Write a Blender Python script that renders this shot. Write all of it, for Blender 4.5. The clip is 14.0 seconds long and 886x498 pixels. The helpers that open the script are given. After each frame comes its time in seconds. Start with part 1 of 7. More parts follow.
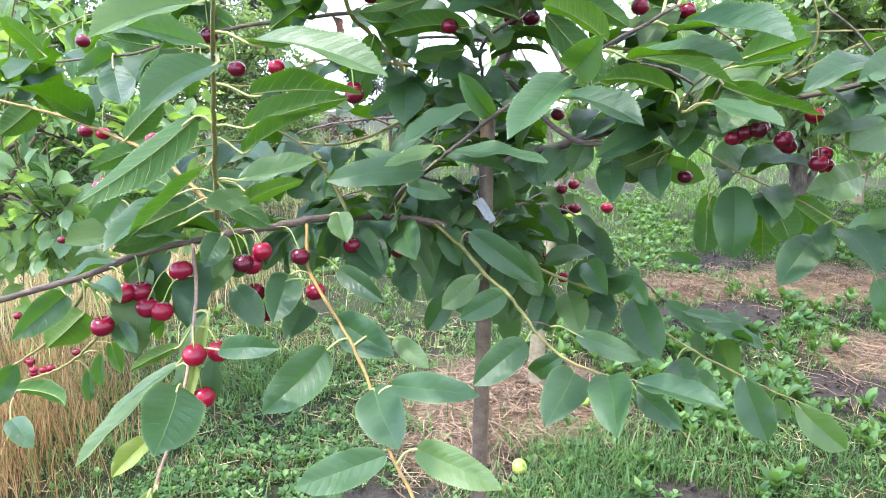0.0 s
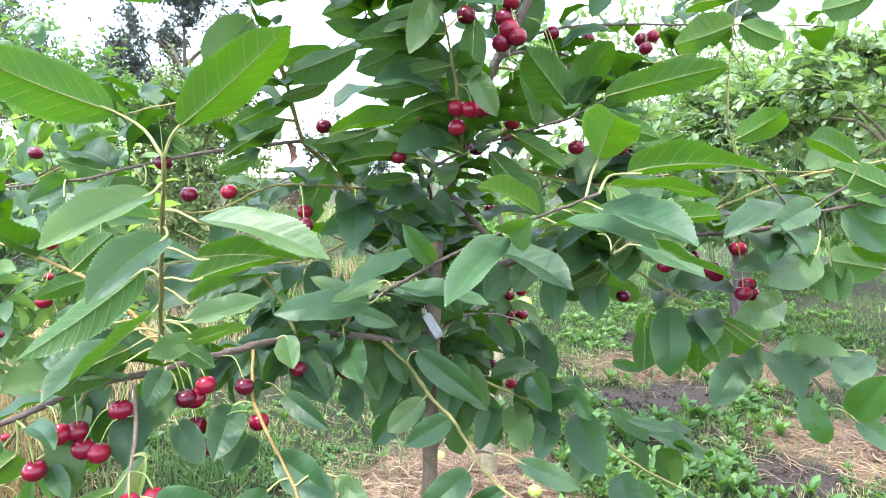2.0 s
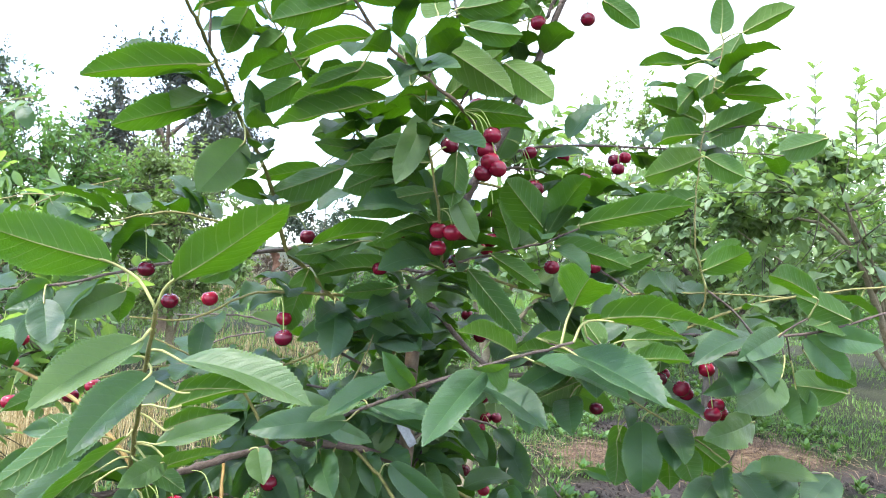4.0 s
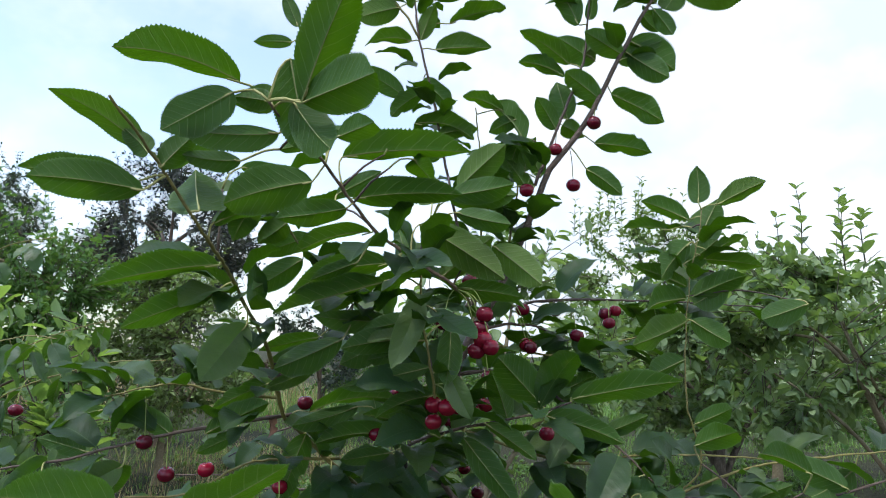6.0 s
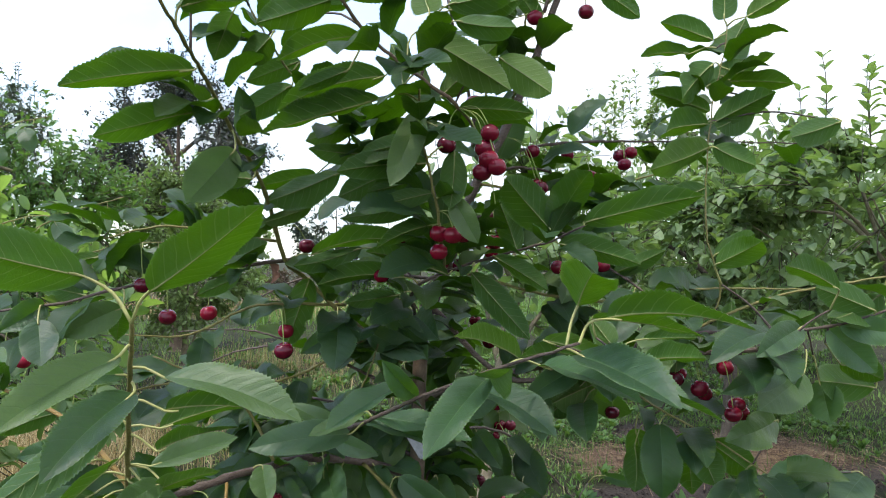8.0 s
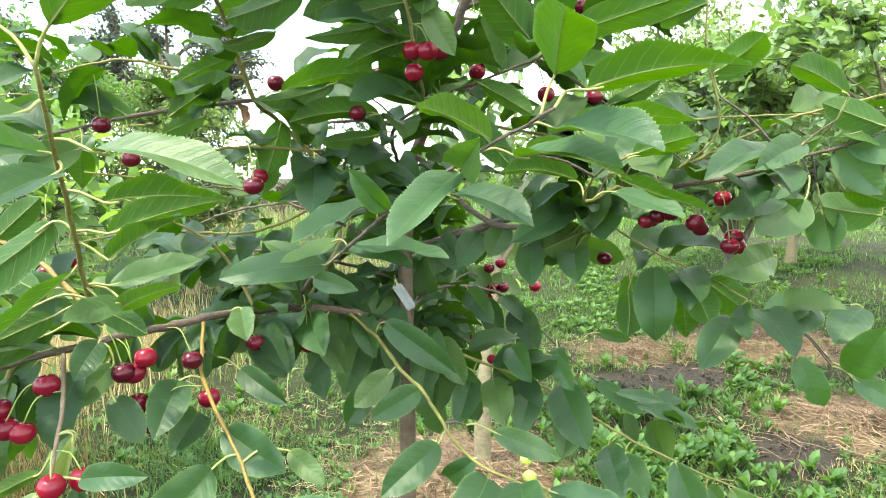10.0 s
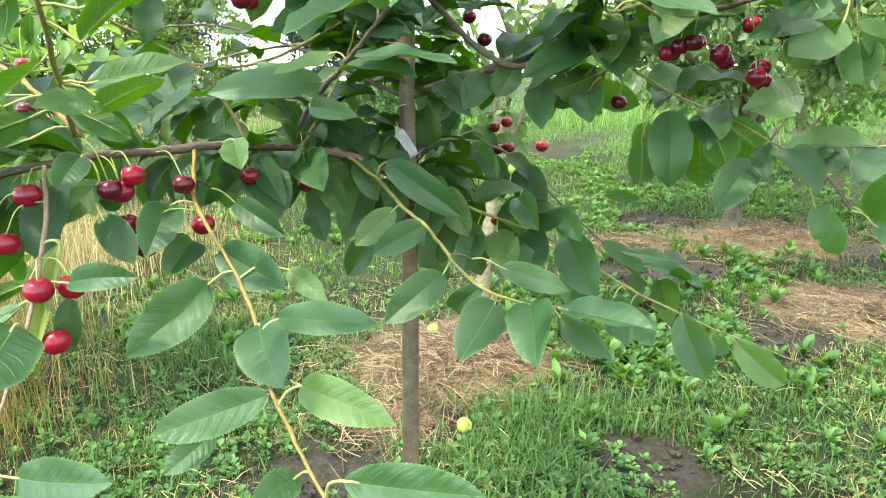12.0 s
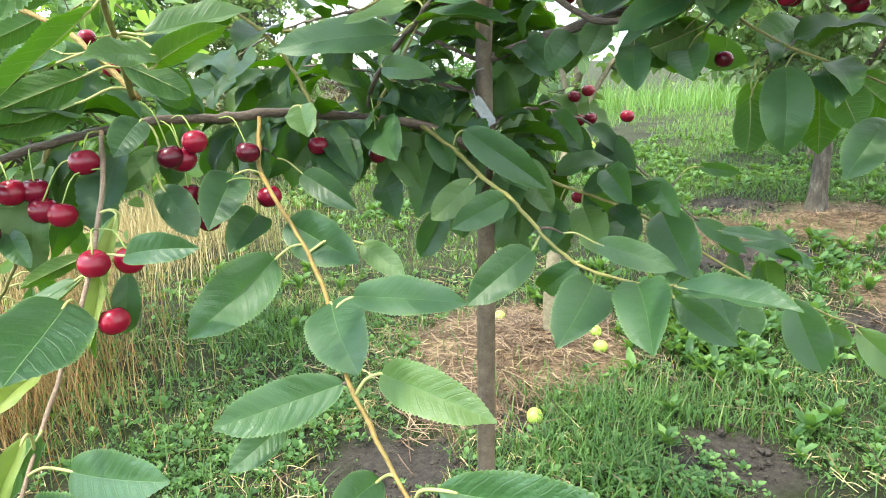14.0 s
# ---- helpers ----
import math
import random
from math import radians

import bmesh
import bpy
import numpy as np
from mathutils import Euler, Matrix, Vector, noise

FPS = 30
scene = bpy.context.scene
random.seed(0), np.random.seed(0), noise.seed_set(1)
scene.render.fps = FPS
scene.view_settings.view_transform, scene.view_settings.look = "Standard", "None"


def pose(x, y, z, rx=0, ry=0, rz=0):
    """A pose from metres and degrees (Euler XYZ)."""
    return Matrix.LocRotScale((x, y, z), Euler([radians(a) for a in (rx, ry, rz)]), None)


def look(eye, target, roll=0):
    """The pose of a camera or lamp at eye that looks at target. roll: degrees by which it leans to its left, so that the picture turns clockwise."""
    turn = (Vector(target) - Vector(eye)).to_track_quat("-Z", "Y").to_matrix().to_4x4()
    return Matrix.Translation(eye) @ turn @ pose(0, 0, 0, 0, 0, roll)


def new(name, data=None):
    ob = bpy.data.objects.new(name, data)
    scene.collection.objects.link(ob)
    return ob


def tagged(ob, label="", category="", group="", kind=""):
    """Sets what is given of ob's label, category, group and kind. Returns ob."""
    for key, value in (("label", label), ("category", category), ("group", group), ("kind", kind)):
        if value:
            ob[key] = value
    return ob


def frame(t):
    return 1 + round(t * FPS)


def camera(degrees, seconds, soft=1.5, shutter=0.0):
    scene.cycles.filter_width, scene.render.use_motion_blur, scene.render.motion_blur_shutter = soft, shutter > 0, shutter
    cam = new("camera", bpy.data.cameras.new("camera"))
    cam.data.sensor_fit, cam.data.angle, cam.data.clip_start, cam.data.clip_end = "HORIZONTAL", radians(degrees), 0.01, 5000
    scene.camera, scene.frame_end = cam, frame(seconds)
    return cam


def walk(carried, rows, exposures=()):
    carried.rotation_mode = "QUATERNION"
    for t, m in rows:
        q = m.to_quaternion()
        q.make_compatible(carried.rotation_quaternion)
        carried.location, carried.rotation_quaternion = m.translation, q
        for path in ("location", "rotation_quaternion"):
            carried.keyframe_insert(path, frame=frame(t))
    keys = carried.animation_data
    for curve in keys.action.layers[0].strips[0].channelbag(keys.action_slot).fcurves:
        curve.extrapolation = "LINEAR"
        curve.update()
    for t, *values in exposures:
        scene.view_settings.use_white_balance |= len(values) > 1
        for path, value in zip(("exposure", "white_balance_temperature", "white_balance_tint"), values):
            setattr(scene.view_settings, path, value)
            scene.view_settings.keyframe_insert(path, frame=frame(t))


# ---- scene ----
cam = camera(68.5, 14.0, 1.0)
PATH = [
    (0, (0.023, -0.004, 1.142), (-0.023, 1.951, 0.719), -0.7),
    (0.5, (0.035, -0.001, 1.159), (0.014, 1.957, 0.755), -1.0),
    (1, (0.043, -0.009, 1.183), (0.057, 1.961, 0.84), -0.1),
    (1.5, (0.04, -0.013, 1.199), (0.095, 1.968, 0.925), -0.0),
    (2, (0.037, -0.015, 1.22), (0.123, 1.972, 1.001), 0.5),
    (2.5, (0.04, -0.019, 1.237), (0.154, 1.973, 1.098), 0.9),
    (2.7, (0.038, -0.021, 1.244), (0.163, 1.972, 1.129), 1.2),
    (4.8, (0.029, -0.037, 1.308), (0.186, 1.955, 1.404), 2.6),
    (5, (0.032, -0.039, 1.32), (0.186, 1.951, 1.443), 2.5),
    (5.5, (0.029, -0.048, 1.343), (0.189, 1.935, 1.549), 2.3),
    (6, (0.028, -0.067, 1.367), (0.177, 1.903, 1.681), 1.9),
    (6.5, (0.028, -0.085, 1.387), (0.159, 1.867, 1.805), 1.8),
    (7, (0.032, -0.06, 1.352), (0.161, 1.905, 1.701), 1.0),
    (7.5, (0.041, -0.023, 1.295), (0.167, 1.968, 1.444), 0.3),
    (8, (0.046, -0.005, 1.27), (0.163, 1.991, 1.304), 0.2),
    (8.2, (0.044, 0.001, 1.261), (0.161, 1.998, 1.278), 0.2),
    (10.3, (0.079, 0.038, 1.145), (0.175, 2.016, 0.867), -2.2),
    (10.5, (0.079, 0.038, 1.128), (0.179, 2.012, 0.819), -2.8),
    (11, (0.093, 0.04, 1.087), (0.201, 1.996, 0.688), -2.0),
    (11.5, (0.093, 0.049, 1.058), (0.245, 1.986, 0.583), -1.3),
    (12, (0.07, 0.062, 1.076), (0.163, 1.993, 0.564), -1.1),
    (12.5, (0.027, 0.069, 1.086), (-0.019, 2.003, 0.578), -1.5),
    (13, (0.005, 0.044, 1.089), (-0.068, 1.979, 0.589), -2.0),
    (13.5, (0.007, 0.046, 1.076), (0.01, 1.975, 0.549), -0.6),
    (14, (0.046, 0.129, 1.044), (-0.046, 2.053, 0.504), -2.7),
]
EXPOSURES = [(0, -0.43, 6300, 17), (1.0, -0.31, 6380, 15), (2.5, -0.27, 6460, 13), (4.0, -0.67, 6470, 14), (5.0, -1.1, 6440, 15), (5.5, -1.5, 6490, 14), (6.0, -2.16, 6560, 12), (6.5, -2.6, 6540, 13), (7.0, -2.79, 6400, 14), (7.5, -2.51, 6700, 14), (8.0, -1.8, 6800, 13), (8.2, -1.59, 6800, 13), (9.3, -0.75, 7200, 5), (10.3, -0.41, 7820, -3), (11.5, -0.43, 7770, -5), (12.3, -0.48, 7560, -3), (13.0, -0.51, 7280, 2), (14, -0.54, 7280, 1)]
walk(cam, [(t, look(eye, target, roll)) for t, eye, target, roll in PATH], EXPOSURES)
SUN_HEIGHT, SUN_TURN, SUN_SIZE, SUN, SKY, CLOUD, GLOW = 64.0, 238.0, 2.0, 8.4, 1.6, 5.4, 0.6

# ---- light ----
world = bpy.data.worlds.new("sky")
scene.world = world
world.use_nodes = True


def sky_nodes():
    nt = world.node_tree
    nt.nodes.clear()
    out = nt.nodes.new("ShaderNodeOutputWorld")
    bg = nt.nodes.new("ShaderNodeBackground")
    sky = nt.nodes.new("ShaderNodeTexSky")
    sky.sky_type = "NISHITA"
    sky.sun_disc = False
    sky.sun_elevation = radians(SUN_HEIGHT)
    sky.sun_rotation = radians(SUN_TURN)
    sky.dust_density = 0.7
    gain = nt.nodes.new("ShaderNodeMix")
    gain.data_type, gain.blend_type = "RGBA", "MULTIPLY"
    gain.inputs["Factor"].default_value = 1.0
    gain.inputs["B"].default_value = (SKY, SKY, SKY, 1)
    nt.links.new(sky.outputs["Color"], gain.inputs["A"])
    # thin broken cloud
    co = nt.nodes.new("ShaderNodeTexCoord")
    mp = nt.nodes.new("ShaderNodeMapping")
    mp.inputs["Scale"].default_value = (1.0, 1.0, 1.4)
    mp.inputs["Location"].default_value = (-0.6, 0.5, 0.3)
    n = nt.nodes.new("ShaderNodeTexNoise")
    n.inputs["Scale"].default_value = 1.9
    n.inputs["Detail"].default_value = 6.0
    n.inputs["Roughness"].default_value = 0.6
    ramp = nt.nodes.new("ShaderNodeValToRGB")
    ramp.color_ramp.elements[0].position, ramp.color_ramp.elements[0].color = 0.4, (0.22, 0.22, 0.22, 1)
    ramp.color_ramp.elements[1].position, ramp.color_ramp.elements[1].color = 0.6, (0.95, 0.95, 0.95, 1)
    mix = nt.nodes.new("ShaderNodeMix")
    mix.data_type = "RGBA"
    tone = nt.nodes.new("ShaderNodeTexNoise")
    tone.inputs["Scale"].default_value = 4.5
    tone.inputs["Detail"].default_value = 5.0
    nt.links.new(mp.outputs["Vector"], tone.inputs["Vector"])
    grey = nt.nodes.new("ShaderNodeValToRGB")
    grey.color_ramp.elements[0].position, grey.color_ramp.elements[0].color = 0.36, (CLOUD * 0.74, CLOUD * 0.87, CLOUD * 1.08, 1)
    grey.color_ramp.elements[1].position, grey.color_ramp.elements[1].color = 0.6, (CLOUD * 1.02, CLOUD * 1.06, CLOUD * 1.1, 1)
    nt.links.new(tone.outputs["Fac"], grey.inputs["Fac"])
    nt.links.new(grey.outputs["Color"], mix.inputs["B"])
    nt.links.new(co.outputs["Generated"], mp.inputs["Vector"])
    nt.links.new(mp.outputs["Vector"], n.inputs["Vector"])
    # the cloud thickens towards the east
    east = nt.nodes.new("ShaderNodeSeparateXYZ")
    nt.links.new(co.outputs["Generated"], east.inputs[0])
    thick = nt.nodes.new("ShaderNodeMath")
    thick.operation = "MULTIPLY_ADD"
    thick.inputs[1].default_value = 0.22
    nt.links.new(east.outputs[0], thick.inputs[0])
    nt.links.new(n.outputs["Fac"], thick.inputs[2])
    nt.links.new(thick.outputs[0], ramp.inputs["Fac"])
    nt.links.new(ramp.outputs["Color"], mix.inputs["Factor"])
    nt.links.new(gain.outputs["Result"], mix.inputs["A"])
    # thin cloud glows round the sun
    a, e = radians(SUN_TURN), radians(SUN_HEIGHT)
    dot = nt.nodes.new("ShaderNodeVectorMath")
    dot.operation = "DOT_PRODUCT"
    dot.inputs[1].default_value = (math.sin(a) * math.cos(e), math.cos(a) * math.cos(e), math.sin(e))
    nt.links.new(co.outputs["Generated"], dot.inputs[0])
    clip = nt.nodes.new("ShaderNodeMath")
    clip.operation = "MAXIMUM"
    clip.inputs[1].default_value = 0.0
    nt.links.new(dot.outputs["Value"], clip.inputs[0])
    power = nt.nodes.new("ShaderNodeMath")
    power.operation = "POWER"
    power.inputs[1].default_value = 5.0
    nt.links.new(clip.outputs[0], power.inputs[0])
    glow = nt.nodes.new("ShaderNodeMath")
    glow.operation = "MULTIPLY_ADD"
    glow.inputs[1].default_value = GLOW
    glow.inputs[2].default_value = 1.0
    nt.links.new(power.outputs[0], glow.inputs[0])
    lit = nt.nodes.new("ShaderNodeVectorMath")
    lit.operation = "SCALE"
    nt.links.new(mix.outputs["Result"], lit.inputs[0])
    nt.links.new(glow.outputs[0], lit.inputs["Scale"])
    nt.links.new(lit.outputs["Vector"], bg.inputs["Color"])
    bg.inputs["Strength"].default_value = 1.0
    nt.links.new(bg.outputs["Background"], out.inputs["Surface"])


sky_nodes()
sun = new("sun", bpy.data.lights.new("sun", "SUN"))
sun.data.energy, sun.data.angle, sun.data.color = SUN, radians(SUN_SIZE), (1.0, 0.97, 0.9)
_a, _e = radians(SUN_TURN), radians(SUN_HEIGHT)
TO_SUN = Vector((math.sin(_a) * math.cos(_e), math.cos(_a) * math.cos(_e), math.sin(_e)))
sun.matrix_world = look(TO_SUN * 30, (0, 0, 0))


# ---- materials ----
class Mat:
    """A node material with a principled shader and short ways to wire it."""

    def __init__(self, name, rough=0.6, spec=0.4):
        self.m = bpy.data.materials.new(name)
        self.m.use_nodes = True
        self.nt = self.m.node_tree
        self.b = self.nt.nodes["Principled BSDF"]
        self.b.inputs["Roughness"].default_value = rough
        self.b.inputs["Specular IOR Level"].default_value = spec

    def node(self, kind, **values):
        n = self.nt.nodes.new("ShaderNode" + kind)
        for k, v in values.items():
            n.inputs[k].default_value = v
        return n

    def link(self, a, b):
        self.nt.links.new(a, b)

    def position(self):
        return self.node("NewGeometry").outputs["Position"]

    def coords(self):
        return self.node("TexCoord").outputs["Object"]

    def noise(self, at, scale, detail=4.0, rough=0.55):
        n = self.node("TexNoise", Scale=scale, Detail=detail, Roughness=rough)
        self.link(at, n.inputs["Vector"])
        return n.outputs["Fac"]

    def ramp(self, fac, *stops):
        r = self.node("ValToRGB")
        e = r.color_ramp.elements
        while len(e) < len(stops):
            e.new(0.5)
        for el, (p, c) in zip(e, stops):
            el.position = p
            el.color = (*c, 1) if len(c) == 3 else c
        self.link(fac, r.inputs["Fac"])
        return r.outputs["Color"]

    def math(self, op, a, b=None, c=None):
        n = self.nt.nodes.new("ShaderNodeMath")
        n.operation = op
        for i, v in enumerate((a, b, c)):
            if v is None:
                continue
            if isinstance(v, (int, float)):
                n.inputs[i].default_value = v
            else:
                self.link(v, n.inputs[i])
        return n.outputs[0]

    def mix(self, fac, a, b, mode="MIX"):
        n = self.nt.nodes.new("ShaderNodeMix")
        n.data_type, n.blend_type = "RGBA", mode
        for key, v in (("Factor", fac), ("A", a), ("B", b)):
            s = [i for i in n.inputs if i.name == key and (i.type == "VALUE" if key == "Factor" else i.type == "RGBA")][0]
            if isinstance(v, (int, float)):
                s.default_value = v
            elif isinstance(v, tuple):
                s.default_value = (*v, 1)
            else:
                self.link(v, s)
        return [o for o in n.outputs if o.type == "RGBA"][0]

    def colour(self, c):
        if isinstance(c, tuple):
            self.b.inputs["Base Color"].default_value = (*c, 1)
        else:
            self.link(c, self.b.inputs["Base Color"])

    def bump(self, height, strength, distance=0.01):
        n = self.node("Bump", Strength=strength, Distance=distance)
        self.link(height, n.inputs["Height"])
        self.link(n.outputs["Normal"], self.b.inputs["Normal"])
        return n.outputs["Normal"]

    def thin(self, c, part):
        """Lets light through: a share of translucent light in the colour c."""
        t = self.nt.nodes.new("ShaderNodeBsdfTranslucent")
        if isinstance(c, tuple):
            t.inputs["Color"].default_value = (*c, 1)
        else:
            self.link(c, t.inputs["Color"])
        m = self.nt.nodes.new("ShaderNodeMixShader")
        m.inputs[0].default_value = part
        out = self.nt.nodes["Material Output"]
        self.link(self.b.outputs[0], m.inputs[1])
        self.link(t.outputs[0], m.inputs[2])
        self.link(m.outputs[0], out.inputs["Surface"])


def leaf_material(name, dark, light, rib, through_colour, share, rough, spec, per_object=True, relief=0.3, veins=0.13, coat=0.0):
    k = Mat(name, rough, spec)
    uv = k.node("UVMap")
    uv.uv_map = "UVMap"
    sep = k.node("SeparateXYZ")
    k.link(uv.outputs["UV"], sep.inputs[0])
    u = sep.outputs[0]
    v = k.math("ABSOLUTE", k.math("SUBTRACT", sep.outputs[1], 0.5))
    # side veins run forward from the midrib
    at = k.position()
    drift = k.math("MULTIPLY", k.math("SUBTRACT", k.noise(at, 55.0, 2.0), 0.5), 0.05)
    phase = k.math("FRACT", k.math("MULTIPLY", k.math("SUBTRACT", k.math("ADD", u, drift), k.math("MULTIPLY", k.math("POWER", v, 1.2), 0.5)), 8.5))
    near = k.math("ABSOLUTE", k.math("SUBTRACT", phase, 0.5))
    vein = k.math("MINIMUM", k.math("MULTIPLY", near, 15.0), 1.0)
    fade = k.math("MINIMUM", k.math("MULTIPLY", k.math("SUBTRACT", 0.52, v), 4.0), 1.0)
    vein = k.math("SUBTRACT", 1.0, k.math("MULTIPLY", k.math("SUBTRACT", 1.0, vein), fade))
    midrib = k.math("MINIMUM", k.math("MULTIPLY", v, k.math("MULTIPLY_ADD", u, 55.0, 60.0)), 1.0)
    lines = k.math("MINIMUM", vein, midrib)
    # the blade swells between the veins
    swell = k.math("SINE", k.math("MULTIPLY", phase, math.pi))
    fine = k.noise(at, 420.0, 3.0)
    broad = k.noise(at, 22.0, 3.0)
    chance = k.node("ObjectInfo").outputs["Random"] if per_object else k.node("NewGeometry").outputs["Random Per Island"]
    tone = k.math("ADD", k.math("MULTIPLY", broad, 0.55), k.math("MULTIPLY", chance, 0.5))
    base = k.ramp(tone, (0.15, dark), (0.85, light))
    base = k.mix(0.5, base, k.ramp(fine, (0.3, (0.55, 0.55, 0.55)), (0.7, (1.0, 1.0, 1.0))), "MULTIPLY")
    # blades pale towards the edge of each panel between the veins, and some leaves yellow
    base = k.mix(k.math("MULTIPLY", k.math("POWER", swell, 3.0), 0.1), base, (0.02, 0.07, 0.03))
    base = k.mix(k.ramp(k.math("FRACT", k.math("MULTIPLY", chance, 7.31)), (0.72, (0, 0, 0)), (1.0, (0.5, 0.5, 0.5))), base, (0.16, 0.23, 0.06))
    base = k.mix(k.math("MULTIPLY", k.math("SUBTRACT", 1.0, vein), veins), base, rib)
    base = k.mix(k.math("MULTIPLY", k.math("SUBTRACT", 1.0, midrib), 0.75), base, rib)
    # a fine net of veinlets, and pale tooth tips
    net = k.node("TexVoronoi", Scale=380.0)
    net.feature = "DISTANCE_TO_EDGE"
    k.link(at, net.inputs["Vector"])
    mesh_of_veins = k.math("MINIMUM", k.math("MULTIPLY", net.outputs["Distance"], 5.0), 1.0)
    edge = k.node("Attribute")
    edge.attribute_name = "rim"
    base = k.mix(k.math("MULTIPLY", k.math("POWER", edge.outputs["Fac"], 5.0), 0.5), base, (0.3, 0.42, 0.2))
    spots = k.ramp(k.noise(at, 160.0, 2.0), (0.72, (0, 0, 0)), (0.78, (1, 1, 1)))
    base = k.mix(k.math("MULTIPLY", spots, 0.35), base, (0.16, 0.13, 0.05))
    k.colour(base)
    k.bump(k.math("ADD", k.math("MULTIPLY", swell, 0.26), k.math("ADD", k.math("MULTIPLY", mesh_of_veins, 0.1), k.math("MULTIPLY_ADD", fine, 0.18, k.math("MULTIPLY", lines, 0.34)))), relief, 0.0032)
    glow = k.mix(k.math("MULTIPLY", k.ramp(k.math("ADD", k.math("MULTIPLY", fine, 0.4), k.math("MULTIPLY", broad, 0.6)), (0.35, (0, 0, 0)), (0.65, (1, 1, 1))), 0.35), through_colour, (0.2, 0.42, 0.05))
    # the wax on the blade is patchy
    k.link(k.math("MULTIPLY_ADD", k.noise(at, 45.0, 3.0), 0.3, rough - 0.17), k.b.inputs["Roughness"])
    k.b.inputs["Coat Weight"].default_value = coat
    k.b.inputs["Coat Roughness"].default_value = 0.34
    k.thin(k.mix(k.math("MULTIPLY", k.math("SUBTRACT", 1.0, lines), 0.35), glow, (0.3, 0.4, 0.06)), share)
    return k.m


def bark_material(name, dark, light, band, scale, rough=0.7, along=4.0, relief=0.6):
    k = Mat(name, rough, 0.3)
    at = k.coords()
    mp = k.node("Mapping", Scale=(scale, scale, scale * along))
    k.link(at, mp.inputs["Vector"])
    rings = k.noise(mp.outputs["Vector"], 1.0, 5.0, 0.65)
    fine = k.noise(at, scale * 9, 5.0, 0.7)
    c = k.ramp(k.math("ADD", k.math("MULTIPLY", rings, 0.6), k.math("MULTIPLY", fine, 0.4)), (0.3, dark), (0.5, light), (0.72, band))
    k.colour(c)
    k.bump(k.math("ADD", rings, k.math("MULTIPLY", fine, 0.5)), relief, 0.003)
    return k.m


def mottled(name, rough, *stops, scale=30.0, fine=300.0, relief=0.3, distance=0.004, spec=0.3, island=False):
    k = Mat(name, rough, spec)
    at = k.position()
    f = k.math("ADD", k.math("MULTIPLY", k.noise(at, scale), 0.6), k.math("MULTIPLY", k.noise(at, fine), 0.4))
    if island:
        f = k.math("ADD", k.math("MULTIPLY", f, 0.5), k.math("MULTIPLY", k.node("NewGeometry").outputs["Random Per Island"], 0.5))
    k.colour(k.ramp(f, *stops))
    k.bump(k.noise(at, fine, 5.0), relief, distance)
    return k


LEAF_TOP = leaf_material("leaf_upper", (0.02, 0.062, 0.029), (0.06, 0.135, 0.054), (0.2, 0.32, 0.12), (0.47, 0.74, 0.09), 0.38, 0.47, 0.6, True, 0.42, 0.26, 0.14)
LEAF_UNDER = leaf_material("leaf_underside", (0.036, 0.092, 0.027), (0.078, 0.165, 0.045), (0.36, 0.42, 0.15), (0.43, 0.69, 0.07), 0.4, 0.58, 0.25, True, 0.6, 0.6)
YELLOW_LEAF = leaf_material("yellowing_leaf", (0.16, 0.22, 0.05), (0.3, 0.36, 0.1), (0.42, 0.44, 0.2), (0.6, 0.7, 0.12), 0.4, 0.52, 0.4, True, 0.2, 0.3)
# leaf colours darkened to paint in the shade inside the crown
SHADED_TOP = leaf_material("shaded_foliage_upper", (0.012, 0.038, 0.019), (0.037, 0.088, 0.035), (0.18, 0.3, 0.11), (0.38, 0.64, 0.07), 0.34, 0.54, 0.36, False, 0.3, 0.18, 0.05)
SHADED_UNDER = leaf_material("shaded_foliage_underside", (0.022, 0.062, 0.02), (0.056, 0.122, 0.034), (0.3, 0.38, 0.13), (0.38, 0.64, 0.06), 0.38, 0.58, 0.25, False, 0.4, 0.28)
# light stop raised to put the sunlight on the apple crowns into the colour
APPLE_LEAF = leaf_material("apple_leaf", (0.038, 0.086, 0.04), (0.3, 0.4, 0.2), (0.3, 0.42, 0.19), (0.33, 0.53, 0.09), 0.32, 0.48, 0.5, False, 0.2)
HEDGE_LEAF = leaf_material("hedge_leaf", (0.028, 0.085, 0.026), (0.11, 0.24, 0.07), (0.2, 0.36, 0.12), (0.25, 0.5, 0.06), 0.28, 0.5, 0.45, False, 0.15)
PLUM_LEAF = leaf_material("dark_leaf", (0.035, 0.042, 0.05), (0.11, 0.125, 0.13), (0.08, 0.1, 0.1), (0.07, 0.07, 0.06), 0.16, 0.5, 0.4, False, 0.15)
# paler copy of the cherry leaf, sunlight painted into its colour
LIT_LEAF = leaf_material("sunlit_cherry_leaf", (0.05, 0.11, 0.05), (0.17, 0.27, 0.13), (0.3, 0.42, 0.18), (0.45, 0.7, 0.1), 0.36, 0.48, 0.5, False, 0.25)
SAGE_LEAF = leaf_material("sage_leaf", (0.06, 0.085, 0.075), (0.17, 0.21, 0.18), (0.1, 0.13, 0.11), (0.06, 0.1, 0.05), 0.2, 0.5, 0.4, False, 0.15)
RED_LEAF = leaf_material("reddish_leaf", (0.07, 0.045, 0.04), (0.17, 0.1, 0.085), (0.12, 0.09, 0.07), (0.12, 0.07, 0.04), 0.2, 0.5, 0.4, False, 0.15)
PALE_LEAF = leaf_material("pale_leaf", (0.11, 0.17, 0.06), (0.27, 0.36, 0.15), (0.3, 0.44, 0.2), (0.34, 0.52, 0.1), 0.3, 0.5, 0.4, False, 0.15)
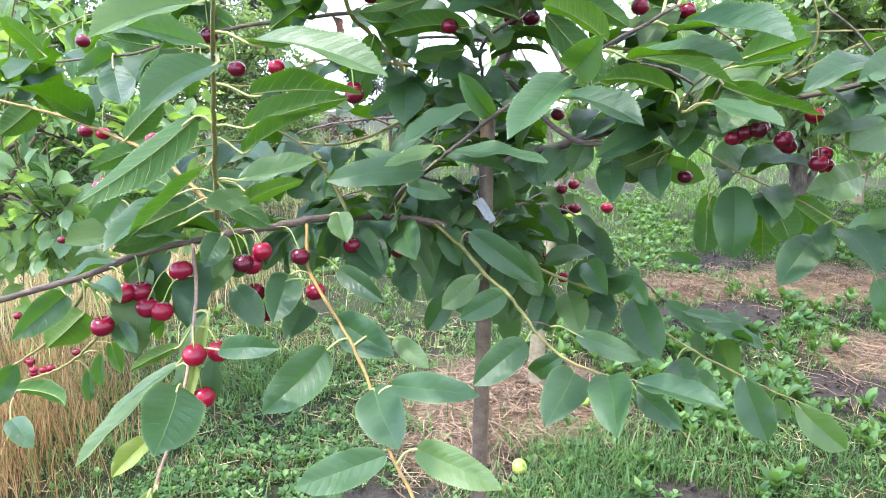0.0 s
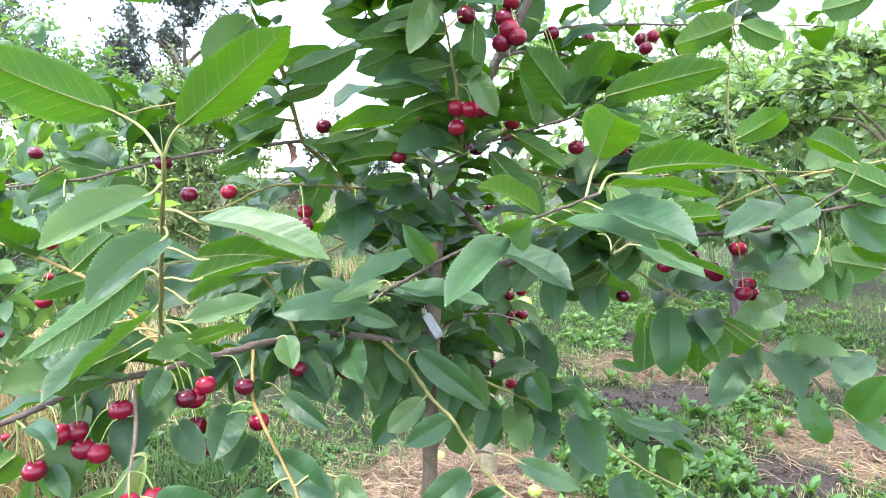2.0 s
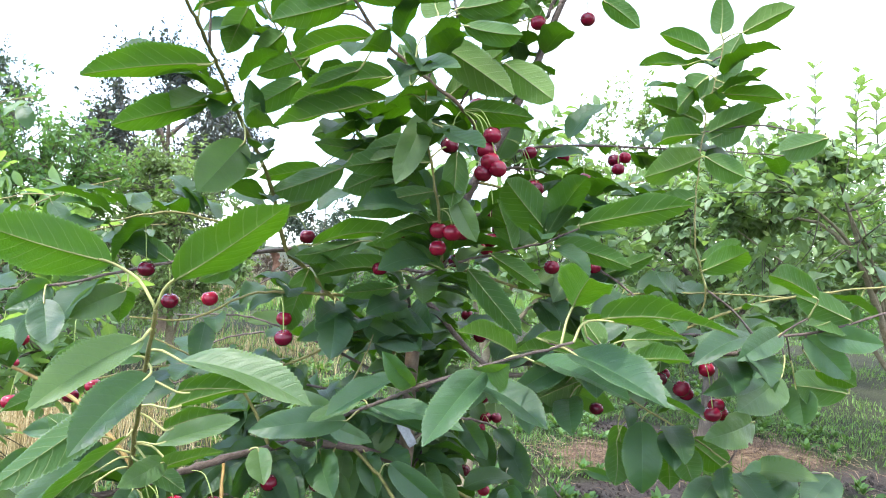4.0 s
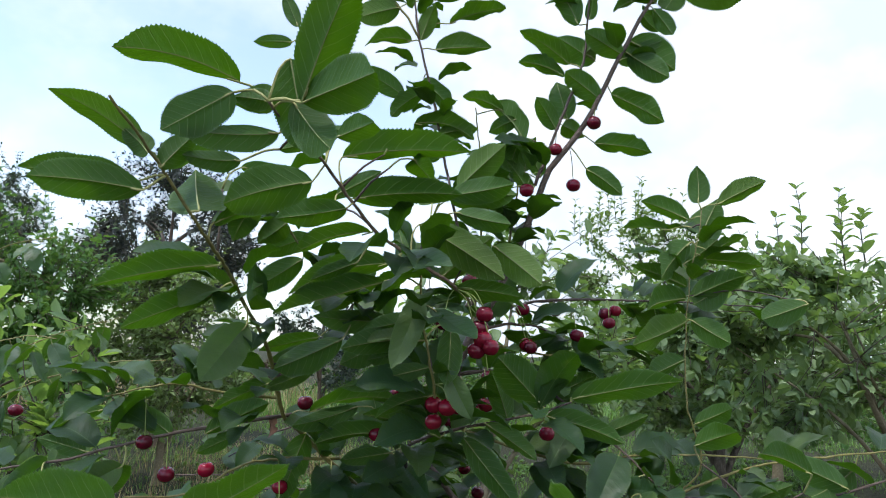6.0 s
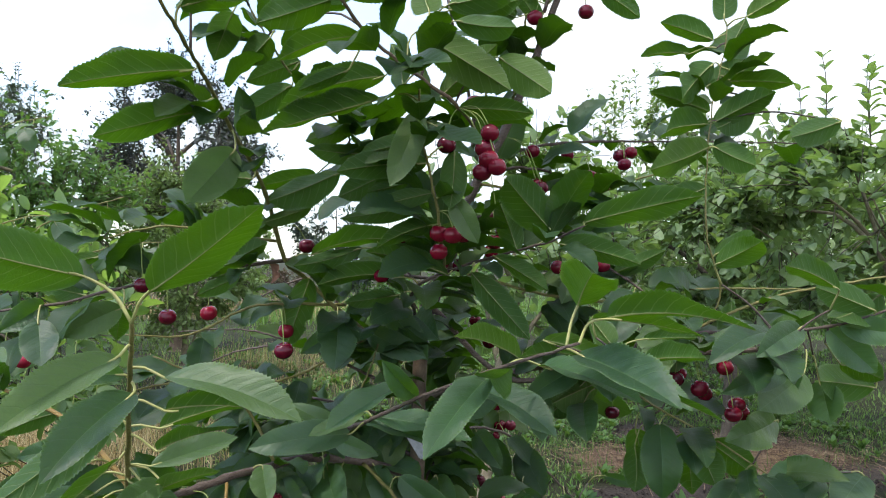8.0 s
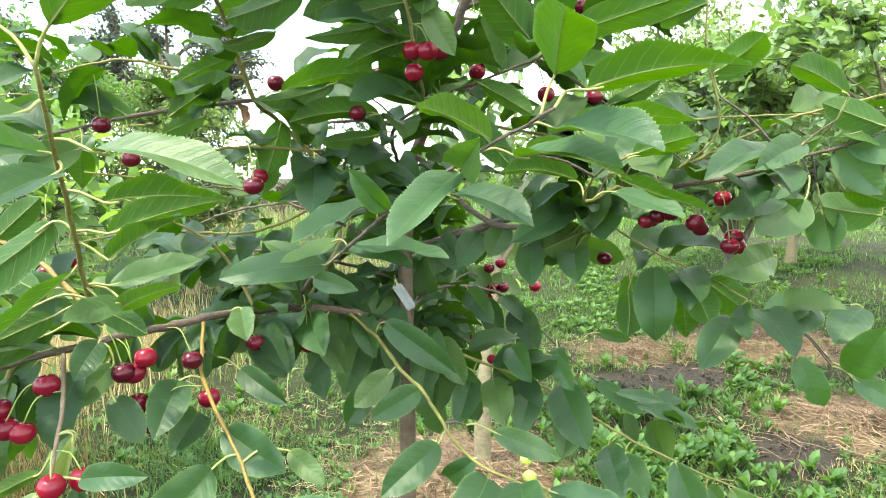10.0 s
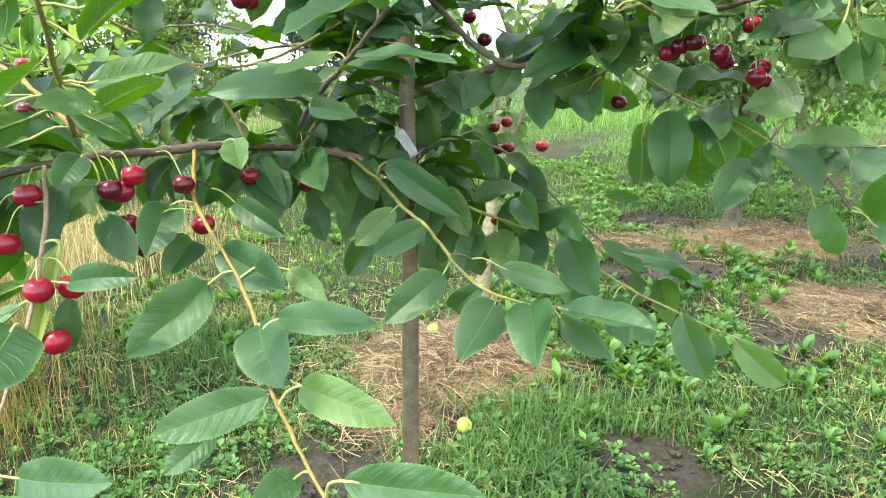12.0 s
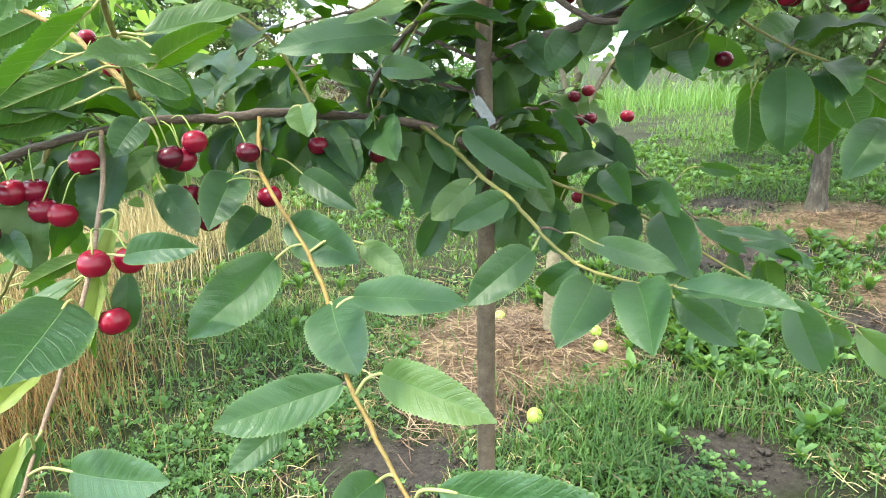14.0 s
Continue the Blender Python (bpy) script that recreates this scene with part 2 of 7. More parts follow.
BARK = bark_material("cherry_bark", (0.056, 0.038, 0.029), (0.138, 0.098, 0.07), (0.23, 0.175, 0.125), 42.0, 0.42, 1.1, 0.3)
TWIG_BARK = bark_material("twig_bark", (0.055, 0.037, 0.03), (0.12, 0.085, 0.066), (0.24, 0.19, 0.16), 120.0, 0.5)
TAN_BARK = bark_material("tan_twig_bark", (0.13, 0.08, 0.055), (0.25, 0.17, 0.12), (0.36, 0.27, 0.19), 110.0, 0.5)
OCHRE_BARK = bark_material("ochre_twig_bark", (0.17, 0.095, 0.035), (0.28, 0.18, 0.055), (0.32, 0.27, 0.09), 45.0, 0.45)
YOUNG_BARK = bark_material("young_twig_bark", (0.12, 0.105, 0.035), (0.24, 0.215, 0.068), (0.28, 0.22, 0.09), 70.0, 0.45)
APPLE_BARK = bark_material("apple_bark", (0.085, 0.07, 0.045), (0.2, 0.165, 0.105), (0.3, 0.26, 0.18), 45.0, 0.8, 1.6)
OLD_BARK = bark_material("old_apple_bark", (0.026, 0.021, 0.017), (0.075, 0.06, 0.047), (0.25, 0.22, 0.17), 34.0, 0.85, 0.35)
BRUSH = bark_material("brushwood_bark", (0.05, 0.045, 0.03), (0.1, 0.09, 0.06), (0.16, 0.14, 0.1), 40.0, 0.8)
PETIOLE = mottled("petiole", 0.5, (0.3, (0.3, 0.32, 0.1)), (0.7, (0.44, 0.41, 0.17)), scale=40, relief=0.1).m
RIB = mottled("leaf_midrib", 0.5, (0.3, (0.26, 0.3, 0.095)), (0.7, (0.4, 0.41, 0.16)), scale=50, relief=0.1).m
STALK = mottled("cherry_stalk", 0.5, (0.3, (0.22, 0.3, 0.07)), (0.7, (0.34, 0.4, 0.13)), scale=60, relief=0.1).m


def cherry_material():
    k = Mat("cherry_skin", 0.27, 0.36)
    at = k.position()
    chance = k.node("ObjectInfo").outputs["Random"]
    f = k.math("ADD", k.math("MULTIPLY", k.noise(at, 70.0, 3.0), 0.4), k.math("MULTIPLY", chance, 0.6))
    k.colour(k.ramp(f, (0.2, (0.07, 0.0013, 0.011)), (0.5, (0.16, 0.0025, 0.018)), (0.85, (0.28, 0.005, 0.024))))
    k.bump(k.noise(at, 900.0, 2.0), 0.04, 0.001)
    k.b.inputs["Coat Weight"].default_value = 0.12
    k.b.inputs["Coat Roughness"].default_value = 0.12
    return k.m


CHERRY = cherry_material()
WITHERED = mottled("withered_leaf", 0.7, (0.3, (0.2, 0.09, 0.06)), (0.7, (0.36, 0.19, 0.13)), scale=60, relief=0.4, distance=0.002).m
WHITE_TAG = mottled("white_tag", 0.5, (0.3, (0.62, 0.62, 0.6)), (0.7, (0.78, 0.78, 0.76)), scale=80, relief=0.05).m
APPLE = mottled("green_apple_skin", 0.35, (0.3, (0.26, 0.42, 0.05)), (0.7, (0.42, 0.56, 0.1)), scale=30, relief=0.05, spec=0.5).m
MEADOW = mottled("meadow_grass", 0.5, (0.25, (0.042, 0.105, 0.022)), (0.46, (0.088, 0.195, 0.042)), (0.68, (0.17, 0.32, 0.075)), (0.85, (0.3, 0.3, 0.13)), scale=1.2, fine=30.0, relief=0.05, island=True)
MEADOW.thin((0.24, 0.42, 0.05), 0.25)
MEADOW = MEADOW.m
# lowest stops of grass and weed darkened to paint shadow gaps between blades
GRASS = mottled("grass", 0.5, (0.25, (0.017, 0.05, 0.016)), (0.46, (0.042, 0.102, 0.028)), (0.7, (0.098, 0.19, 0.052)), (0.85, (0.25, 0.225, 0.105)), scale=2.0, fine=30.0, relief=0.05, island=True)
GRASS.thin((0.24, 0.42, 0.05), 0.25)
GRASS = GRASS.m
WEED = mottled("weed_leaf", 0.5, (0.2, (0.018, 0.054, 0.018)), (0.55, (0.056, 0.13, 0.036)), (0.85, (0.165, 0.275, 0.083)), scale=6.0, fine=120.0, relief=0.15, island=True)
WEED.thin((0.25, 0.45, 0.05), 0.25)
WEED = WEED.m
DRY = mottled("dry_grass", 0.65, (0.25, (0.16, 0.12, 0.05)), (0.48, (0.36, 0.27, 0.12)), (0.75, (0.6, 0.51, 0.29)), scale=4.0, fine=60.0, relief=0.05, island=True)
DRY.thin((0.5, 0.38, 0.15), 0.15)
DRY = DRY.m
RUSSET = mottled("russet_grass", 0.65, (0.25, (0.11, 0.06, 0.025)), (0.48, (0.27, 0.155, 0.06)), (0.75, (0.46, 0.31, 0.14)), scale=4.0, fine=60.0, relief=0.05, island=True)
RUSSET.thin((0.45, 0.26, 0.09), 0.15)
RUSSET = RUSSET.m
STRAW = mottled("straw", 0.65, (0.25, (0.05, 0.031, 0.021)), (0.48, (0.14, 0.086, 0.053)), (0.78, (0.34, 0.24, 0.15)), scale=5.0, fine=80.0, relief=0.05, island=True).m
SOIL = mottled("soil", 0.95, (0.3, (0.03, 0.024, 0.02)), (0.7, (0.085, 0.068, 0.055)), scale=12.0, fine=90.0, relief=1.0, distance=0.02).m
TAG = mottled("zinc_tag", 0.35, (0.3, (0.13, 0.14, 0.14)), (0.7, (0.34, 0.35, 0.35)), scale=200, fine=900, relief=0.2, distance=0.001, spec=0.6).m
WIRE = mottled("wire", 0.4, (0.3, (0.25, 0.25, 0.25)), (0.7, (0.5, 0.5, 0.5)), scale=100).m


# ---- building ----
def part(name, data, material, parent, label=""):
    """Links a mesh (or a bmesh) as one object under a thing or a part."""
    if isinstance(data, bmesh.types.BMesh):
        me = bpy.data.meshes.new(name)
        data.to_mesh(me)
        data.free()
        data = me
    if material is not None and not data.materials:
        data.materials.append(material)
    ob = new(name, data)
    if parent is not None:
        ob.parent = parent
        ob.matrix_parent_inverse = WORLD_OF[parent].inverted()
    WORLD_OF[ob] = Matrix.Identity(4)
    if label:
        ob["label"] = label
    return ob


WORLD_OF = {}


def thing(name, at, label, category, group="", kind=""):
    """An Empty at the base of a thing; its parts keep world coordinates."""
    ob = new(name)
    ob.empty_display_size = 0.1
    ob.location = at
    WORLD_OF[ob] = Matrix.Translation(at)
    return tagged(ob, label, category, group, kind)


def mesh_from(name, verts, faces, material=None, smooth=True, uvs=None, slots=None):
    me = bpy.data.meshes.new(name)
    me.from_pydata([tuple(v) for v in verts], [], faces)
    if uvs is not None:
        layer = me.uv_layers.new(name="UVMap")
        idx = np.empty(len(me.loops), dtype=np.int32)
        me.loops.foreach_get("vertex_index", idx)
        layer.data.foreach_set("uv", np.asarray(uvs, dtype=np.float32)[idx].ravel())
    for m in (material if isinstance(material, (list, tuple)) else [material]):
        if m is not None:
            me.materials.append(m)
    if slots is not None:
        me.polygons.foreach_set("material_index", np.asarray(slots, dtype=np.int32))
    if smooth:
        me.polygons.foreach_set("use_smooth", np.ones(len(me.polygons), dtype=bool))
    me.update()
    return me


def spline(points, step=0.012):
    """Even points along a smooth curve through the given ones."""
    p = [np.array(q, float) for q in points]
    p = [2 * p[0] - p[1]] + p + [2 * p[-1] - p[-2]]
    out = []
    for a, b, c, d in zip(p, p[1:], p[2:], p[3:]):
        n = max(2, int(np.linalg.norm(c - b) / step))
        for i in range(n):
            t = i / n
            out.append(0.5 * (2 * b + (c - a) * t + (2 * a - 5 * b + 4 * c - d) * t * t + (3 * b - a - 3 * c + d) * t ** 3))
    out.append(p[-2])
    return np.array(out)


def tube(path, r0, r1, sides=8, knots=0.0, seed=0, flare=0.0):
    """Vertices and faces of a tapered tube, a little uneven, with thickened nodes."""
    rng = np.random.default_rng(seed)
    n = len(path)
    tang = np.gradient(path, axis=0)
    tang /= np.linalg.norm(tang, axis=1)[:, None] + 1e-9
    side = np.cross(tang[0], (0.3, 0.9, 0.2))
    verts, faces = [], []
    phase = rng.uniform(0, 6)
    for i in range(n):
        side = side - tang[i] * side.dot(tang[i])
        side /= np.linalg.norm(side) + 1e-9
        other = np.cross(tang[i], side)
        s = i / max(1, n - 1)
        r = r0 + (r1 - r0) * s
        r *= 1 + 0.02 * math.sin(i * 0.9 + phase) + knots * (rng.random() < 0.1)
        if flare:
            r *= 1 + flare * math.exp(-s * 18)
        for j in range(sides):
            a = 2 * math.pi * j / sides
            verts.append(path[i] + r * (math.cos(a) * side + math.sin(a) * other))
    for i in range(n - 1):
        for j in range(sides):
            k = (j + 1) % sides
            faces.append((i * sides + j, i * sides + k, (i + 1) * sides + k, (i + 1) * sides + j))
    faces.append(tuple(range(sides))[::-1])
    faces.append(tuple((n - 1) * sides + j for j in range(sides)))
    return verts, faces


def blade_shape(rows, cols, fold, arch, wave, teeth, seed, sheets=2, ridge=False, bites=()):
    """A cherry leaf one long and one wide: upper and lower sheet, folded along the midrib, finely toothed edge, drawn-out tip."""
    rng = np.random.default_rng(seed)
    twist = rng.uniform(-0.3, 0.3)
    u = np.linspace(0, 1, rows)
    full = rng.uniform(0.46, 0.64)
    w = u ** full * (1 - u) ** 0.65
    w = w / w.max() * 0.5
    q = np.clip((u - 0.84) / 0.16, 0, 1)
    w = w * (1 - 0.38 * q * q * (3 - 2 * q))
    skew = rng.uniform(-0.05, 0.05)
    waves = rng.uniform(11, 17)
    verts, uvs, faces, slots = [], [], [], []
    half = cols // 2
    across = [j / half for j in range(-half, half + 1)]
    if ridge:
        across = across[:half] + [-0.05, 0.0, 0.05] + across[half + 1:]
        cols, half = cols + 2, half + 1
    saw = teeth * rng.uniform(0.45, 1.35, (rows, 2))
    for sheet in range(sheets):
        for i in range(rows):
            for j in range(-half, half + 1):
                v = across[j + half]
                edge = abs(j) == half
                y = v * w[i]
                if ridge and abs(j) == 1:
                    y = math.copysign(min(0.016 * (1 - 0.75 * u[i]), 0.2 * w[i]), v)
                x = u[i]
                for b_at, b_side, b_deep, b_wide in bites:
                    if v * b_side > 0 and abs(u[i] - b_at) < b_wide:
                        y *= 1 - b_deep * math.sqrt(1 - ((u[i] - b_at) / b_wide) ** 2)
                if edge and teeth:
                    y *= 1 + saw[i, 0 if j < 0 else 1] * (1 if i % 2 else -1)
                    x = min(1, x + (0.007 if i % 2 else 0))
                z = arch * 4 * u[i] * (1 - u[i]) - 0.35 * arch * math.sin(3 * u[i] + seed)
                z += fold * abs(y) - 0.2 * fold * (abs(v) ** 2) * w[i] * 2
                z += wave * abs(v) ** 1.5 * math.sin(u[i] * waves + v * 1.6 + seed) * (0.35 + w[i])
                z += twist * y * (u[i] - 0.3)
                if ridge:
                    z -= 0.013 * abs(math.cos(math.pi * 8.5 * (u[i] - 0.5 * abs(y) ** 1.2))) * min(1.0, 4 * abs(v)) * (1 - abs(v)) * (0.3 + w[i])
                verts.append((x, y + skew * math.sin(math.pi * u[i]), z - sheet * (0 if edge else 0.004 + (0.013 * (1 - 0.8 * u[i]) if ridge and j == 0 else 0))))
                uvs.append((u[i], 0.5 + y))
    n = rows * cols
    for sheet in range(sheets):
        o = sheet * n
        for i in range(rows - 1):
            for j in range(cols - 1):
                q = (o + i * cols + j, o + (i + 1) * cols + j, o + (i + 1) * cols + j + 1, o + i * cols + j + 1)
                faces.append(q if sheet == 0 else q[::-1])
                slots.append(2 if sheet and ridge and half - 1 <= j <= half else sheet)
    # vertices of the two sheets meet along the edge
    return np.array(verts), faces, np.array(uvs), slots




def rim(me, cols=11):
    """Marks the toothed edge of a blade, which is paler than the rest."""
    at = np.arange(len(me.vertices)) % cols
    me.attributes.new("rim", "FLOAT", "POINT").data.foreach_set("value", ((at == 0) | (at == cols - 1)).astype(np.float32))
    return me


BLADES = []
BLADE_FORMS = [(0.18, 0.07, 0.026), (0.36, 0.1, 0.016), (0.12, 0.04, 0.034), (0.28, 0.12, 0.024), (0.46, 0.06, 0.036), (0.2, -0.03, 0.03), (0.32, 0.09, 0.022),
               (0.24, 0.13, 0.04), (0.4, 0.02, 0.028), (0.15, 0.1, 0.03), (0.3, 0.08, 0.02), (0.22, 0.05, 0.042)]
# some blades are gnawed at the edge
GNAWED = {7: [(0.42, 1, 0.2, 0.05), (0.7, -1, 0.18, 0.05)], 9: [(0.6, -1, 0.28, 0.06)], 11: [(0.3, -1, 0.15, 0.04), (0.5, 1, 0.22, 0.06), (0.8, 1, 0.25, 0.05)]}
for _s, (_fold, _arch, _wave) in enumerate(BLADE_FORMS):
    _v, _f, _u, _m = blade_shape(63, 9, _fold, _arch, _wave, 0.038, _s, 2, True, GNAWED.get(_s, ()))
    BLADES.append(rim(mesh_from("leaf_blade", _v, _f, [LEAF_TOP, LEAF_UNDER, RIB], True, _u, _m)))
_v, _f, _u, _m = blade_shape(63, 9, 0.6, 0.12, 0.05, 0.038, 20, 2, True)
YELLOW_BLADE = mesh_from("leaf_blade", _v, _f, [YELLOW_LEAF, YELLOW_LEAF, RIB], True, _u, _m)

TWIGS = []  # sampled twigs of the cherry tree
COUNT = [0]


def branch(tree, points, r0, r1, name="branch", material=None, step=0.012, sides=8, flare=0.0, label=""):
    path = spline(points, step)
    COUNT[0] += 1
    rng = np.random.default_rng(COUNT[0])
    if len(path) > 6:
        jog = rng.normal(0, 0.0005, path.shape)
        jog[0] = jog[-1] = 0
        path = path + jog
    v, f = tube(path, r0, r1, sides, 0.22 if r0 < 0.008 else 0.05, COUNT[0], flare)
    if material is None:
        material = TWIG_BARK if r0 > 0.0029 else YOUNG_BARK
    part(name, mesh_from(name, v, f, material), None, tree, label)
    TWIGS.append(path)
    return path


def leaf(tree, twig, base, tip, width, roll, shape=None, yellowing=False):
    """One leaf with its blade from base to tip, its face turned by roll about that line, and a stalk to the twig."""
    b, t = Vector(base), Vector(tip)
    axis = t - b
    length = axis.length
    axis.normalize()
    up = Vector((0, 0, 1)) - axis * axis.z
    up.normalize()
    n = Matrix.Rotation(radians(roll), 3, axis) @ up
    COUNT[0] += 1
    pick = COUNT[0] * 5 % len(BLADES) if shape is None else shape
    if pick in GNAWED and b.y < 0.84:
        pick -= 1
    me = YELLOW_BLADE if yellowing else BLADES[pick]
    y = n.cross(axis)
    m = Matrix.Translation(b) @ Matrix((axis * length, y * width, n * min(length, width * 2.3))).transposed().to_4x4()
    ob = new("leaf", me)
    ob.parent = tree
    ob.matrix_parent_inverse = WORLD_OF[tree].inverted()
    ob.matrix_basis = m
    WORLD_OF[ob] = m
    # leaf stalk, at most 5 cm
    d = np.linalg.norm(twig - np.array(base), axis=1)
    root = Vector(twig[int(np.argmin(d))])
    if d.min() > 0.045:
        near = [q[int(np.argmin(np.linalg.norm(q - np.array(base), axis=1)))] for q in TWIGS]
        root = Vector(min(near, key=lambda q: np.linalg.norm(q - np.array(base))))
    if (root - b).length < 0.004:
        return ob
    if (root - b).length > 0.05:
        # a short bare spur carries the leaf
        end = b + (root - b).normalized() * 0.026 - axis * 0.012
        sv, sf = tube(spline([root, (root + end) / 2 + Vector((0, 0, 0.08)) * (root - end).length, end], 0.012), 0.0015, 0.001, 6, 0.25, COUNT[0])
        part("spur", mesh_from("spur", sv, sf, TWIG_BARK), None, tree)
        root = end
    mid = (root + b) / 2 + Vector((0, 0, 0.12)) * (root - b).length - axis * 0.1 * (root - b).length
    v, f = tube(spline([root, mid, b, b + axis * 0.12 * length], 0.006), 0.0012, 0.0009, 6)
    part("petiole", mesh_from("petiole", v, f, PETIOLE), None, ob)
    return ob


def cherry_mesh(seed):
    bm = bmesh.new()
    bmesh.ops.create_uvsphere(bm, u_segments=22, v_segments=15, radius=1.0)
    for v in bm.verts:
        r = math.hypot(v.co.x, v.co.y)
        if v.co.z > 0:
            v.co.z -= 0.42 * math.exp(-(r / 0.3) ** 2)
        else:
            v.co.z += 0.08 * math.exp(-(r / 0.25) ** 2)
        v.co.z *= 0.93
        v.co.x *= 1.0 + 0.05 * math.sin(seed)
        v.co.y *= 1.0 - 0.04 * math.sin(seed + 1)
    me = bpy.data.meshes.new("cherry")
    bm.to_mesh(me)
    bm.free()
    me.materials.append(CHERRY)
    me.polygons.foreach_set("use_smooth", np.ones(len(me.polygons), dtype=bool))
    return me


FRUIT_AT = []
CHERRIES = [cherry_mesh(s) for s in range(4)]


def cherry(tree, at, radius=0.0113):
    """A cherry with its stalk, hung from the nearest twig above it."""
    COUNT[0] += 1
    rng = random.Random(COUNT[0])
    p = Vector(at)
    FRUIT_AT.append(at)
    best, far = None, 9.0
    for tw in TWIGS:
        d = np.linalg.norm(tw - np.array((at[0], at[1], at[2] + 0.04)), axis=1) + 4 * np.clip(at[2] + 0.018 - tw[:, 2], 0, None)
        i = int(np.argmin(d))
        if d[i] < far:
            best, far = tw[i], d[i]
    if far > 0.075:
        best = (at[0] + rng.uniform(-0.01, 0.01), at[1] + 0.02, at[2] + 0.05)
    ob = new("cherry", CHERRIES[COUNT[0] % 4])
    ob.parent = tree
    ob.matrix_parent_inverse = WORLD_OF[tree].inverted()
    r = radius * rng.uniform(0.95, 1.05)
    m = pose(*at, rng.uniform(-14, 14), rng.uniform(-14, 14), rng.uniform(0, 360)) @ Matrix.Diagonal((r, r, r, 1))
    ob.matrix_basis = m
    WORLD_OF[ob] = m
    top = p + Vector((0, 0, radius * 0.55))
    root = Vector(best)
    mid = (top * 0.6 + root * 0.4) + Vector((0, 0, 0.3 * (root - top).length))
    mid.z = min(mid.z, max(root.z, top.z + 0.01) + 0.008)
    v, f = tube(spline([top, mid, root], 0.006), 0.00075, 0.0006, 5)
    part("stalk", mesh_from("stalk", v, f, STALK), None, ob)
    return ob


def joined_leaves(name, parent, bases, axes, normals, lengths, widths, materials, shape):
    """Many small leaves in one mesh."""
    V, F, U, S = shape
    nv = len(V)
    bases, axes, normals = (np.asarray(a, float) for a in (bases, axes, normals))
    axes = axes / np.linalg.norm(axes, axis=1)[:, None]
    normals = normals - axes * np.sum(normals * axes, axis=1)[:, None]
    normals = normals / (np.linalg.norm(normals, axis=1)[:, None] + 1e-9)
    sides = np.cross(normals, axes)
    L, W = np.asarray(lengths)[:, None, None], np.asarray(widths)[:, None, None]
    P = bases[:, None] + axes[:, None] * V[None, :, 0:1] * L + sides[:, None] * V[None, :, 1:2] * W + normals[:, None] * V[None, :, 2:3] * L
    n = len(bases)
    faces = (np.array(F)[None] + (np.arange(n) * nv)[:, None, None]).reshape(-1, len(F[0])).tolist()
    me = mesh_from(name, P.reshape(-1, 3), faces, materials, True, np.tile(U, (n, 1)), np.tile(S, n) if len(materials) > 1 else None)
    ob = part(name, me, None, parent)
    ob["kind"] = "stuff"
    return ob


SMALL_LEAF = blade_shape(27, 5, 0.3, 0.09, 0.03, 0.03, 3)
FAR_LEAF = blade_shape(5, 3, 0.35, 0.06, 0.0, 0.0, 2, 1)
TINY_LEAF = blade_shape(3, 3, 0.35, 0.06, 0.0, 0.0, 2, 1)

# ---- the cherry tree ----
cherry_tree = thing("cherry_tree", (0.055, 1.04, 0.0), "young sour cherry tree with dark red fruit and drooping toothed leaves", "tree")
trunk = branch(cherry_tree, [(0.05, 1.043, -0.03), (0.053, 1.04, 0.2), (0.055, 1.04, 0.403), (0.063, 1.035, 0.718), (0.067, 1.03, 0.956), (0.07, 1.03, 1.08), (0.075, 1.03, 1.18)], 0.0172, 0.0105, "trunk", BARK, 0.02, 14, 0.35, "smooth grey-brown trunk")
leader = branch(cherry_tree, [(0.074, 1.03, 1.16), (0.113, 1.02, 1.26), (0.152, 0.99, 1.382), (0.203, 0.97, 1.48), (0.257, 0.96, 1.615), (0.276, 0.95, 1.668), (0.321, 0.94, 1.73), (0.354, 0.93, 1.791), (0.386, 0.92, 1.862), (0.43, 0.91, 1.948), (0.489, 0.9, 2.038), (0.56, 0.89, 2.16)], 0.0092, 0.0012, "leader", TWIG_BARK, 0.02, 12)
twig_mb = branch(cherry_tree, [(0.058, 1.030, 0.931), (-0.013, 0.960, 0.973), (-0.089, 0.930, 0.989), (-0.147, 0.830, 1.004), (-0.197, 0.760, 1.006), (-0.235, 0.690, 1.009), (-0.308, 0.670, 0.996), (-0.355, 0.620, 0.981), (-0.390, 0.570, 0.976), (-0.409, 0.520, 0.972)], 0.0066, 0.0026)
twig_a = branch(cherry_tree, [(-0.256, 0.660, 1.005), (-0.240, 0.620, 0.968), (-0.230, 0.570, 0.919), (-0.231, 0.530, 0.874), (-0.241, 0.488, 0.817), (-0.241, 0.460, 0.787), (-0.245, 0.440, 0.754)], 0.0021, 0.0012, material=TAN_BARK)
twig_b = branch(cherry_tree, [(-0.165, 0.790, 1.003), (-0.154, 0.740, 0.961), (-0.124, 0.680, 0.940), (-0.090, 0.630, 0.912), (-0.064, 0.580, 0.883), (-0.040, 0.510, 0.860), (-0.013, 0.460, 0.838), (0.010, 0.420, 0.821), (0.027, 0.400, 0.803)], 0.0021, 0.0012, material=OCHRE_BARK)
twig_c = branch(cherry_tree, [(-0.013, 0.950, 0.974), (0.032, 0.900, 0.945), (0.061, 0.830, 0.924), (0.088, 0.790, 0.908), (0.115, 0.710, 0.886), (0.142, 0.670, 0.871), (0.176, 0.630, 0.870), (0.201, 0.600, 0.876)], 0.0028, 0.0012, material=YOUNG_BARK)
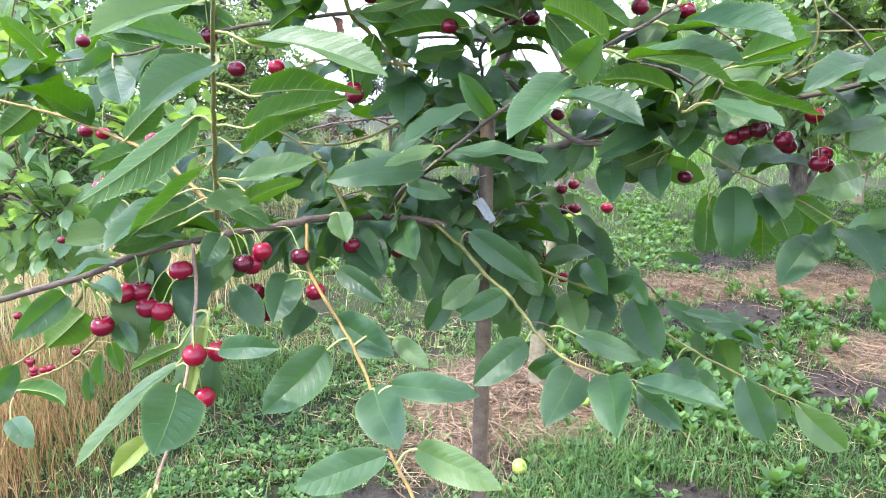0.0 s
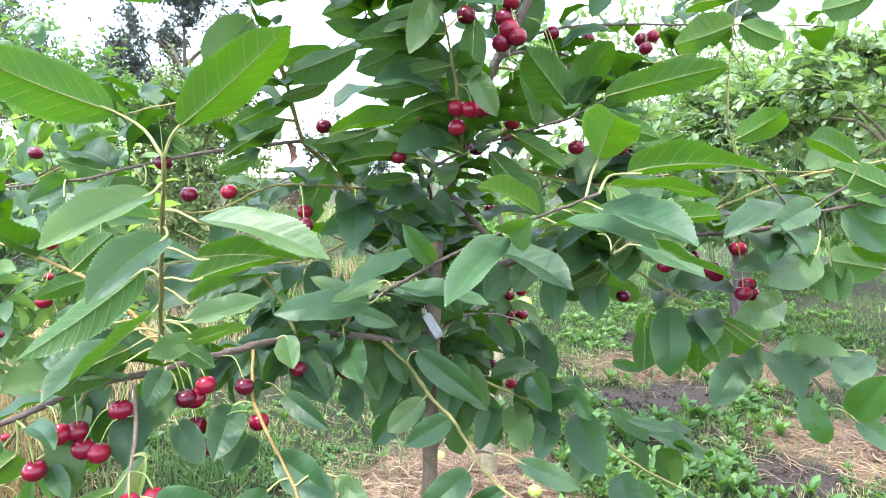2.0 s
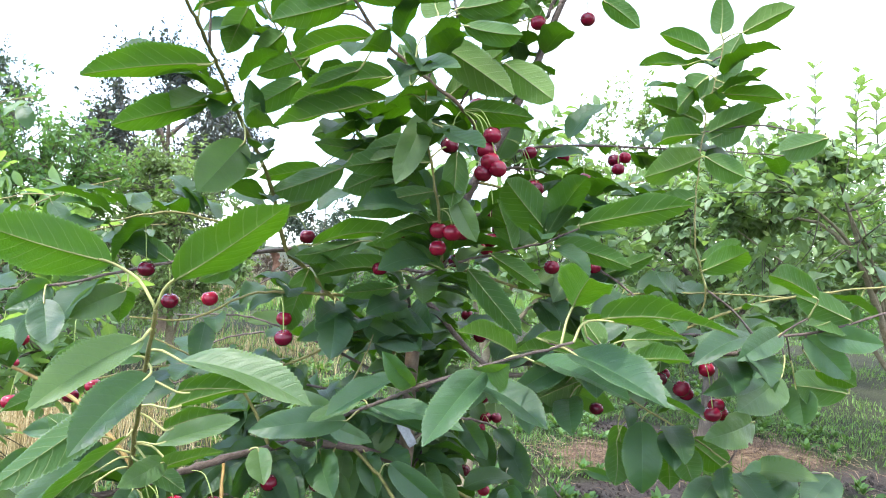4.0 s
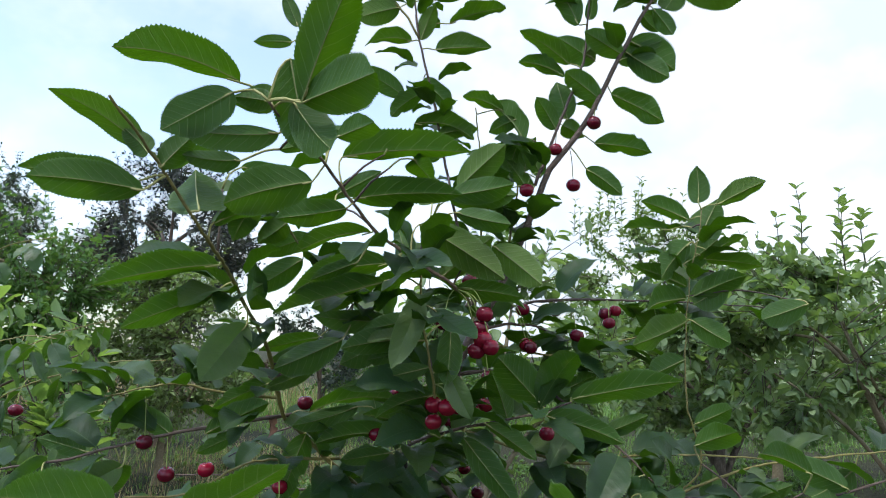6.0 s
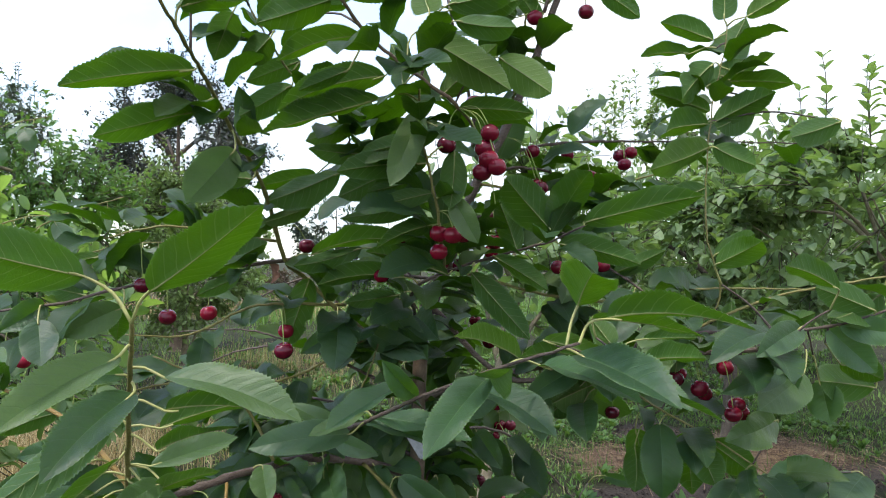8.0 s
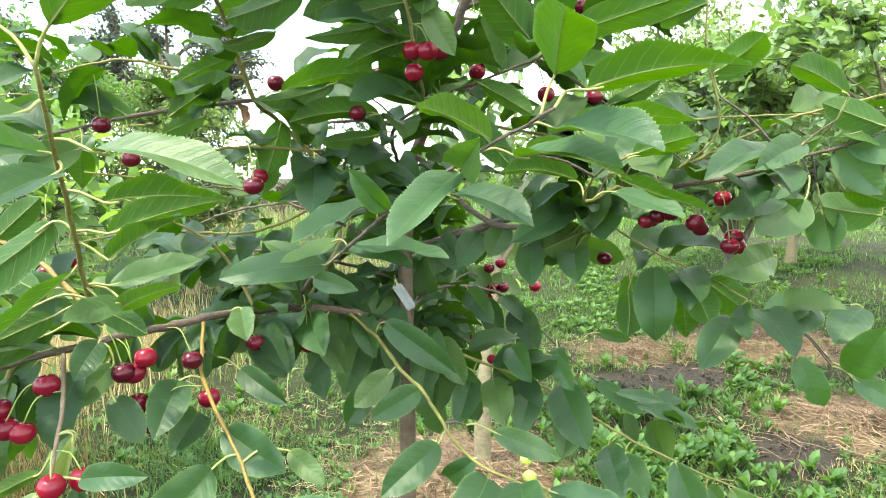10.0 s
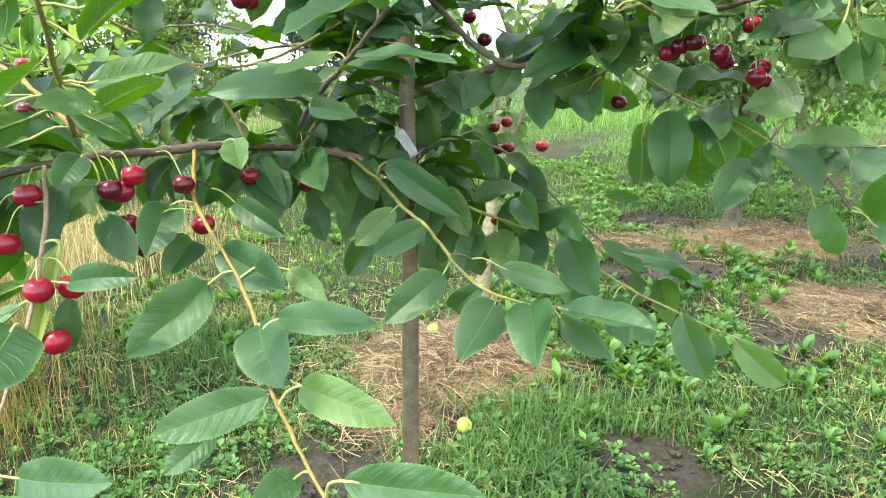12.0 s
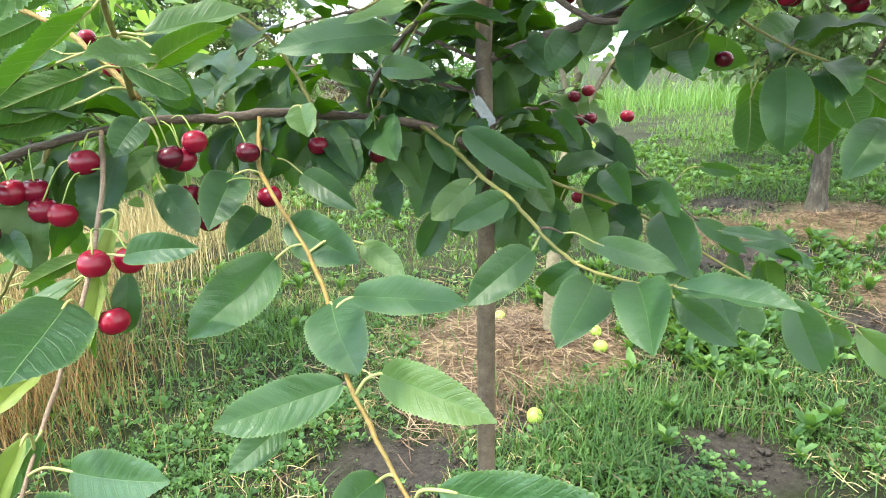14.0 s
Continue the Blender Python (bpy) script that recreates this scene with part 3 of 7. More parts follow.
twig_d = branch(cherry_tree, [(0.058, 1.030, 0.931), (0.156, 1.020, 0.886), (0.280, 1.000, 0.835), (0.386, 0.980, 0.767), (0.481, 0.960, 0.719), (0.555, 0.940, 0.688), (0.626, 0.920, 0.662)], 0.003, 0.0011, material=YOUNG_BARK)
twig_d2 = branch(cherry_tree, [(0.063, 1.030, 0.956), (0.133, 1.120, 0.978), (0.232, 1.200, 0.949), (0.303, 1.200, 0.886), (0.401, 1.150, 0.793), (0.459, 1.120, 0.759), (0.536, 1.080, 0.740)], 0.003, 0.001)
twig_rb = branch(cherry_tree, [(0.066, 1.030, 1.048), (0.185, 1.020, 1.085), (0.268, 1.000, 1.106), (0.334, 0.970, 1.120), (0.386, 0.920, 1.132), (0.430, 0.860, 1.146), (0.461, 0.800, 1.154), (0.494, 0.740, 1.170)], 0.0066, 0.0024)
twig_e = branch(cherry_tree, [(0.338, 0.970, 1.121), (0.374, 0.970, 1.086), (0.429, 0.950, 1.047), (0.485, 0.910, 1.018), (0.526, 0.870, 0.990), (0.566, 0.850, 0.965)], 0.0022, 0.001, material=YOUNG_BARK)
twig_g = branch(cherry_tree, [(-0.235, 0.680, 1.030), (-0.194, 0.580, 1.112), (-0.165, 0.510, 1.162), (-0.140, 0.450, 1.200), (-0.123, 0.410, 1.230)], 0.0027, 0.0014)
twig_g2 = branch(cherry_tree, [(-0.110, 0.920, 1.271), (-0.228, 0.880, 1.253), (-0.294, 0.860, 1.239), (-0.391, 0.840, 1.213), (-0.449, 0.820, 1.206), (-0.502, 0.800, 1.200)], 0.003, 0.0012)
twig_g3 = branch(cherry_tree, [(-0.235, 0.690, 1.029), (-0.283, 0.710, 1.073), (-0.333, 0.730, 1.102), (-0.419, 0.740, 1.136), (-0.500, 0.750, 1.157), (-0.559, 0.760, 1.169)], 0.0028, 0.0012, material=OCHRE_BARK)
twig_h = branch(cherry_tree, [(0.042, 1.020, 1.110), (-0.052, 0.960, 1.197), (-0.099, 0.930, 1.247), (-0.119, 0.900, 1.272), (-0.134, 0.830, 1.363), (-0.149, 0.750, 1.412), (-0.150, 0.630, 1.451), (-0.143, 0.520, 1.465), (-0.161, 0.470, 1.503), (-0.173, 0.440, 1.524), (-0.183, 0.400, 1.543)], 0.004, 0.0011, material=YOUNG_BARK)
twig_i = branch(cherry_tree, [(0.149, 0.980, 1.444), (0.134, 0.820, 1.436), (0.103, 0.740, 1.450), (0.063, 0.710, 1.471), (0.007, 0.650, 1.497), (-0.033, 0.580, 1.535), (-0.053, 0.520, 1.553), (-0.069, 0.450, 1.552), (-0.076, 0.430, 1.558)], 0.0032, 0.0011, material=TAN_BARK)
twig_k = branch(cherry_tree, [(0.172, 1.000, 1.406), (0.108, 0.900, 1.617), (0.075, 0.870, 1.753), (0.052, 0.860, 1.832), (0.042, 0.860, 1.909), (0.040, 0.860, 1.999), (0.041, 0.860, 2.060)], 0.003, 0.001)
twig_k2 = branch(cherry_tree, [(0.051, 0.860, 1.837), (0.025, 0.860, 1.879), (-0.023, 0.860, 1.922), (-0.072, 0.860, 1.952), (-0.125, 0.860, 2.006)], 0.002, 0.0008)
twig_j2 = branch(cherry_tree, [(0.253, 0.955, 1.642), (0.284, 0.940, 1.732), (0.326, 0.930, 1.852), (0.337, 0.930, 1.958), (0.357, 0.920, 2.084)], 0.003, 0.001)
twig_l = branch(cherry_tree, [(0.386, 0.920, 1.132), (0.476, 0.870, 1.208), (0.454, 0.850, 1.297), (0.451, 0.850, 1.361), (0.466, 0.860, 1.484), (0.483, 0.860, 1.555), (0.487, 0.860, 1.593)], 0.0015, 0.0008, material=YOUNG_BARK)
branch(cherry_tree, [(0.161, 1.000, 1.397), (0.222, 1.030, 1.444), (0.323, 1.050, 1.464), (0.523, 1.050, 1.469), (0.689, 1.020, 1.463)], 0.003, 0.001)
twig_q = branch(cherry_tree, [(0.130, 1.010, 1.332), (0.210, 0.990, 1.339), (0.279, 0.950, 1.312), (0.346, 0.920, 1.256), (0.374, 0.900, 1.234), (0.422, 0.850, 1.178)], 0.0032, 0.0012)
twig_o = branch(cherry_tree, [(0.064, 1.030, 1.173), (0.060, 0.920, 1.229), (0.119, 0.860, 1.260), (0.188, 0.810, 1.282), (0.226, 0.780, 1.295), (0.257, 0.750, 1.311)], 0.0032, 0.0012)
twig_n = branch(cherry_tree, [(0.101, 0.880, 1.258), (0.090, 0.780, 1.296), (0.081, 0.750, 1.341), (0.065, 0.720, 1.406), (0.061, 0.700, 1.456)], 0.0022, 0.0012)
twig_f = branch(cherry_tree, [(-0.074, 0.920, 1.000), (-0.056, 0.860, 1.030), (-0.026, 0.800, 1.062), (0.017, 0.720, 1.097), (0.057, 0.640, 1.133), (0.101, 0.570, 1.165), (0.137, 0.520, 1.187), (0.175, 0.470, 1.209)], 0.003, 0.0012)
twig_r2 = branch(cherry_tree, [(0.082, 1.020, 1.202), (0.209, 0.980, 1.089), (0.351, 0.950, 1.129), (0.444, 0.900, 1.166), (0.526, 0.860, 1.172), (0.603, 0.800, 1.189), (0.666, 0.750, 1.224)], 0.005, 0.0015)
twig_s = branch(cherry_tree, [(0.413, 0.900, 1.120), (0.328, 0.800, 1.146), (0.265, 0.720, 1.134), (0.253, 0.650, 1.161), (0.261, 0.580, 1.178)], 0.0026, 0.001)
twig_i2 = branch(cherry_tree, [(0.120, 1.000, 1.331), (0.019, 0.920, 1.393), (-0.030, 0.860, 1.440), (-0.073, 0.820, 1.477), (-0.106, 0.780, 1.514), (-0.142, 0.750, 1.574)], 0.0026, 0.001)
twig_h2 = branch(cherry_tree, [(-0.128, 0.900, 1.295), (-0.194, 0.880, 1.301), (-0.264, 0.860, 1.313), (-0.346, 0.850, 1.295)], 0.0024, 0.001)
twig_u1 = branch(cherry_tree, [(-0.041, 0.970, 1.203), (-0.154, 0.900, 1.207), (-0.229, 0.850, 1.173), (-0.289, 0.800, 1.179)], 0.0026, 0.001)
branch(cherry_tree, [(0.003, 1.000, 1.157), (-0.133, 0.950, 1.095), (-0.262, 0.900, 1.103), (-0.352, 0.850, 1.090)], 0.0026, 0.001)
twig_u3 = branch(cherry_tree, [(0.133, 1.000, 1.251), (0.296, 0.920, 1.212), (0.392, 0.900, 1.226), (0.493, 0.880, 1.232), (0.603, 0.850, 1.231)], 0.0026, 0.001)
twig_u4 = branch(cherry_tree, [(0.444, 0.900, 1.169), (0.545, 0.850, 1.221), (0.635, 0.800, 1.246), (0.715, 0.780, 1.258)], 0.0024, 0.001)
branch(cherry_tree, [(0.162, 1.000, 1.388), (0.313, 1.000, 1.367), (0.380, 0.980, 1.388), (0.446, 0.960, 1.408)], 0.0024, 0.001)
branch(cherry_tree, [(0.163, 1.000, 1.406), (0.175, 1.000, 1.634), (0.163, 1.000, 1.735), (0.157, 1.000, 1.787)], 0.0024, 0.001)
branch(cherry_tree, [(0.210, 0.980, 1.515), (0.237, 1.020, 1.651), (0.254, 1.030, 1.760), (0.243, 1.030, 1.802)], 0.0024, 0.001)
twig_u8 = branch(cherry_tree, [(-0.127, 0.880, 0.999), (-0.152, 0.880, 1.054), (-0.174, 0.860, 1.090), (-0.220, 0.840, 1.124), (-0.264, 0.820, 1.150)], 0.0026, 0.001)
branch(cherry_tree, [(-0.074, 0.940, 0.985), (-0.033, 0.950, 1.055), (-0.009, 0.950, 1.099), (0.008, 0.940, 1.148)], 0.0026, 0.001)
twig_v1 = branch(cherry_tree, [(-0.350, 0.630, 0.981), (-0.393, 0.660, 0.934), (-0.444, 0.680, 0.887), (-0.494, 0.700, 0.856), (-0.536, 0.700, 0.837)], 0.0024, 0.001)
twig_v2 = branch(cherry_tree, [(-0.308, 0.670, 0.996), (-0.345, 0.680, 0.934), (-0.417, 0.750, 0.877), (-0.533, 0.850, 0.793), (-0.676, 0.950, 0.723), (-0.785, 1.000, 0.673)], 0.0026, 0.001)

# leaves, twig by twig
leaf(cherry_tree, twig_mb, (-0.132, 0.830, 1.011), (-0.113, 0.777, 0.982), 0.032, 19)
leaf(cherry_tree, twig_mb, (-0.060, 0.900, 0.988), (-0.031, 0.823, 0.947), 0.047, 28)
leaf(cherry_tree, twig_mb, (-0.096, 0.920, 0.976), (-0.086, 0.871, 0.922), 0.038, 6)
leaf(cherry_tree, twig_mb, (-0.129, 0.800, 0.942), (-0.068, 0.760, 0.911), 0.029, 58)
leaf(cherry_tree, twig_mb, (-0.044, 0.920, 0.947), (-0.013, 0.875, 0.909), 0.034, 39)
leaf(cherry_tree, twig_mb, (-0.063, 0.950, 0.906), (-0.041, 0.885, 0.871), 0.039, 22)
leaf(cherry_tree, twig_mb, (-0.223, 0.680, 0.955), (-0.189, 0.660, 0.913), 0.031, 43)
leaf(cherry_tree, twig_mb, (-0.172, 0.720, 0.956), (-0.173, 0.648, 0.922), 0.040, -24)
leaf(cherry_tree, twig_mb, (-0.231, 0.680, 1.012), (-0.234, 0.632, 0.987), 0.028, -38)
leaf(cherry_tree, twig_mb, (-0.219, 0.680, 0.989), (-0.247, 0.650, 0.955), 0.025, -65)
leaf(cherry_tree, twig_mb, (-0.162, 0.740, 0.914), (-0.167, 0.670, 0.895), 0.036, -32)
leaf(cherry_tree, twig_mb, (-0.346, 0.620, 0.971), (-0.291, 0.570, 0.968), 0.025, 10)
leaf(cherry_tree, twig_mb, (-0.356, 0.620, 0.944), (-0.416, 0.642, 0.897), 0.043, 64)
leaf(cherry_tree, twig_mb, (-0.325, 0.620, 0.935), (-0.297, 0.600, 0.907), 0.020, 29)
leaf(cherry_tree, twig_mb, (-0.361, 0.600, 0.968), (-0.362, 0.520, 0.951), 0.029, -58)
leaf(cherry_tree, twig_mb, (-0.168, 0.800, 0.994), (-0.188, 0.766, 0.973), 0.023, -57)
leaf(cherry_tree, twig_mb, (0.003, 0.960, 0.967), (0.025, 0.907, 0.920), 0.038, 28)
leaf(cherry_tree, twig_mb, (-0.209, 0.760, 1.007), (-0.249, 0.740, 1.040), 0.026, -91)
leaf(cherry_tree, twig_mb, (-0.290, 0.680, 0.996), (-0.340, 0.660, 0.939), 0.026, -69)
leaf(cherry_tree, twig_mb, (-0.153, 0.860, 0.996), (-0.191, 0.880, 0.930), 0.039, -120)
leaf(cherry_tree, twig_mb, (-0.120, 0.900, 0.987), (-0.106, 0.842, 0.921), 0.044, 6)
leaf(cherry_tree, twig_mb, (-0.099, 0.930, 0.951), (-0.146, 0.950, 0.876), 0.045, -110)
leaf(cherry_tree, twig_mb, (-0.030, 0.980, 0.966), (-0.065, 0.919, 0.901), 0.048, -38)
leaf(cherry_tree, twig_mb, (0.002, 1.000, 0.937), (-0.024, 0.935, 0.859), 0.052, -25)
leaf(cherry_tree, twig_mb, (0.027, 1.020, 0.907), (0.034, 1.010, 0.812), 0.052, 34)
leaf(cherry_tree, twig_mb, (-0.128, 0.880, 0.982), (-0.164, 0.900, 0.939), 0.030, -114)
leaf(cherry_tree, twig_mb, (-0.195, 0.800, 0.995), (-0.240, 0.820, 0.938), 0.032, -117)
leaf(cherry_tree, twig_mb, (-0.222, 0.740, 1.003), (-0.254, 0.760, 0.944), 0.030, -132)
leaf(cherry_tree, twig_mb, (0.009, 1.000, 0.859), (-0.028, 1.000, 0.789), 0.040, -84)
leaf(cherry_tree, twig_a, (-0.250, 0.590, 0.903), (-0.329, 0.530, 0.824), 0.024, -10)
leaf(cherry_tree, twig_a, (-0.226, 0.530, 0.904), (-0.204, 0.430, 0.891), 0.051, -26)
leaf(cherry_tree, twig_a, (-0.225, 0.610, 0.946), (-0.255, 0.590, 0.835), 0.039, -3)
leaf(cherry_tree, twig_a, (-0.207, 0.470, 0.814), (-0.123, 0.430, 0.833), 0.032, 56)
leaf(cherry_tree, twig_a, (-0.236, 0.490, 0.828), (-0.265, 0.470, 0.786), 0.019, 113)
leaf(cherry_tree, twig_a, (-0.198, 0.560, 0.926), (-0.136, 0.540, 0.935), 0.022, 62)
leaf(cherry_tree, twig_a, (-0.221, 0.600, 0.901), (-0.232, 0.600, 0.851), 0.022, -108)
leaf(cherry_tree, twig_a, (-0.232, 0.460, 0.793), (-0.144, 0.420, 0.798), 0.043, 61)
leaf(cherry_tree, twig_a, (-0.256, 0.530, 0.854), (-0.279, 0.500, 0.832), 0.020, -43, yellowing=True)
leaf(cherry_tree, twig_a, (-0.253, 0.600, 0.915), (-0.295, 0.580, 0.898), 0.016, 77)
leaf(cherry_tree, twig_a, (-0.244, 0.570, 0.906), (-0.295, 0.540, 0.870), 0.015, -19)
leaf(cherry_tree, twig_b, (-0.112, 0.620, 0.902), (-0.163, 0.560, 0.862), 0.044, -54)
leaf(cherry_tree, twig_b, (-0.110, 0.660, 0.924), (-0.042, 0.610, 0.900), 0.040, 56)
leaf(cherry_tree, twig_b, (-0.045, 0.640, 0.908), (-0.007, 0.610, 0.887), 0.021, 53)
leaf(cherry_tree, twig_b, (-0.040, 0.560, 0.890), (0.041, 0.530, 0.894), 0.028, 50)
leaf(cherry_tree, twig_b, (-0.058, 0.570, 0.883), (-0.028, 0.496, 0.861), 0.043, 22)
leaf(cherry_tree, twig_b, (-0.038, 0.500, 0.854), (-0.109, 0.460, 0.847), 0.031, -59)
leaf(cherry_tree, twig_b, (-0.081, 0.500, 0.825), (-0.108, 0.470, 0.811), 0.022, -47)
leaf(cherry_tree, twig_b, (-0.013, 0.490, 0.865), (0.056, 0.440, 0.859), 0.028, 55)
leaf(cherry_tree, twig_b, (0.025, 0.400, 0.847), (0.106, 0.370, 0.853), 0.028, 55)
leaf(cherry_tree, twig_b, (-0.009, 0.440, 0.826), (-0.032, 0.400, 0.826), 0.023, -39)
leaf(cherry_tree, twig_c, (0.101, 0.719, 0.874), (0.039, 0.680, 0.836), 0.038, -53)
leaf(cherry_tree, twig_c, (0.149, 0.668, 0.856), (0.108, 0.592, 0.832), 0.045, -23)
leaf(cherry_tree, twig_c, (0.177, 0.630, 0.868), (0.168, 0.547, 0.845), 0.043, 16)
leaf(cherry_tree, twig_c, (0.197, 0.600, 0.876), (0.258, 0.530, 0.880), 0.031, 22)
leaf(cherry_tree, twig_c, (0.167, 0.757, 0.869), (0.237, 0.720, 0.850), 0.028, 70)
leaf(cherry_tree, twig_c, (0.083, 0.800, 0.909), (0.025, 0.770, 0.885), 0.033, -64)
leaf(cherry_tree, twig_c, (0.203, 0.620, 0.860), (0.240, 0.580, 0.835), 0.025, 58)
leaf(cherry_tree, twig_c, (0.050, 0.840, 0.922), (0.002, 0.820, 0.883), 0.034, -64)
leaf(cherry_tree, twig_c, (0.040, 0.900, 0.971), (0.133, 0.871, 0.904), 0.040, 75)
leaf(cherry_tree, twig_c, (0.139, 0.680, 0.873), (0.111, 0.720, 0.835), 0.025, -103)
leaf(cherry_tree, twig_d, (0.468, 0.960, 0.726), (0.497, 0.920, 0.636), 0.055, 57)
leaf(cherry_tree, twig_d, (0.544, 0.940, 0.688), (0.610, 0.910, 0.628), 0.047, 78)
leaf(cherry_tree, twig_d, (0.303, 1.000, 0.841), (0.320, 0.910, 0.774), 0.061, 33)
leaf(cherry_tree, twig_d, (0.367, 0.970, 0.749), (0.360, 0.880, 0.714), 0.049, 23)
leaf(cherry_tree, twig_d, (0.227, 1.000, 0.901), (0.243, 0.929, 0.869), 0.040, 39)
leaf(cherry_tree, twig_d, (0.286, 1.000, 0.888), (0.314, 0.960, 0.842), 0.031, 54)
leaf(cherry_tree, twig_d, (0.397, 0.980, 0.731), (0.408, 0.909, 0.696), 0.040, 37)
leaf(cherry_tree, twig_d, (0.199, 1.020, 0.850), (0.208, 0.934, 0.802), 0.050, 23)
leaf(cherry_tree, twig_d, (0.121, 1.020, 0.917), (0.153, 0.990, 0.848), 0.043, 54)
leaf(cherry_tree, twig_d, (0.517, 0.960, 0.682), (0.519, 0.903, 0.685), 0.029, 57)
leaf(cherry_tree, twig_d, (0.165, 1.020, 0.842), (0.138, 0.951, 0.800), 0.043, -16)
leaf(cherry_tree, twig_d, (0.255, 1.000, 0.827), (0.223, 0.930, 0.788), 0.043, -14)
leaf(cherry_tree, twig_d, (0.321, 0.990, 0.801), (0.287, 0.925, 0.754), 0.044, -11)
leaf(cherry_tree, twig_d, (0.097, 1.030, 0.930), (0.121, 0.951, 0.885), 0.046, 33)
leaf(cherry_tree, twig_d, (0.105, 1.030, 0.903), (0.086, 0.960, 0.842), 0.048, -12)
leaf(cherry_tree, twig_d, (0.149, 1.030, 0.866), (0.175, 1.020, 0.778), 0.050, 74)
leaf(cherry_tree, twig_d, (0.201, 1.030, 0.865), (0.272, 1.030, 0.800), 0.045, 88)
leaf(cherry_tree, twig_d, (0.089, 1.040, 0.848), (0.115, 1.040, 0.754), 0.047, 91)
leaf(cherry_tree, twig_d2, (0.401, 1.150, 0.793), (0.463, 1.100, 0.748), 0.030, 54)
leaf(cherry_tree, twig_d2, (0.459, 1.120, 0.759), (0.547, 1.060, 0.731), 0.036, 26)
leaf(cherry_tree, twig_d2, (0.429, 1.120, 0.780), (0.498, 1.080, 0.775), 0.026, 29)
leaf(cherry_tree, twig_d2, (0.418, 1.200, 0.868), (0.469, 1.160, 0.863), 0.022, 78)
leaf(cherry_tree, twig_d2, (0.303, 1.200, 0.881), (0.255, 1.155, 0.836), 0.041, -41)
leaf(cherry_tree, twig_d2, (0.174, 1.150, 0.966), (0.212, 1.096, 0.916), 0.042, 53)
leaf(cherry_tree, twig_d2, (0.133, 1.120, 0.978), (0.100, 1.066, 0.924), 0.043, -32)
leaf(cherry_tree, twig_rb, (0.258, 1.000, 1.063), (0.249, 0.943, 1.003), 0.042, 8)
leaf(cherry_tree, twig_rb, (0.323, 0.990, 1.049), (0.304, 0.901, 1.016), 0.048, 17)
leaf(cherry_tree, twig_rb, (0.293, 1.000, 1.073), (0.363, 1.056, 1.019), 0.057, -54)
leaf(cherry_tree, twig_rb, (0.342, 0.970, 1.116), (0.237, 0.993, 1.054), 0.041, -50)
leaf(cherry_tree, twig_rb, (0.409, 0.900, 1.157), (0.354, 0.827, 1.105), 0.053, -26)
leaf(cherry_tree, twig_rb, (0.356, 0.980, 1.139), (0.339, 0.903, 1.070), 0.057, 10)
leaf(cherry_tree, twig_rb, (0.568, 0.880, 1.048), (0.470, 0.840, 1.030), 0.049, -69)
leaf(cherry_tree, twig_rb, (0.186, 1.020, 1.077), (0.145, 0.959, 1.033), 0.043, -40)
leaf(cherry_tree, twig_rb, (0.223, 1.010, 1.091), (0.189, 0.953, 1.047), 0.040, -31)
leaf(cherry_tree, twig_rb, (0.122, 1.030, 1.071), (0.155, 0.973, 1.025), 0.040, 51)
leaf(cherry_tree, twig_e, (0.429, 0.955, 1.026), (0.424, 0.930, 0.922), 0.058, 13)
leaf(cherry_tree, twig_e, (0.463, 0.945, 1.015), (0.481, 0.960, 0.917), 0.055, -24)
leaf(cherry_tree, twig_e, (0.513, 0.880, 0.965), (0.451, 0.845, 0.904), 0.048, -36)
leaf(cherry_tree, twig_e, (0.408, 1.000, 1.007), (0.423, 1.000, 0.920), 0.044, -68)
leaf(cherry_tree, twig_e, (0.480, 0.900, 1.012), (0.558, 0.915, 0.957), 0.051, -69)
leaf(cherry_tree, twig_e, (0.610, 0.850, 0.981), (0.536, 0.830, 0.953), 0.040, -55)
leaf(cherry_tree, twig_e, (0.614, 0.900, 0.898), (0.650, 0.890, 0.831), 0.040, 96)
leaf(cherry_tree, twig_e, (0.663, 0.850, 0.882), (0.713, 0.820, 0.849), 0.033, 77)
leaf(cherry_tree, twig_e, (0.651, 0.840, 0.894), (0.655, 0.783, 0.969), 0.048, 123)
leaf(cherry_tree, twig_g, (-0.152, 0.410, 1.259), (-0.188, 0.330, 1.280), 0.036, 73)
leaf(cherry_tree, twig_g, (-0.108, 0.400, 1.251), (-0.029, 0.340, 1.298), 0.036, -30)
leaf(cherry_tree, twig_g, (-0.120, 0.460, 1.187), (-0.022, 0.434, 1.163), 0.031, 24)
leaf(cherry_tree, twig_g, (-0.134, 0.420, 1.209), (-0.165, 0.340, 1.178), 0.027, -31, 1)
leaf(cherry_tree, twig_g, (-0.154, 0.475, 1.187), (-0.189, 0.420, 1.196), 0.022, -58)
leaf(cherry_tree, twig_g, (-0.145, 0.470, 1.176), (-0.161, 0.380, 1.140), 0.032, -23)
leaf(cherry_tree, twig_g, (-0.258, 0.620, 1.059), (-0.284, 0.540, 1.024), 0.030, -8)
leaf(cherry_tree, twig_g, (-0.337, 0.680, 1.050), (-0.359, 0.620, 1.003), 0.034, -57)
leaf(cherry_tree, twig_g, (-0.138, 0.510, 1.153), (-0.049, 0.500, 1.154), 0.030, -28)
leaf(cherry_tree, twig_g, (-0.191, 0.623, 1.076), (-0.120, 0.660, 1.092), 0.027, 44)
leaf(cherry_tree, twig_g, (-0.180, 0.620, 1.062), (-0.197, 0.550, 1.060), 0.024, -46)
leaf(cherry_tree, twig_g, (-0.160, 0.560, 1.127), (-0.068, 0.560, 1.152), 0.031, -50)
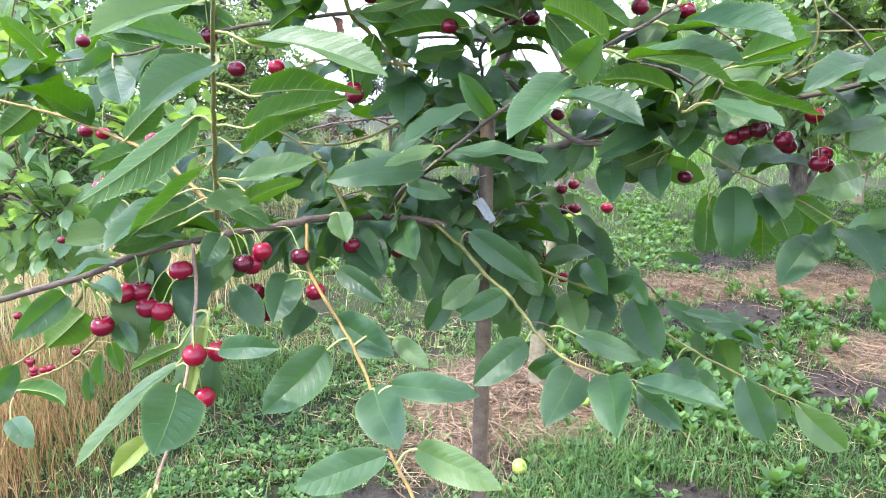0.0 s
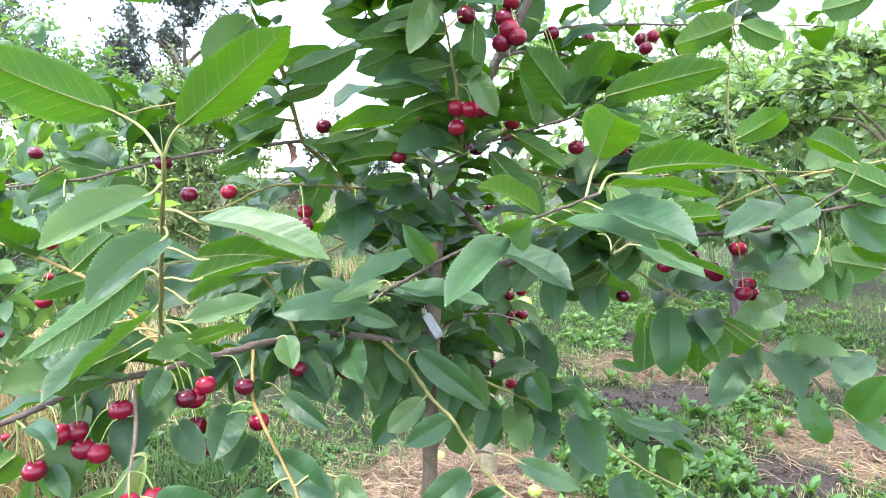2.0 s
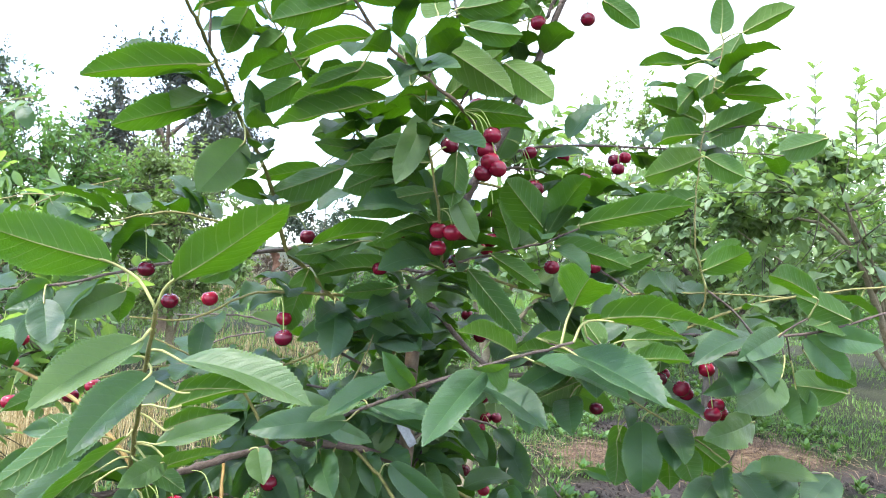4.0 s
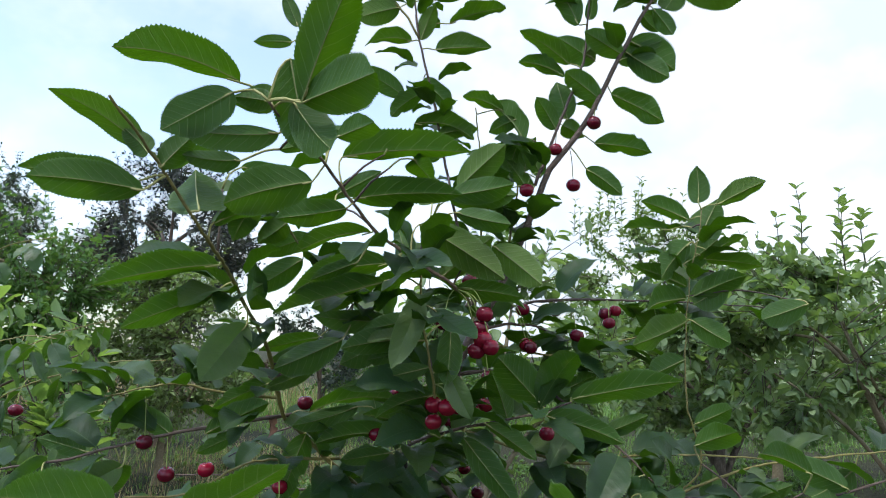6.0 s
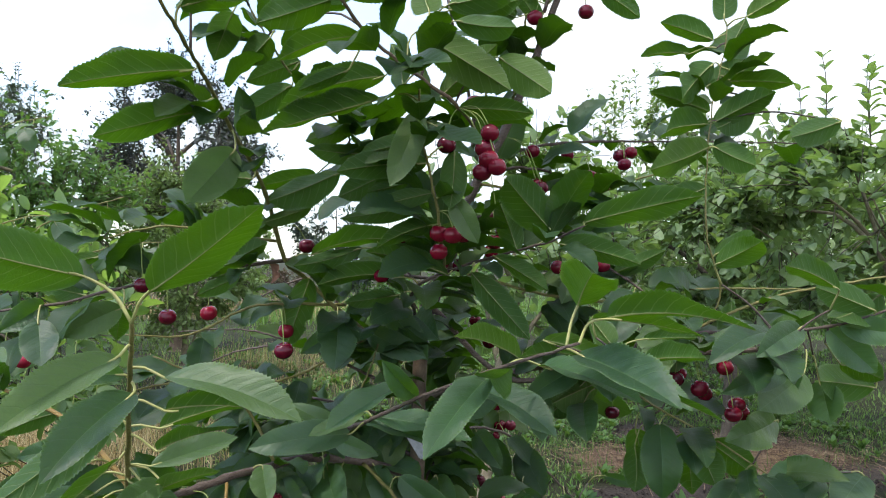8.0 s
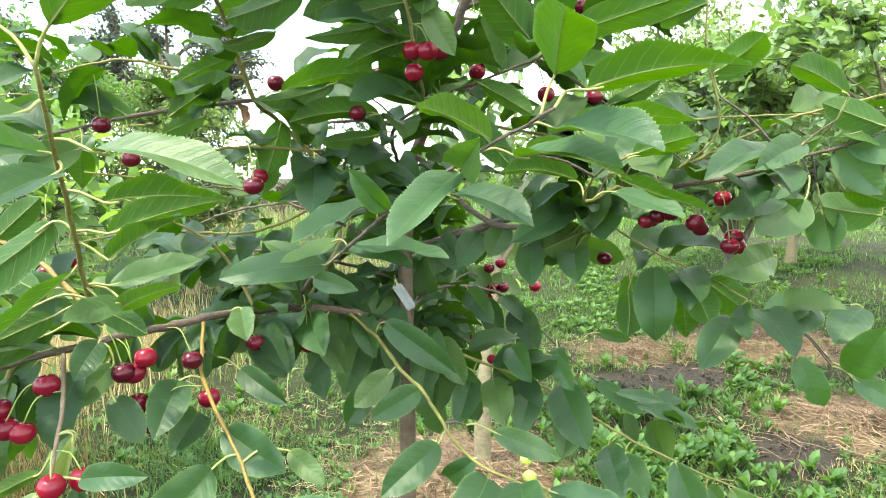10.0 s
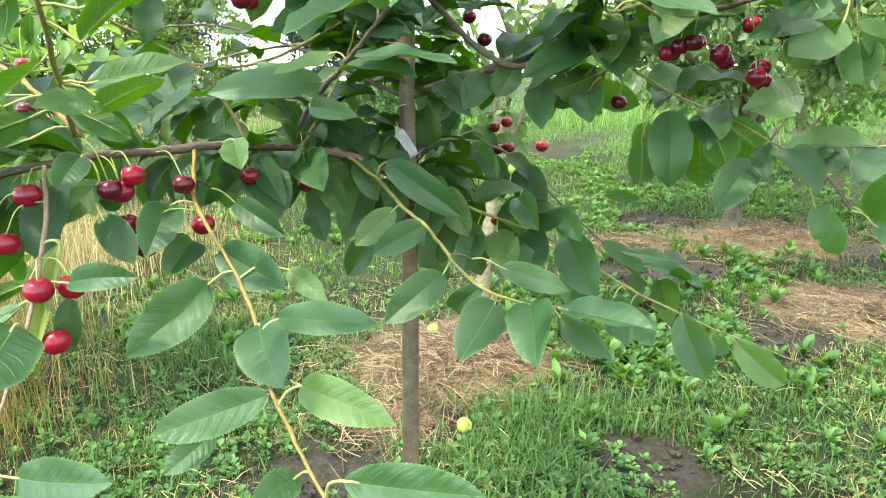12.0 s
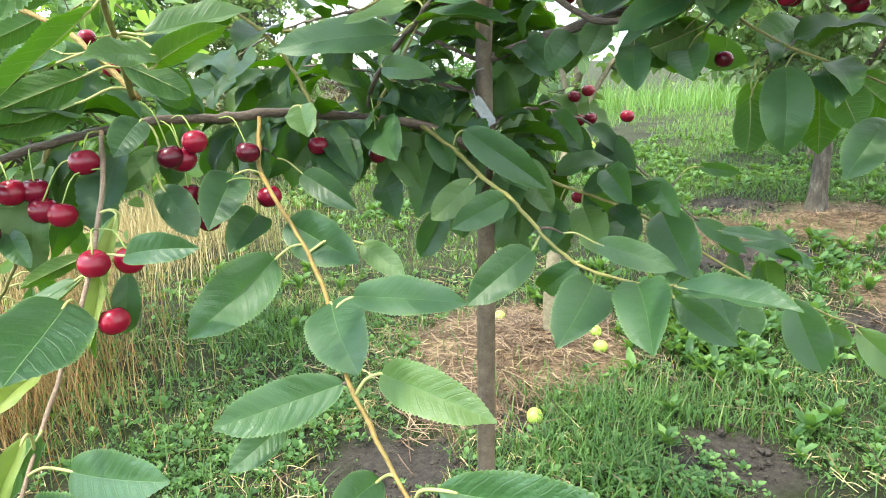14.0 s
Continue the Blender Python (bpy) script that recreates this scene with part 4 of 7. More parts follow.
leaf(cherry_tree, twig_g, (-0.218, 0.640, 1.057), (-0.160, 0.620, 1.031), 0.023, -115)
leaf(cherry_tree, twig_g, (-0.274, 0.660, 1.067), (-0.331, 0.700, 1.081), 0.026, 119)
leaf(cherry_tree, twig_g2, (-0.487, 0.820, 1.214), (-0.500, 0.770, 1.250), 0.023, 57)
leaf(cherry_tree, twig_g2, (-0.365, 0.900, 1.274), (-0.415, 0.860, 1.249), 0.022, 79)
leaf(cherry_tree, twig_g2, (-0.220, 0.880, 1.246), (-0.132, 0.850, 1.292), 0.034, -51)
leaf(cherry_tree, twig_g2, (-0.310, 0.840, 1.209), (-0.359, 0.790, 1.177), 0.039, -73)
leaf(cherry_tree, twig_g2, (-0.322, 0.860, 1.206), (-0.341, 0.897, 1.161), 0.033, 9)
leaf(cherry_tree, twig_g2, (-0.175, 0.880, 1.247), (-0.224, 0.860, 1.223), 0.023, 98)
leaf(cherry_tree, twig_g2, (-0.405, 0.840, 1.213), (-0.427, 0.785, 1.184), 0.034, -62)
leaf(cherry_tree, twig_g2, (-0.362, 0.850, 1.224), (-0.432, 0.860, 1.239), 0.026, 104)
leaf(cherry_tree, twig_g2, (-0.262, 0.870, 1.245), (-0.320, 0.880, 1.280), 0.029, 109)
leaf(cherry_tree, twig_g3, (-0.484, 0.800, 1.199), (-0.506, 0.860, 1.144), 0.046, -17)
leaf(cherry_tree, twig_g3, (-0.507, 0.800, 1.206), (-0.547, 0.862, 1.167), 0.045, -1)
leaf(cherry_tree, twig_g3, (-0.391, 0.800, 1.198), (-0.359, 0.749, 1.149), 0.040, 7)
leaf(cherry_tree, twig_g3, (-0.414, 0.750, 1.167), (-0.381, 0.710, 1.138), 0.028, 20)
leaf(cherry_tree, twig_g3, (-0.333, 0.730, 1.102), (-0.389, 0.720, 1.080), 0.026, 87)
leaf(cherry_tree, twig_g3, (-0.352, 0.730, 1.110), (-0.307, 0.740, 1.153), 0.028, -82)
leaf(cherry_tree, twig_g3, (-0.277, 0.710, 1.067), (-0.355, 0.700, 1.063), 0.026, -59)
leaf(cherry_tree, twig_g3, (-0.459, 0.745, 1.149), (-0.514, 0.760, 1.117), 0.035, 61)
leaf(cherry_tree, twig_h, (-0.175, 0.460, 1.488), (-0.233, 0.400, 1.481), 0.032, 73)
leaf(cherry_tree, twig_h, (-0.175, 0.500, 1.517), (-0.143, 0.560, 1.551), 0.025, -56)
leaf(cherry_tree, twig_h, (-0.142, 0.500, 1.481), (-0.171, 0.573, 1.537), 0.052, 168)
leaf(cherry_tree, twig_h, (-0.140, 0.540, 1.479), (-0.084, 0.600, 1.519), 0.030, -40)
leaf(cherry_tree, twig_h, (-0.153, 0.620, 1.449), (-0.256, 0.576, 1.421), 0.038, 40)
leaf(cherry_tree, twig_h, (-0.172, 0.680, 1.423), (-0.237, 0.600, 1.381), 0.037, 61)
leaf(cherry_tree, twig_h, (-0.143, 0.730, 1.393), (-0.177, 0.673, 1.327), 0.048, -57)
leaf(cherry_tree, twig_h, (-0.109, 0.470, 1.588), (-0.177, 0.381, 1.573), 0.037, 25)
leaf(cherry_tree, twig_h, (-0.181, 0.470, 1.525), (-0.233, 0.413, 1.550), 0.027, 40)
leaf(cherry_tree, twig_h, (-0.185, 0.470, 1.497), (-0.274, 0.460, 1.502), 0.030, 44)
leaf(cherry_tree, twig_h, (-0.140, 0.800, 1.368), (-0.214, 0.800, 1.379), 0.030, 88)
leaf(cherry_tree, twig_h, (-0.137, 0.850, 1.341), (-0.067, 0.820, 1.366), 0.028, -77)
leaf(cherry_tree, twig_h, (-0.133, 0.880, 1.319), (-0.210, 0.860, 1.281), 0.029, 74)
leaf(cherry_tree, twig_h, (-0.171, 0.450, 1.516), (-0.197, 0.460, 1.540), 0.020, 103)
leaf(cherry_tree, twig_h, (-0.164, 0.460, 1.507), (-0.143, 0.474, 1.542), 0.023, -88)
leaf(cherry_tree, twig_h, (-0.139, 0.700, 1.535), (-0.171, 0.741, 1.494), 0.035, 29)
leaf(cherry_tree, twig_h, (-0.051, 0.950, 1.198), (-0.048, 0.881, 1.118), 0.057, -4)
leaf(cherry_tree, twig_h, (-0.010, 0.980, 1.163), (0.077, 0.930, 1.130), 0.039, 74)
leaf(cherry_tree, twig_h, (0.015, 0.980, 1.206), (0.080, 0.940, 1.125), 0.043, 63)
leaf(cherry_tree, twig_h, (-0.027, 0.970, 1.185), (-0.104, 0.950, 1.134), 0.034, -82)
leaf(cherry_tree, twig_i, (-0.055, 0.560, 1.528), (-0.127, 0.520, 1.493), 0.048, 79)
leaf(cherry_tree, twig_i, (-0.103, 0.720, 1.516), (-0.144, 0.759, 1.495), 0.032, 48)
leaf(cherry_tree, twig_i, (-0.048, 0.420, 1.556), (-0.009, 0.340, 1.612), 0.041, -20)
leaf(cherry_tree, twig_i, (-0.049, 0.420, 1.554), (0.012, 0.320, 1.539), 0.040, -61)
leaf(cherry_tree, twig_i, (-0.057, 0.430, 1.558), (-0.022, 0.400, 1.512), 0.034, -116)
leaf(cherry_tree, twig_i, (-0.077, 0.440, 1.561), (-0.109, 0.454, 1.569), 0.019, 77)
leaf(cherry_tree, twig_i, (-0.120, 0.800, 1.811), (-0.144, 0.800, 1.863), 0.022, 87)
leaf(cherry_tree, twig_i, (-0.127, 0.800, 1.788), (-0.180, 0.800, 1.785), 0.019, 65)
leaf(cherry_tree, twig_i, (-0.031, 0.600, 1.566), (0.104, 0.581, 1.574), 0.045, -27)
leaf(cherry_tree, twig_i, (-0.019, 0.620, 1.527), (0.098, 0.606, 1.534), 0.039, -44)
leaf(cherry_tree, twig_i, (-0.023, 0.600, 1.512), (-0.106, 0.660, 1.509), 0.034, 47)
leaf(cherry_tree, twig_i, (0.001, 0.660, 1.498), (-0.083, 0.650, 1.469), 0.030, 24)
leaf(cherry_tree, twig_i, (0.024, 0.700, 1.470), (-0.090, 0.687, 1.426), 0.040, 48)
leaf(cherry_tree, twig_i, (0.018, 0.720, 1.450), (-0.109, 0.701, 1.404), 0.045, 29)
leaf(cherry_tree, twig_i, (0.057, 0.700, 1.518), (0.160, 0.694, 1.455), 0.046, -78)
leaf(cherry_tree, twig_i, (0.150, 0.720, 1.499), (0.202, 0.680, 1.449), 0.041, -97)
leaf(cherry_tree, twig_i, (-0.034, 0.560, 1.574), (0.005, 0.500, 1.571), 0.027, -50)
leaf(cherry_tree, twig_i, (-0.056, 0.540, 1.558), (-0.084, 0.530, 1.549), 0.012, 71)
leaf(cherry_tree, twig_i, (-0.043, 0.560, 1.557), (-0.050, 0.560, 1.589), 0.017, 92)
leaf(cherry_tree, twig_i, (0.044, 0.720, 1.465), (0.027, 0.800, 1.539), 0.036, 129)
leaf(cherry_tree, twig_i, (0.086, 0.740, 1.458), (0.146, 0.700, 1.507), 0.034, -64)
leaf(cherry_tree, twig_i, (0.108, 0.750, 1.447), (0.190, 0.720, 1.436), 0.029, -64)
leaf(cherry_tree, twig_i, (0.075, 0.700, 1.418), (0.119, 0.620, 1.382), 0.032, 16)
leaf(cherry_tree, twig_i, (0.044, 0.600, 1.568), (0.068, 0.645, 1.557), 0.028, -37)
leaf(cherry_tree, twig_i, (0.096, 0.750, 1.562), (0.178, 0.720, 1.566), 0.036, -72)
leaf(cherry_tree, twig_i, (0.111, 0.800, 1.590), (0.169, 0.760, 1.643), 0.042, -58)
leaf(cherry_tree, twig_i, (0.018, 0.750, 1.637), (-0.051, 0.750, 1.645), 0.023, 65)
leaf(cherry_tree, twig_i, (0.072, 0.720, 1.549), (0.062, 0.760, 1.603), 0.037, 154)
leaf(cherry_tree, twig_i, (0.095, 0.740, 1.565), (0.171, 0.700, 1.574), 0.035, -74)
leaf(cherry_tree, twig_i, (0.101, 0.720, 1.539), (0.164, 0.680, 1.519), 0.028, -86)
leaf(cherry_tree, twig_i, (-0.012, 0.660, 1.464), (-0.062, 0.660, 1.442), 0.018, 65)
leaf(cherry_tree, twig_i, (-0.043, 0.700, 1.550), (0.008, 0.700, 1.581), 0.024, -77)
leaf(cherry_tree, twig_i, (-0.134, 0.600, 1.549), (-0.085, 0.620, 1.549), 0.017, -57)
leaf(cherry_tree, twig_i, (0.035, 0.680, 1.475), (0.089, 0.600, 1.456), 0.032, 37)
leaf(cherry_tree, twig_k, (0.046, 0.860, 1.934), (0.049, 0.852, 1.999), 0.035, -24)
leaf(cherry_tree, twig_k, (0.021, 0.860, 1.886), (-0.043, 0.840, 1.852), 0.040, 71)
leaf(cherry_tree, twig_k, (0.041, 0.860, 1.832), (-0.028, 0.840, 1.808), 0.034, 23)
leaf(cherry_tree, twig_k, (0.037, 0.860, 1.911), (-0.016, 0.850, 1.907), 0.026, 61)
leaf(cherry_tree, twig_k, (0.054, 0.860, 1.834), (0.073, 0.840, 1.883), 0.027, -40)
leaf(cherry_tree, twig_k, (0.074, 0.860, 1.901), (0.161, 0.830, 1.918), 0.042, -25)
leaf(cherry_tree, twig_k, (0.097, 0.860, 1.864), (0.178, 0.830, 1.882), 0.040, -4)
leaf(cherry_tree, twig_k, (0.076, 0.860, 1.820), (0.158, 0.830, 1.816), 0.039, -35)
leaf(cherry_tree, twig_k, (0.031, 0.870, 1.749), (-0.033, 0.850, 1.780), 0.034, 64)
leaf(cherry_tree, twig_k, (0.061, 0.870, 1.776), (0.104, 0.850, 1.723), 0.032, -57)
leaf(cherry_tree, twig_k, (0.070, 0.870, 1.762), (0.015, 0.860, 1.710), 0.034, 52)
leaf(cherry_tree, twig_k, (0.086, 0.880, 1.693), (0.145, 0.860, 1.699), 0.028, -49)
leaf(cherry_tree, twig_k, (0.043, 0.860, 1.999), (0.137, 0.840, 1.973), 0.045, -13)
leaf(cherry_tree, twig_k, (0.092, 0.890, 1.660), (0.034, 0.880, 1.676), 0.032, 71)
leaf(cherry_tree, twig_k, (0.050, 0.870, 1.706), (0.138, 0.850, 1.677), 0.043, -17)
leaf(cherry_tree, twig_k2, (-0.067, 0.860, 1.950), (-0.106, 0.860, 1.904), 0.027, 41)
leaf(cherry_tree, twig_k2, (-0.081, 0.860, 1.954), (-0.031, 0.840, 1.985), 0.028, -34)
leaf(cherry_tree, twig_k2, (-0.075, 0.860, 1.962), (-0.127, 0.850, 1.987), 0.026, 32)
leaf(cherry_tree, twig_k2, (-0.047, 0.860, 1.912), (-0.090, 0.850, 1.879), 0.025, 44)
leaf(cherry_tree, twig_k2, (0.010, 0.860, 1.948), (-0.023, 0.850, 1.931), 0.017, 56)
leaf(cherry_tree, twig_j2, (0.319, 0.930, 1.916), (0.257, 0.920, 1.995), 0.045, 31)
leaf(cherry_tree, twig_j2, (0.304, 0.930, 1.846), (0.217, 0.920, 1.892), 0.045, 18)
leaf(cherry_tree, twig_j2, (0.296, 0.930, 1.825), (0.221, 0.950, 1.851), 0.037, 27)
leaf(cherry_tree, twig_j2, (0.341, 0.920, 2.039), (0.253, 0.900, 2.020), 0.041, 15)
leaf(cherry_tree, twig_j2, (0.303, 0.940, 1.753), (0.291, 0.967, 1.829), 0.044, 133)
leaf(cherry_tree, twig_j2, (0.284, 0.940, 1.734), (0.246, 0.920, 1.780), 0.033, 46)
leaf(cherry_tree, twig_j2, (0.337, 0.930, 1.926), (0.340, 0.920, 1.969), 0.021, -34)
leaf(cherry_tree, twig_j2, (0.326, 0.930, 1.862), (0.368, 0.920, 1.902), 0.030, -73)
leaf(cherry_tree, twig_j2, (0.293, 0.940, 1.743), (0.343, 0.978, 1.737), 0.034, -57)
leaf(cherry_tree, twig_j2, (0.262, 0.950, 1.656), (0.228, 0.950, 1.723), 0.034, 57)
leaf(cherry_tree, twig_j2, (0.245, 0.960, 1.628), (0.208, 0.970, 1.688), 0.032, 60)
leaf(cherry_tree, twig_j2, (0.235, 0.960, 1.716), (0.180, 0.990, 1.795), 0.045, 44)
leaf(cherry_tree, twig_j2, (0.227, 0.970, 1.719), (0.213, 0.970, 1.656), 0.029, 77)
leaf(cherry_tree, twig_j2, (0.222, 0.970, 1.759), (0.182, 1.007, 1.746), 0.030, 62)
leaf(cherry_tree, twig_j2, (0.204, 0.980, 1.777), (0.132, 0.980, 1.797), 0.033, 29)
leaf(cherry_tree, twig_j2, (0.237, 0.970, 1.669), (0.257, 0.970, 1.730), 0.029, -68)
leaf(cherry_tree, twig_j2, (0.213, 0.970, 1.639), (0.168, 0.970, 1.658), 0.025, 74)
leaf(cherry_tree, twig_l, (0.483, 0.860, 1.603), (0.487, 0.871, 1.664), 0.033, 171)
leaf(cherry_tree, twig_l, (0.484, 0.860, 1.555), (0.539, 0.906, 1.624), 0.054, -139)
leaf(cherry_tree, twig_l, (0.498, 0.830, 1.595), (0.561, 0.810, 1.628), 0.033, -55)
leaf(cherry_tree, twig_l, (0.478, 0.880, 1.581), (0.409, 0.900, 1.610), 0.035, 44)
leaf(cherry_tree, twig_l, (0.453, 0.900, 1.567), (0.399, 0.950, 1.578), 0.033, 23)
leaf(cherry_tree, twig_l, (0.469, 0.860, 1.542), (0.404, 0.820, 1.480), 0.044, 94)
leaf(cherry_tree, twig_l, (0.457, 0.860, 1.508), (0.511, 0.860, 1.548), 0.036, -96)
leaf(cherry_tree, twig_l, (0.503, 0.860, 1.527), (0.550, 0.850, 1.553), 0.024, -52)
leaf(cherry_tree, twig_l, (0.491, 0.860, 1.518), (0.558, 0.820, 1.503), 0.036, -30)
leaf(cherry_tree, twig_l, (0.466, 0.860, 1.459), (0.520, 0.800, 1.487), 0.038, -56)
leaf(cherry_tree, twig_l, (0.462, 0.860, 1.475), (0.385, 0.880, 1.506), 0.038, 27)
leaf(cherry_tree, twig_l, (0.454, 0.850, 1.425), (0.357, 0.800, 1.385), 0.052, 57)
leaf(cherry_tree, twig_l, (0.462, 0.850, 1.425), (0.494, 0.800, 1.392), 0.036, -101)
leaf(cherry_tree, twig_l, (0.463, 0.850, 1.278), (0.491, 0.800, 1.305), 0.029, -76)
leaf(cherry_tree, twig_l, (0.451, 0.850, 1.369), (0.382, 0.820, 1.341), 0.036, 73)
leaf(cherry_tree, twig_l, (0.458, 0.860, 1.459), (0.379, 0.800, 1.432), 0.046, 53)
leaf(cherry_tree, twig_q, (0.370, 0.900, 1.225), (0.311, 0.840, 1.156), 0.057, -33)
leaf(cherry_tree, twig_q, (0.375, 0.880, 1.184), (0.395, 0.811, 1.192), 0.037, 85)
leaf(cherry_tree, twig_q, (0.346, 0.920, 1.252), (0.416, 0.900, 1.285), 0.026, -94)
leaf(cherry_tree, twig_q, (0.283, 0.950, 1.307), (0.347, 0.930, 1.341), 0.035, -89)
leaf(cherry_tree, twig_o, (0.257, 0.750, 1.316), (0.376, 0.693, 1.342), 0.044, -48)
leaf(cherry_tree, twig_o, (0.229, 0.780, 1.302), (0.159, 0.725, 1.364), 0.051, 55)
leaf(cherry_tree, twig_o, (0.233, 0.780, 1.291), (0.314, 0.720, 1.266), 0.034, -70)
leaf(cherry_tree, twig_o, (0.133, 0.840, 1.254), (0.204, 0.811, 1.170), 0.038, -92)
leaf(cherry_tree, twig_o, (0.042, 0.900, 1.246), (-0.071, 0.879, 1.237), 0.038, 42)
leaf(cherry_tree, twig_o, (-0.083, 0.900, 1.277), (0.044, 0.899, 1.295), 0.042, -34)
leaf(cherry_tree, twig_o, (0.160, 0.820, 1.275), (0.225, 0.800, 1.232), 0.027, -65)
leaf(cherry_tree, twig_o, (0.104, 0.860, 1.252), (-0.005, 0.840, 1.279), 0.038, 42)
leaf(cherry_tree, twig_o, (0.035, 0.920, 1.220), (-0.036, 0.900, 1.211), 0.025, 98)
leaf(cherry_tree, twig_o, (0.188, 0.810, 1.281), (0.162, 0.800, 1.346), 0.033, 62)
leaf(cherry_tree, twig_o, (0.063, 1.000, 1.184), (0.095, 0.927, 1.155), 0.043, 50)
leaf(cherry_tree, twig_o, (-0.089, 0.930, 1.243), (-0.120, 0.920, 1.145), 0.042, 100)
leaf(cherry_tree, twig_n, (0.062, 0.700, 1.432), (0.030, 0.680, 1.347), 0.033, -61)
leaf(cherry_tree, twig_n, (0.101, 0.740, 1.341), (0.129, 0.730, 1.289), 0.028, 78)
leaf(cherry_tree, twig_n, (0.103, 0.750, 1.398), (0.096, 0.720, 1.328), 0.032, 172)
leaf(cherry_tree, twig_n, (0.077, 0.750, 1.348), (0.010, 0.740, 1.331), 0.024, 91)
leaf(cherry_tree, twig_n, (0.072, 0.740, 1.381), (-0.030, 0.720, 1.368), 0.035, 72)
leaf(cherry_tree, twig_n, (0.087, 0.770, 1.314), (0.012, 0.760, 1.283), 0.027, 66)
leaf(cherry_tree, twig_n, (0.061, 0.730, 1.407), (-0.006, 0.740, 1.391), 0.027, 82)
leaf(cherry_tree, twig_f, (0.117, 0.550, 1.170), (0.126, 0.470, 1.192), 0.030, 138)
leaf(cherry_tree, twig_f, (0.118, 0.560, 1.167), (0.061, 0.490, 1.119), 0.034, -18)
leaf(cherry_tree, twig_f, (0.113, 0.600, 1.148), (0.170, 0.520, 1.127), 0.033, 16)
leaf(cherry_tree, twig_f, (0.057, 0.650, 1.134), (0.025, 0.620, 1.174), 0.022, -124)
leaf(cherry_tree, twig_f, (0.043, 0.660, 1.143), (-0.027, 0.610, 1.110), 0.030, -18)
leaf(cherry_tree, twig_f, (0.017, 0.720, 1.097), (0.114, 0.655, 1.086), 0.039, 18)
leaf(cherry_tree, twig_f, (0.004, 0.740, 1.084), (0.079, 0.680, 1.076), 0.032, 18)
leaf(cherry_tree, twig_f, (-0.014, 0.740, 1.073), (-0.123, 0.717, 1.064), 0.037, -60)
leaf(cherry_tree, twig_f, (0.001, 0.730, 1.101), (-0.056, 0.700, 1.081), 0.022, -35)
leaf(cherry_tree, twig_f, (-0.026, 0.800, 1.058), (-0.094, 0.800, 1.094), 0.025, -63)
leaf(cherry_tree, twig_f, (-0.041, 0.820, 1.046), (0.016, 0.780, 1.036), 0.024, 75)
leaf(cherry_tree, twig_f, (0.182, 0.500, 1.235), (0.170, 0.420, 1.261), 0.043, -21)
leaf(cherry_tree, twig_f, (0.180, 0.500, 1.198), (0.220, 0.395, 1.175), 0.038, 22)
leaf(cherry_tree, twig_f, (0.164, 0.550, 1.179), (0.214, 0.450, 1.170), 0.037, 14)
leaf(cherry_tree, twig_f, (0.205, 0.500, 1.224), (0.274, 0.406, 1.226), 0.039, -34)
leaf(cherry_tree, twig_f, (0.139, 0.520, 1.190), (0.083, 0.480, 1.214), 0.024, 22)
leaf(cherry_tree, twig_r2, (0.552, 0.820, 1.157), (0.481, 0.790, 1.123), 0.038, -51)
leaf(cherry_tree, twig_r2, (0.556, 0.800, 1.128), (0.473, 0.760, 1.089), 0.054, -47)
leaf(cherry_tree, twig_r2, (0.526, 0.860, 1.176), (0.428, 0.860, 1.130), 0.036, -42)
leaf(cherry_tree, twig_r2, (0.603, 0.800, 1.189), (0.667, 0.760, 1.180), 0.036, 83)
leaf(cherry_tree, twig_r2, (0.594, 0.810, 1.183), (0.637, 0.780, 1.131), 0.039, 83)
leaf(cherry_tree, twig_r2, (0.629, 0.770, 1.209), (0.558, 0.780, 1.238), 0.038, 85)
leaf(cherry_tree, twig_r2, (0.444, 0.900, 1.162), (0.376, 0.900, 1.185), 0.032, -89)
leaf(cherry_tree, twig_r2, (0.537, 0.850, 1.174), (0.591, 0.830, 1.202), 0.027, -101)
leaf(cherry_tree, twig_r2, (0.462, 0.900, 1.163), (0.379, 0.880, 1.100), 0.039, -58)
leaf(cherry_tree, twig_r2, (0.310, 0.960, 1.113), (0.214, 0.907, 1.073), 0.041, -59)
leaf(cherry_tree, twig_r2, (0.351, 0.950, 1.129), (0.420, 0.900, 1.104), 0.040, 75)
leaf(cherry_tree, twig_r2, (0.495, 0.880, 1.167), (0.521, 0.916, 1.212), 0.033, -169)
leaf(cherry_tree, twig_s, (0.266, 0.580, 1.180), (0.289, 0.510, 1.191), 0.025, -44)
leaf(cherry_tree, twig_s, (0.229, 0.620, 1.215), (0.306, 0.544, 1.203), 0.036, -18)
leaf(cherry_tree, twig_s, (0.187, 0.650, 1.189), (0.268, 0.587, 1.159), 0.035, -30)
leaf(cherry_tree, twig_s, (0.295, 0.720, 1.144), (0.330, 0.623, 1.122), 0.035, 15)
leaf(cherry_tree, twig_s, (0.269, 0.620, 1.160), (0.320, 0.540, 1.132), 0.033, -36)
leaf(cherry_tree, twig_s, (0.255, 0.720, 1.156), (0.167, 0.680, 1.168), 0.032, 26)
leaf(cherry_tree, twig_s, (0.485, 0.750, 1.186), (0.388, 0.710, 1.153), 0.036, -25)
leaf(cherry_tree, twig_s, (0.355, 0.780, 1.196), (0.336, 0.689, 1.158), 0.050, 32)
leaf(cherry_tree, twig_s, (0.535, 0.870, 1.085), (0.539, 0.774, 1.129), 0.041, 119)
leaf(cherry_tree, twig_s, (0.248, 0.620, 1.187), (0.237, 0.659, 1.212), 0.026, 123)
leaf(cherry_tree, twig_s, (0.400, 0.720, 1.265), (0.417, 0.650, 1.291), 0.033, -64)
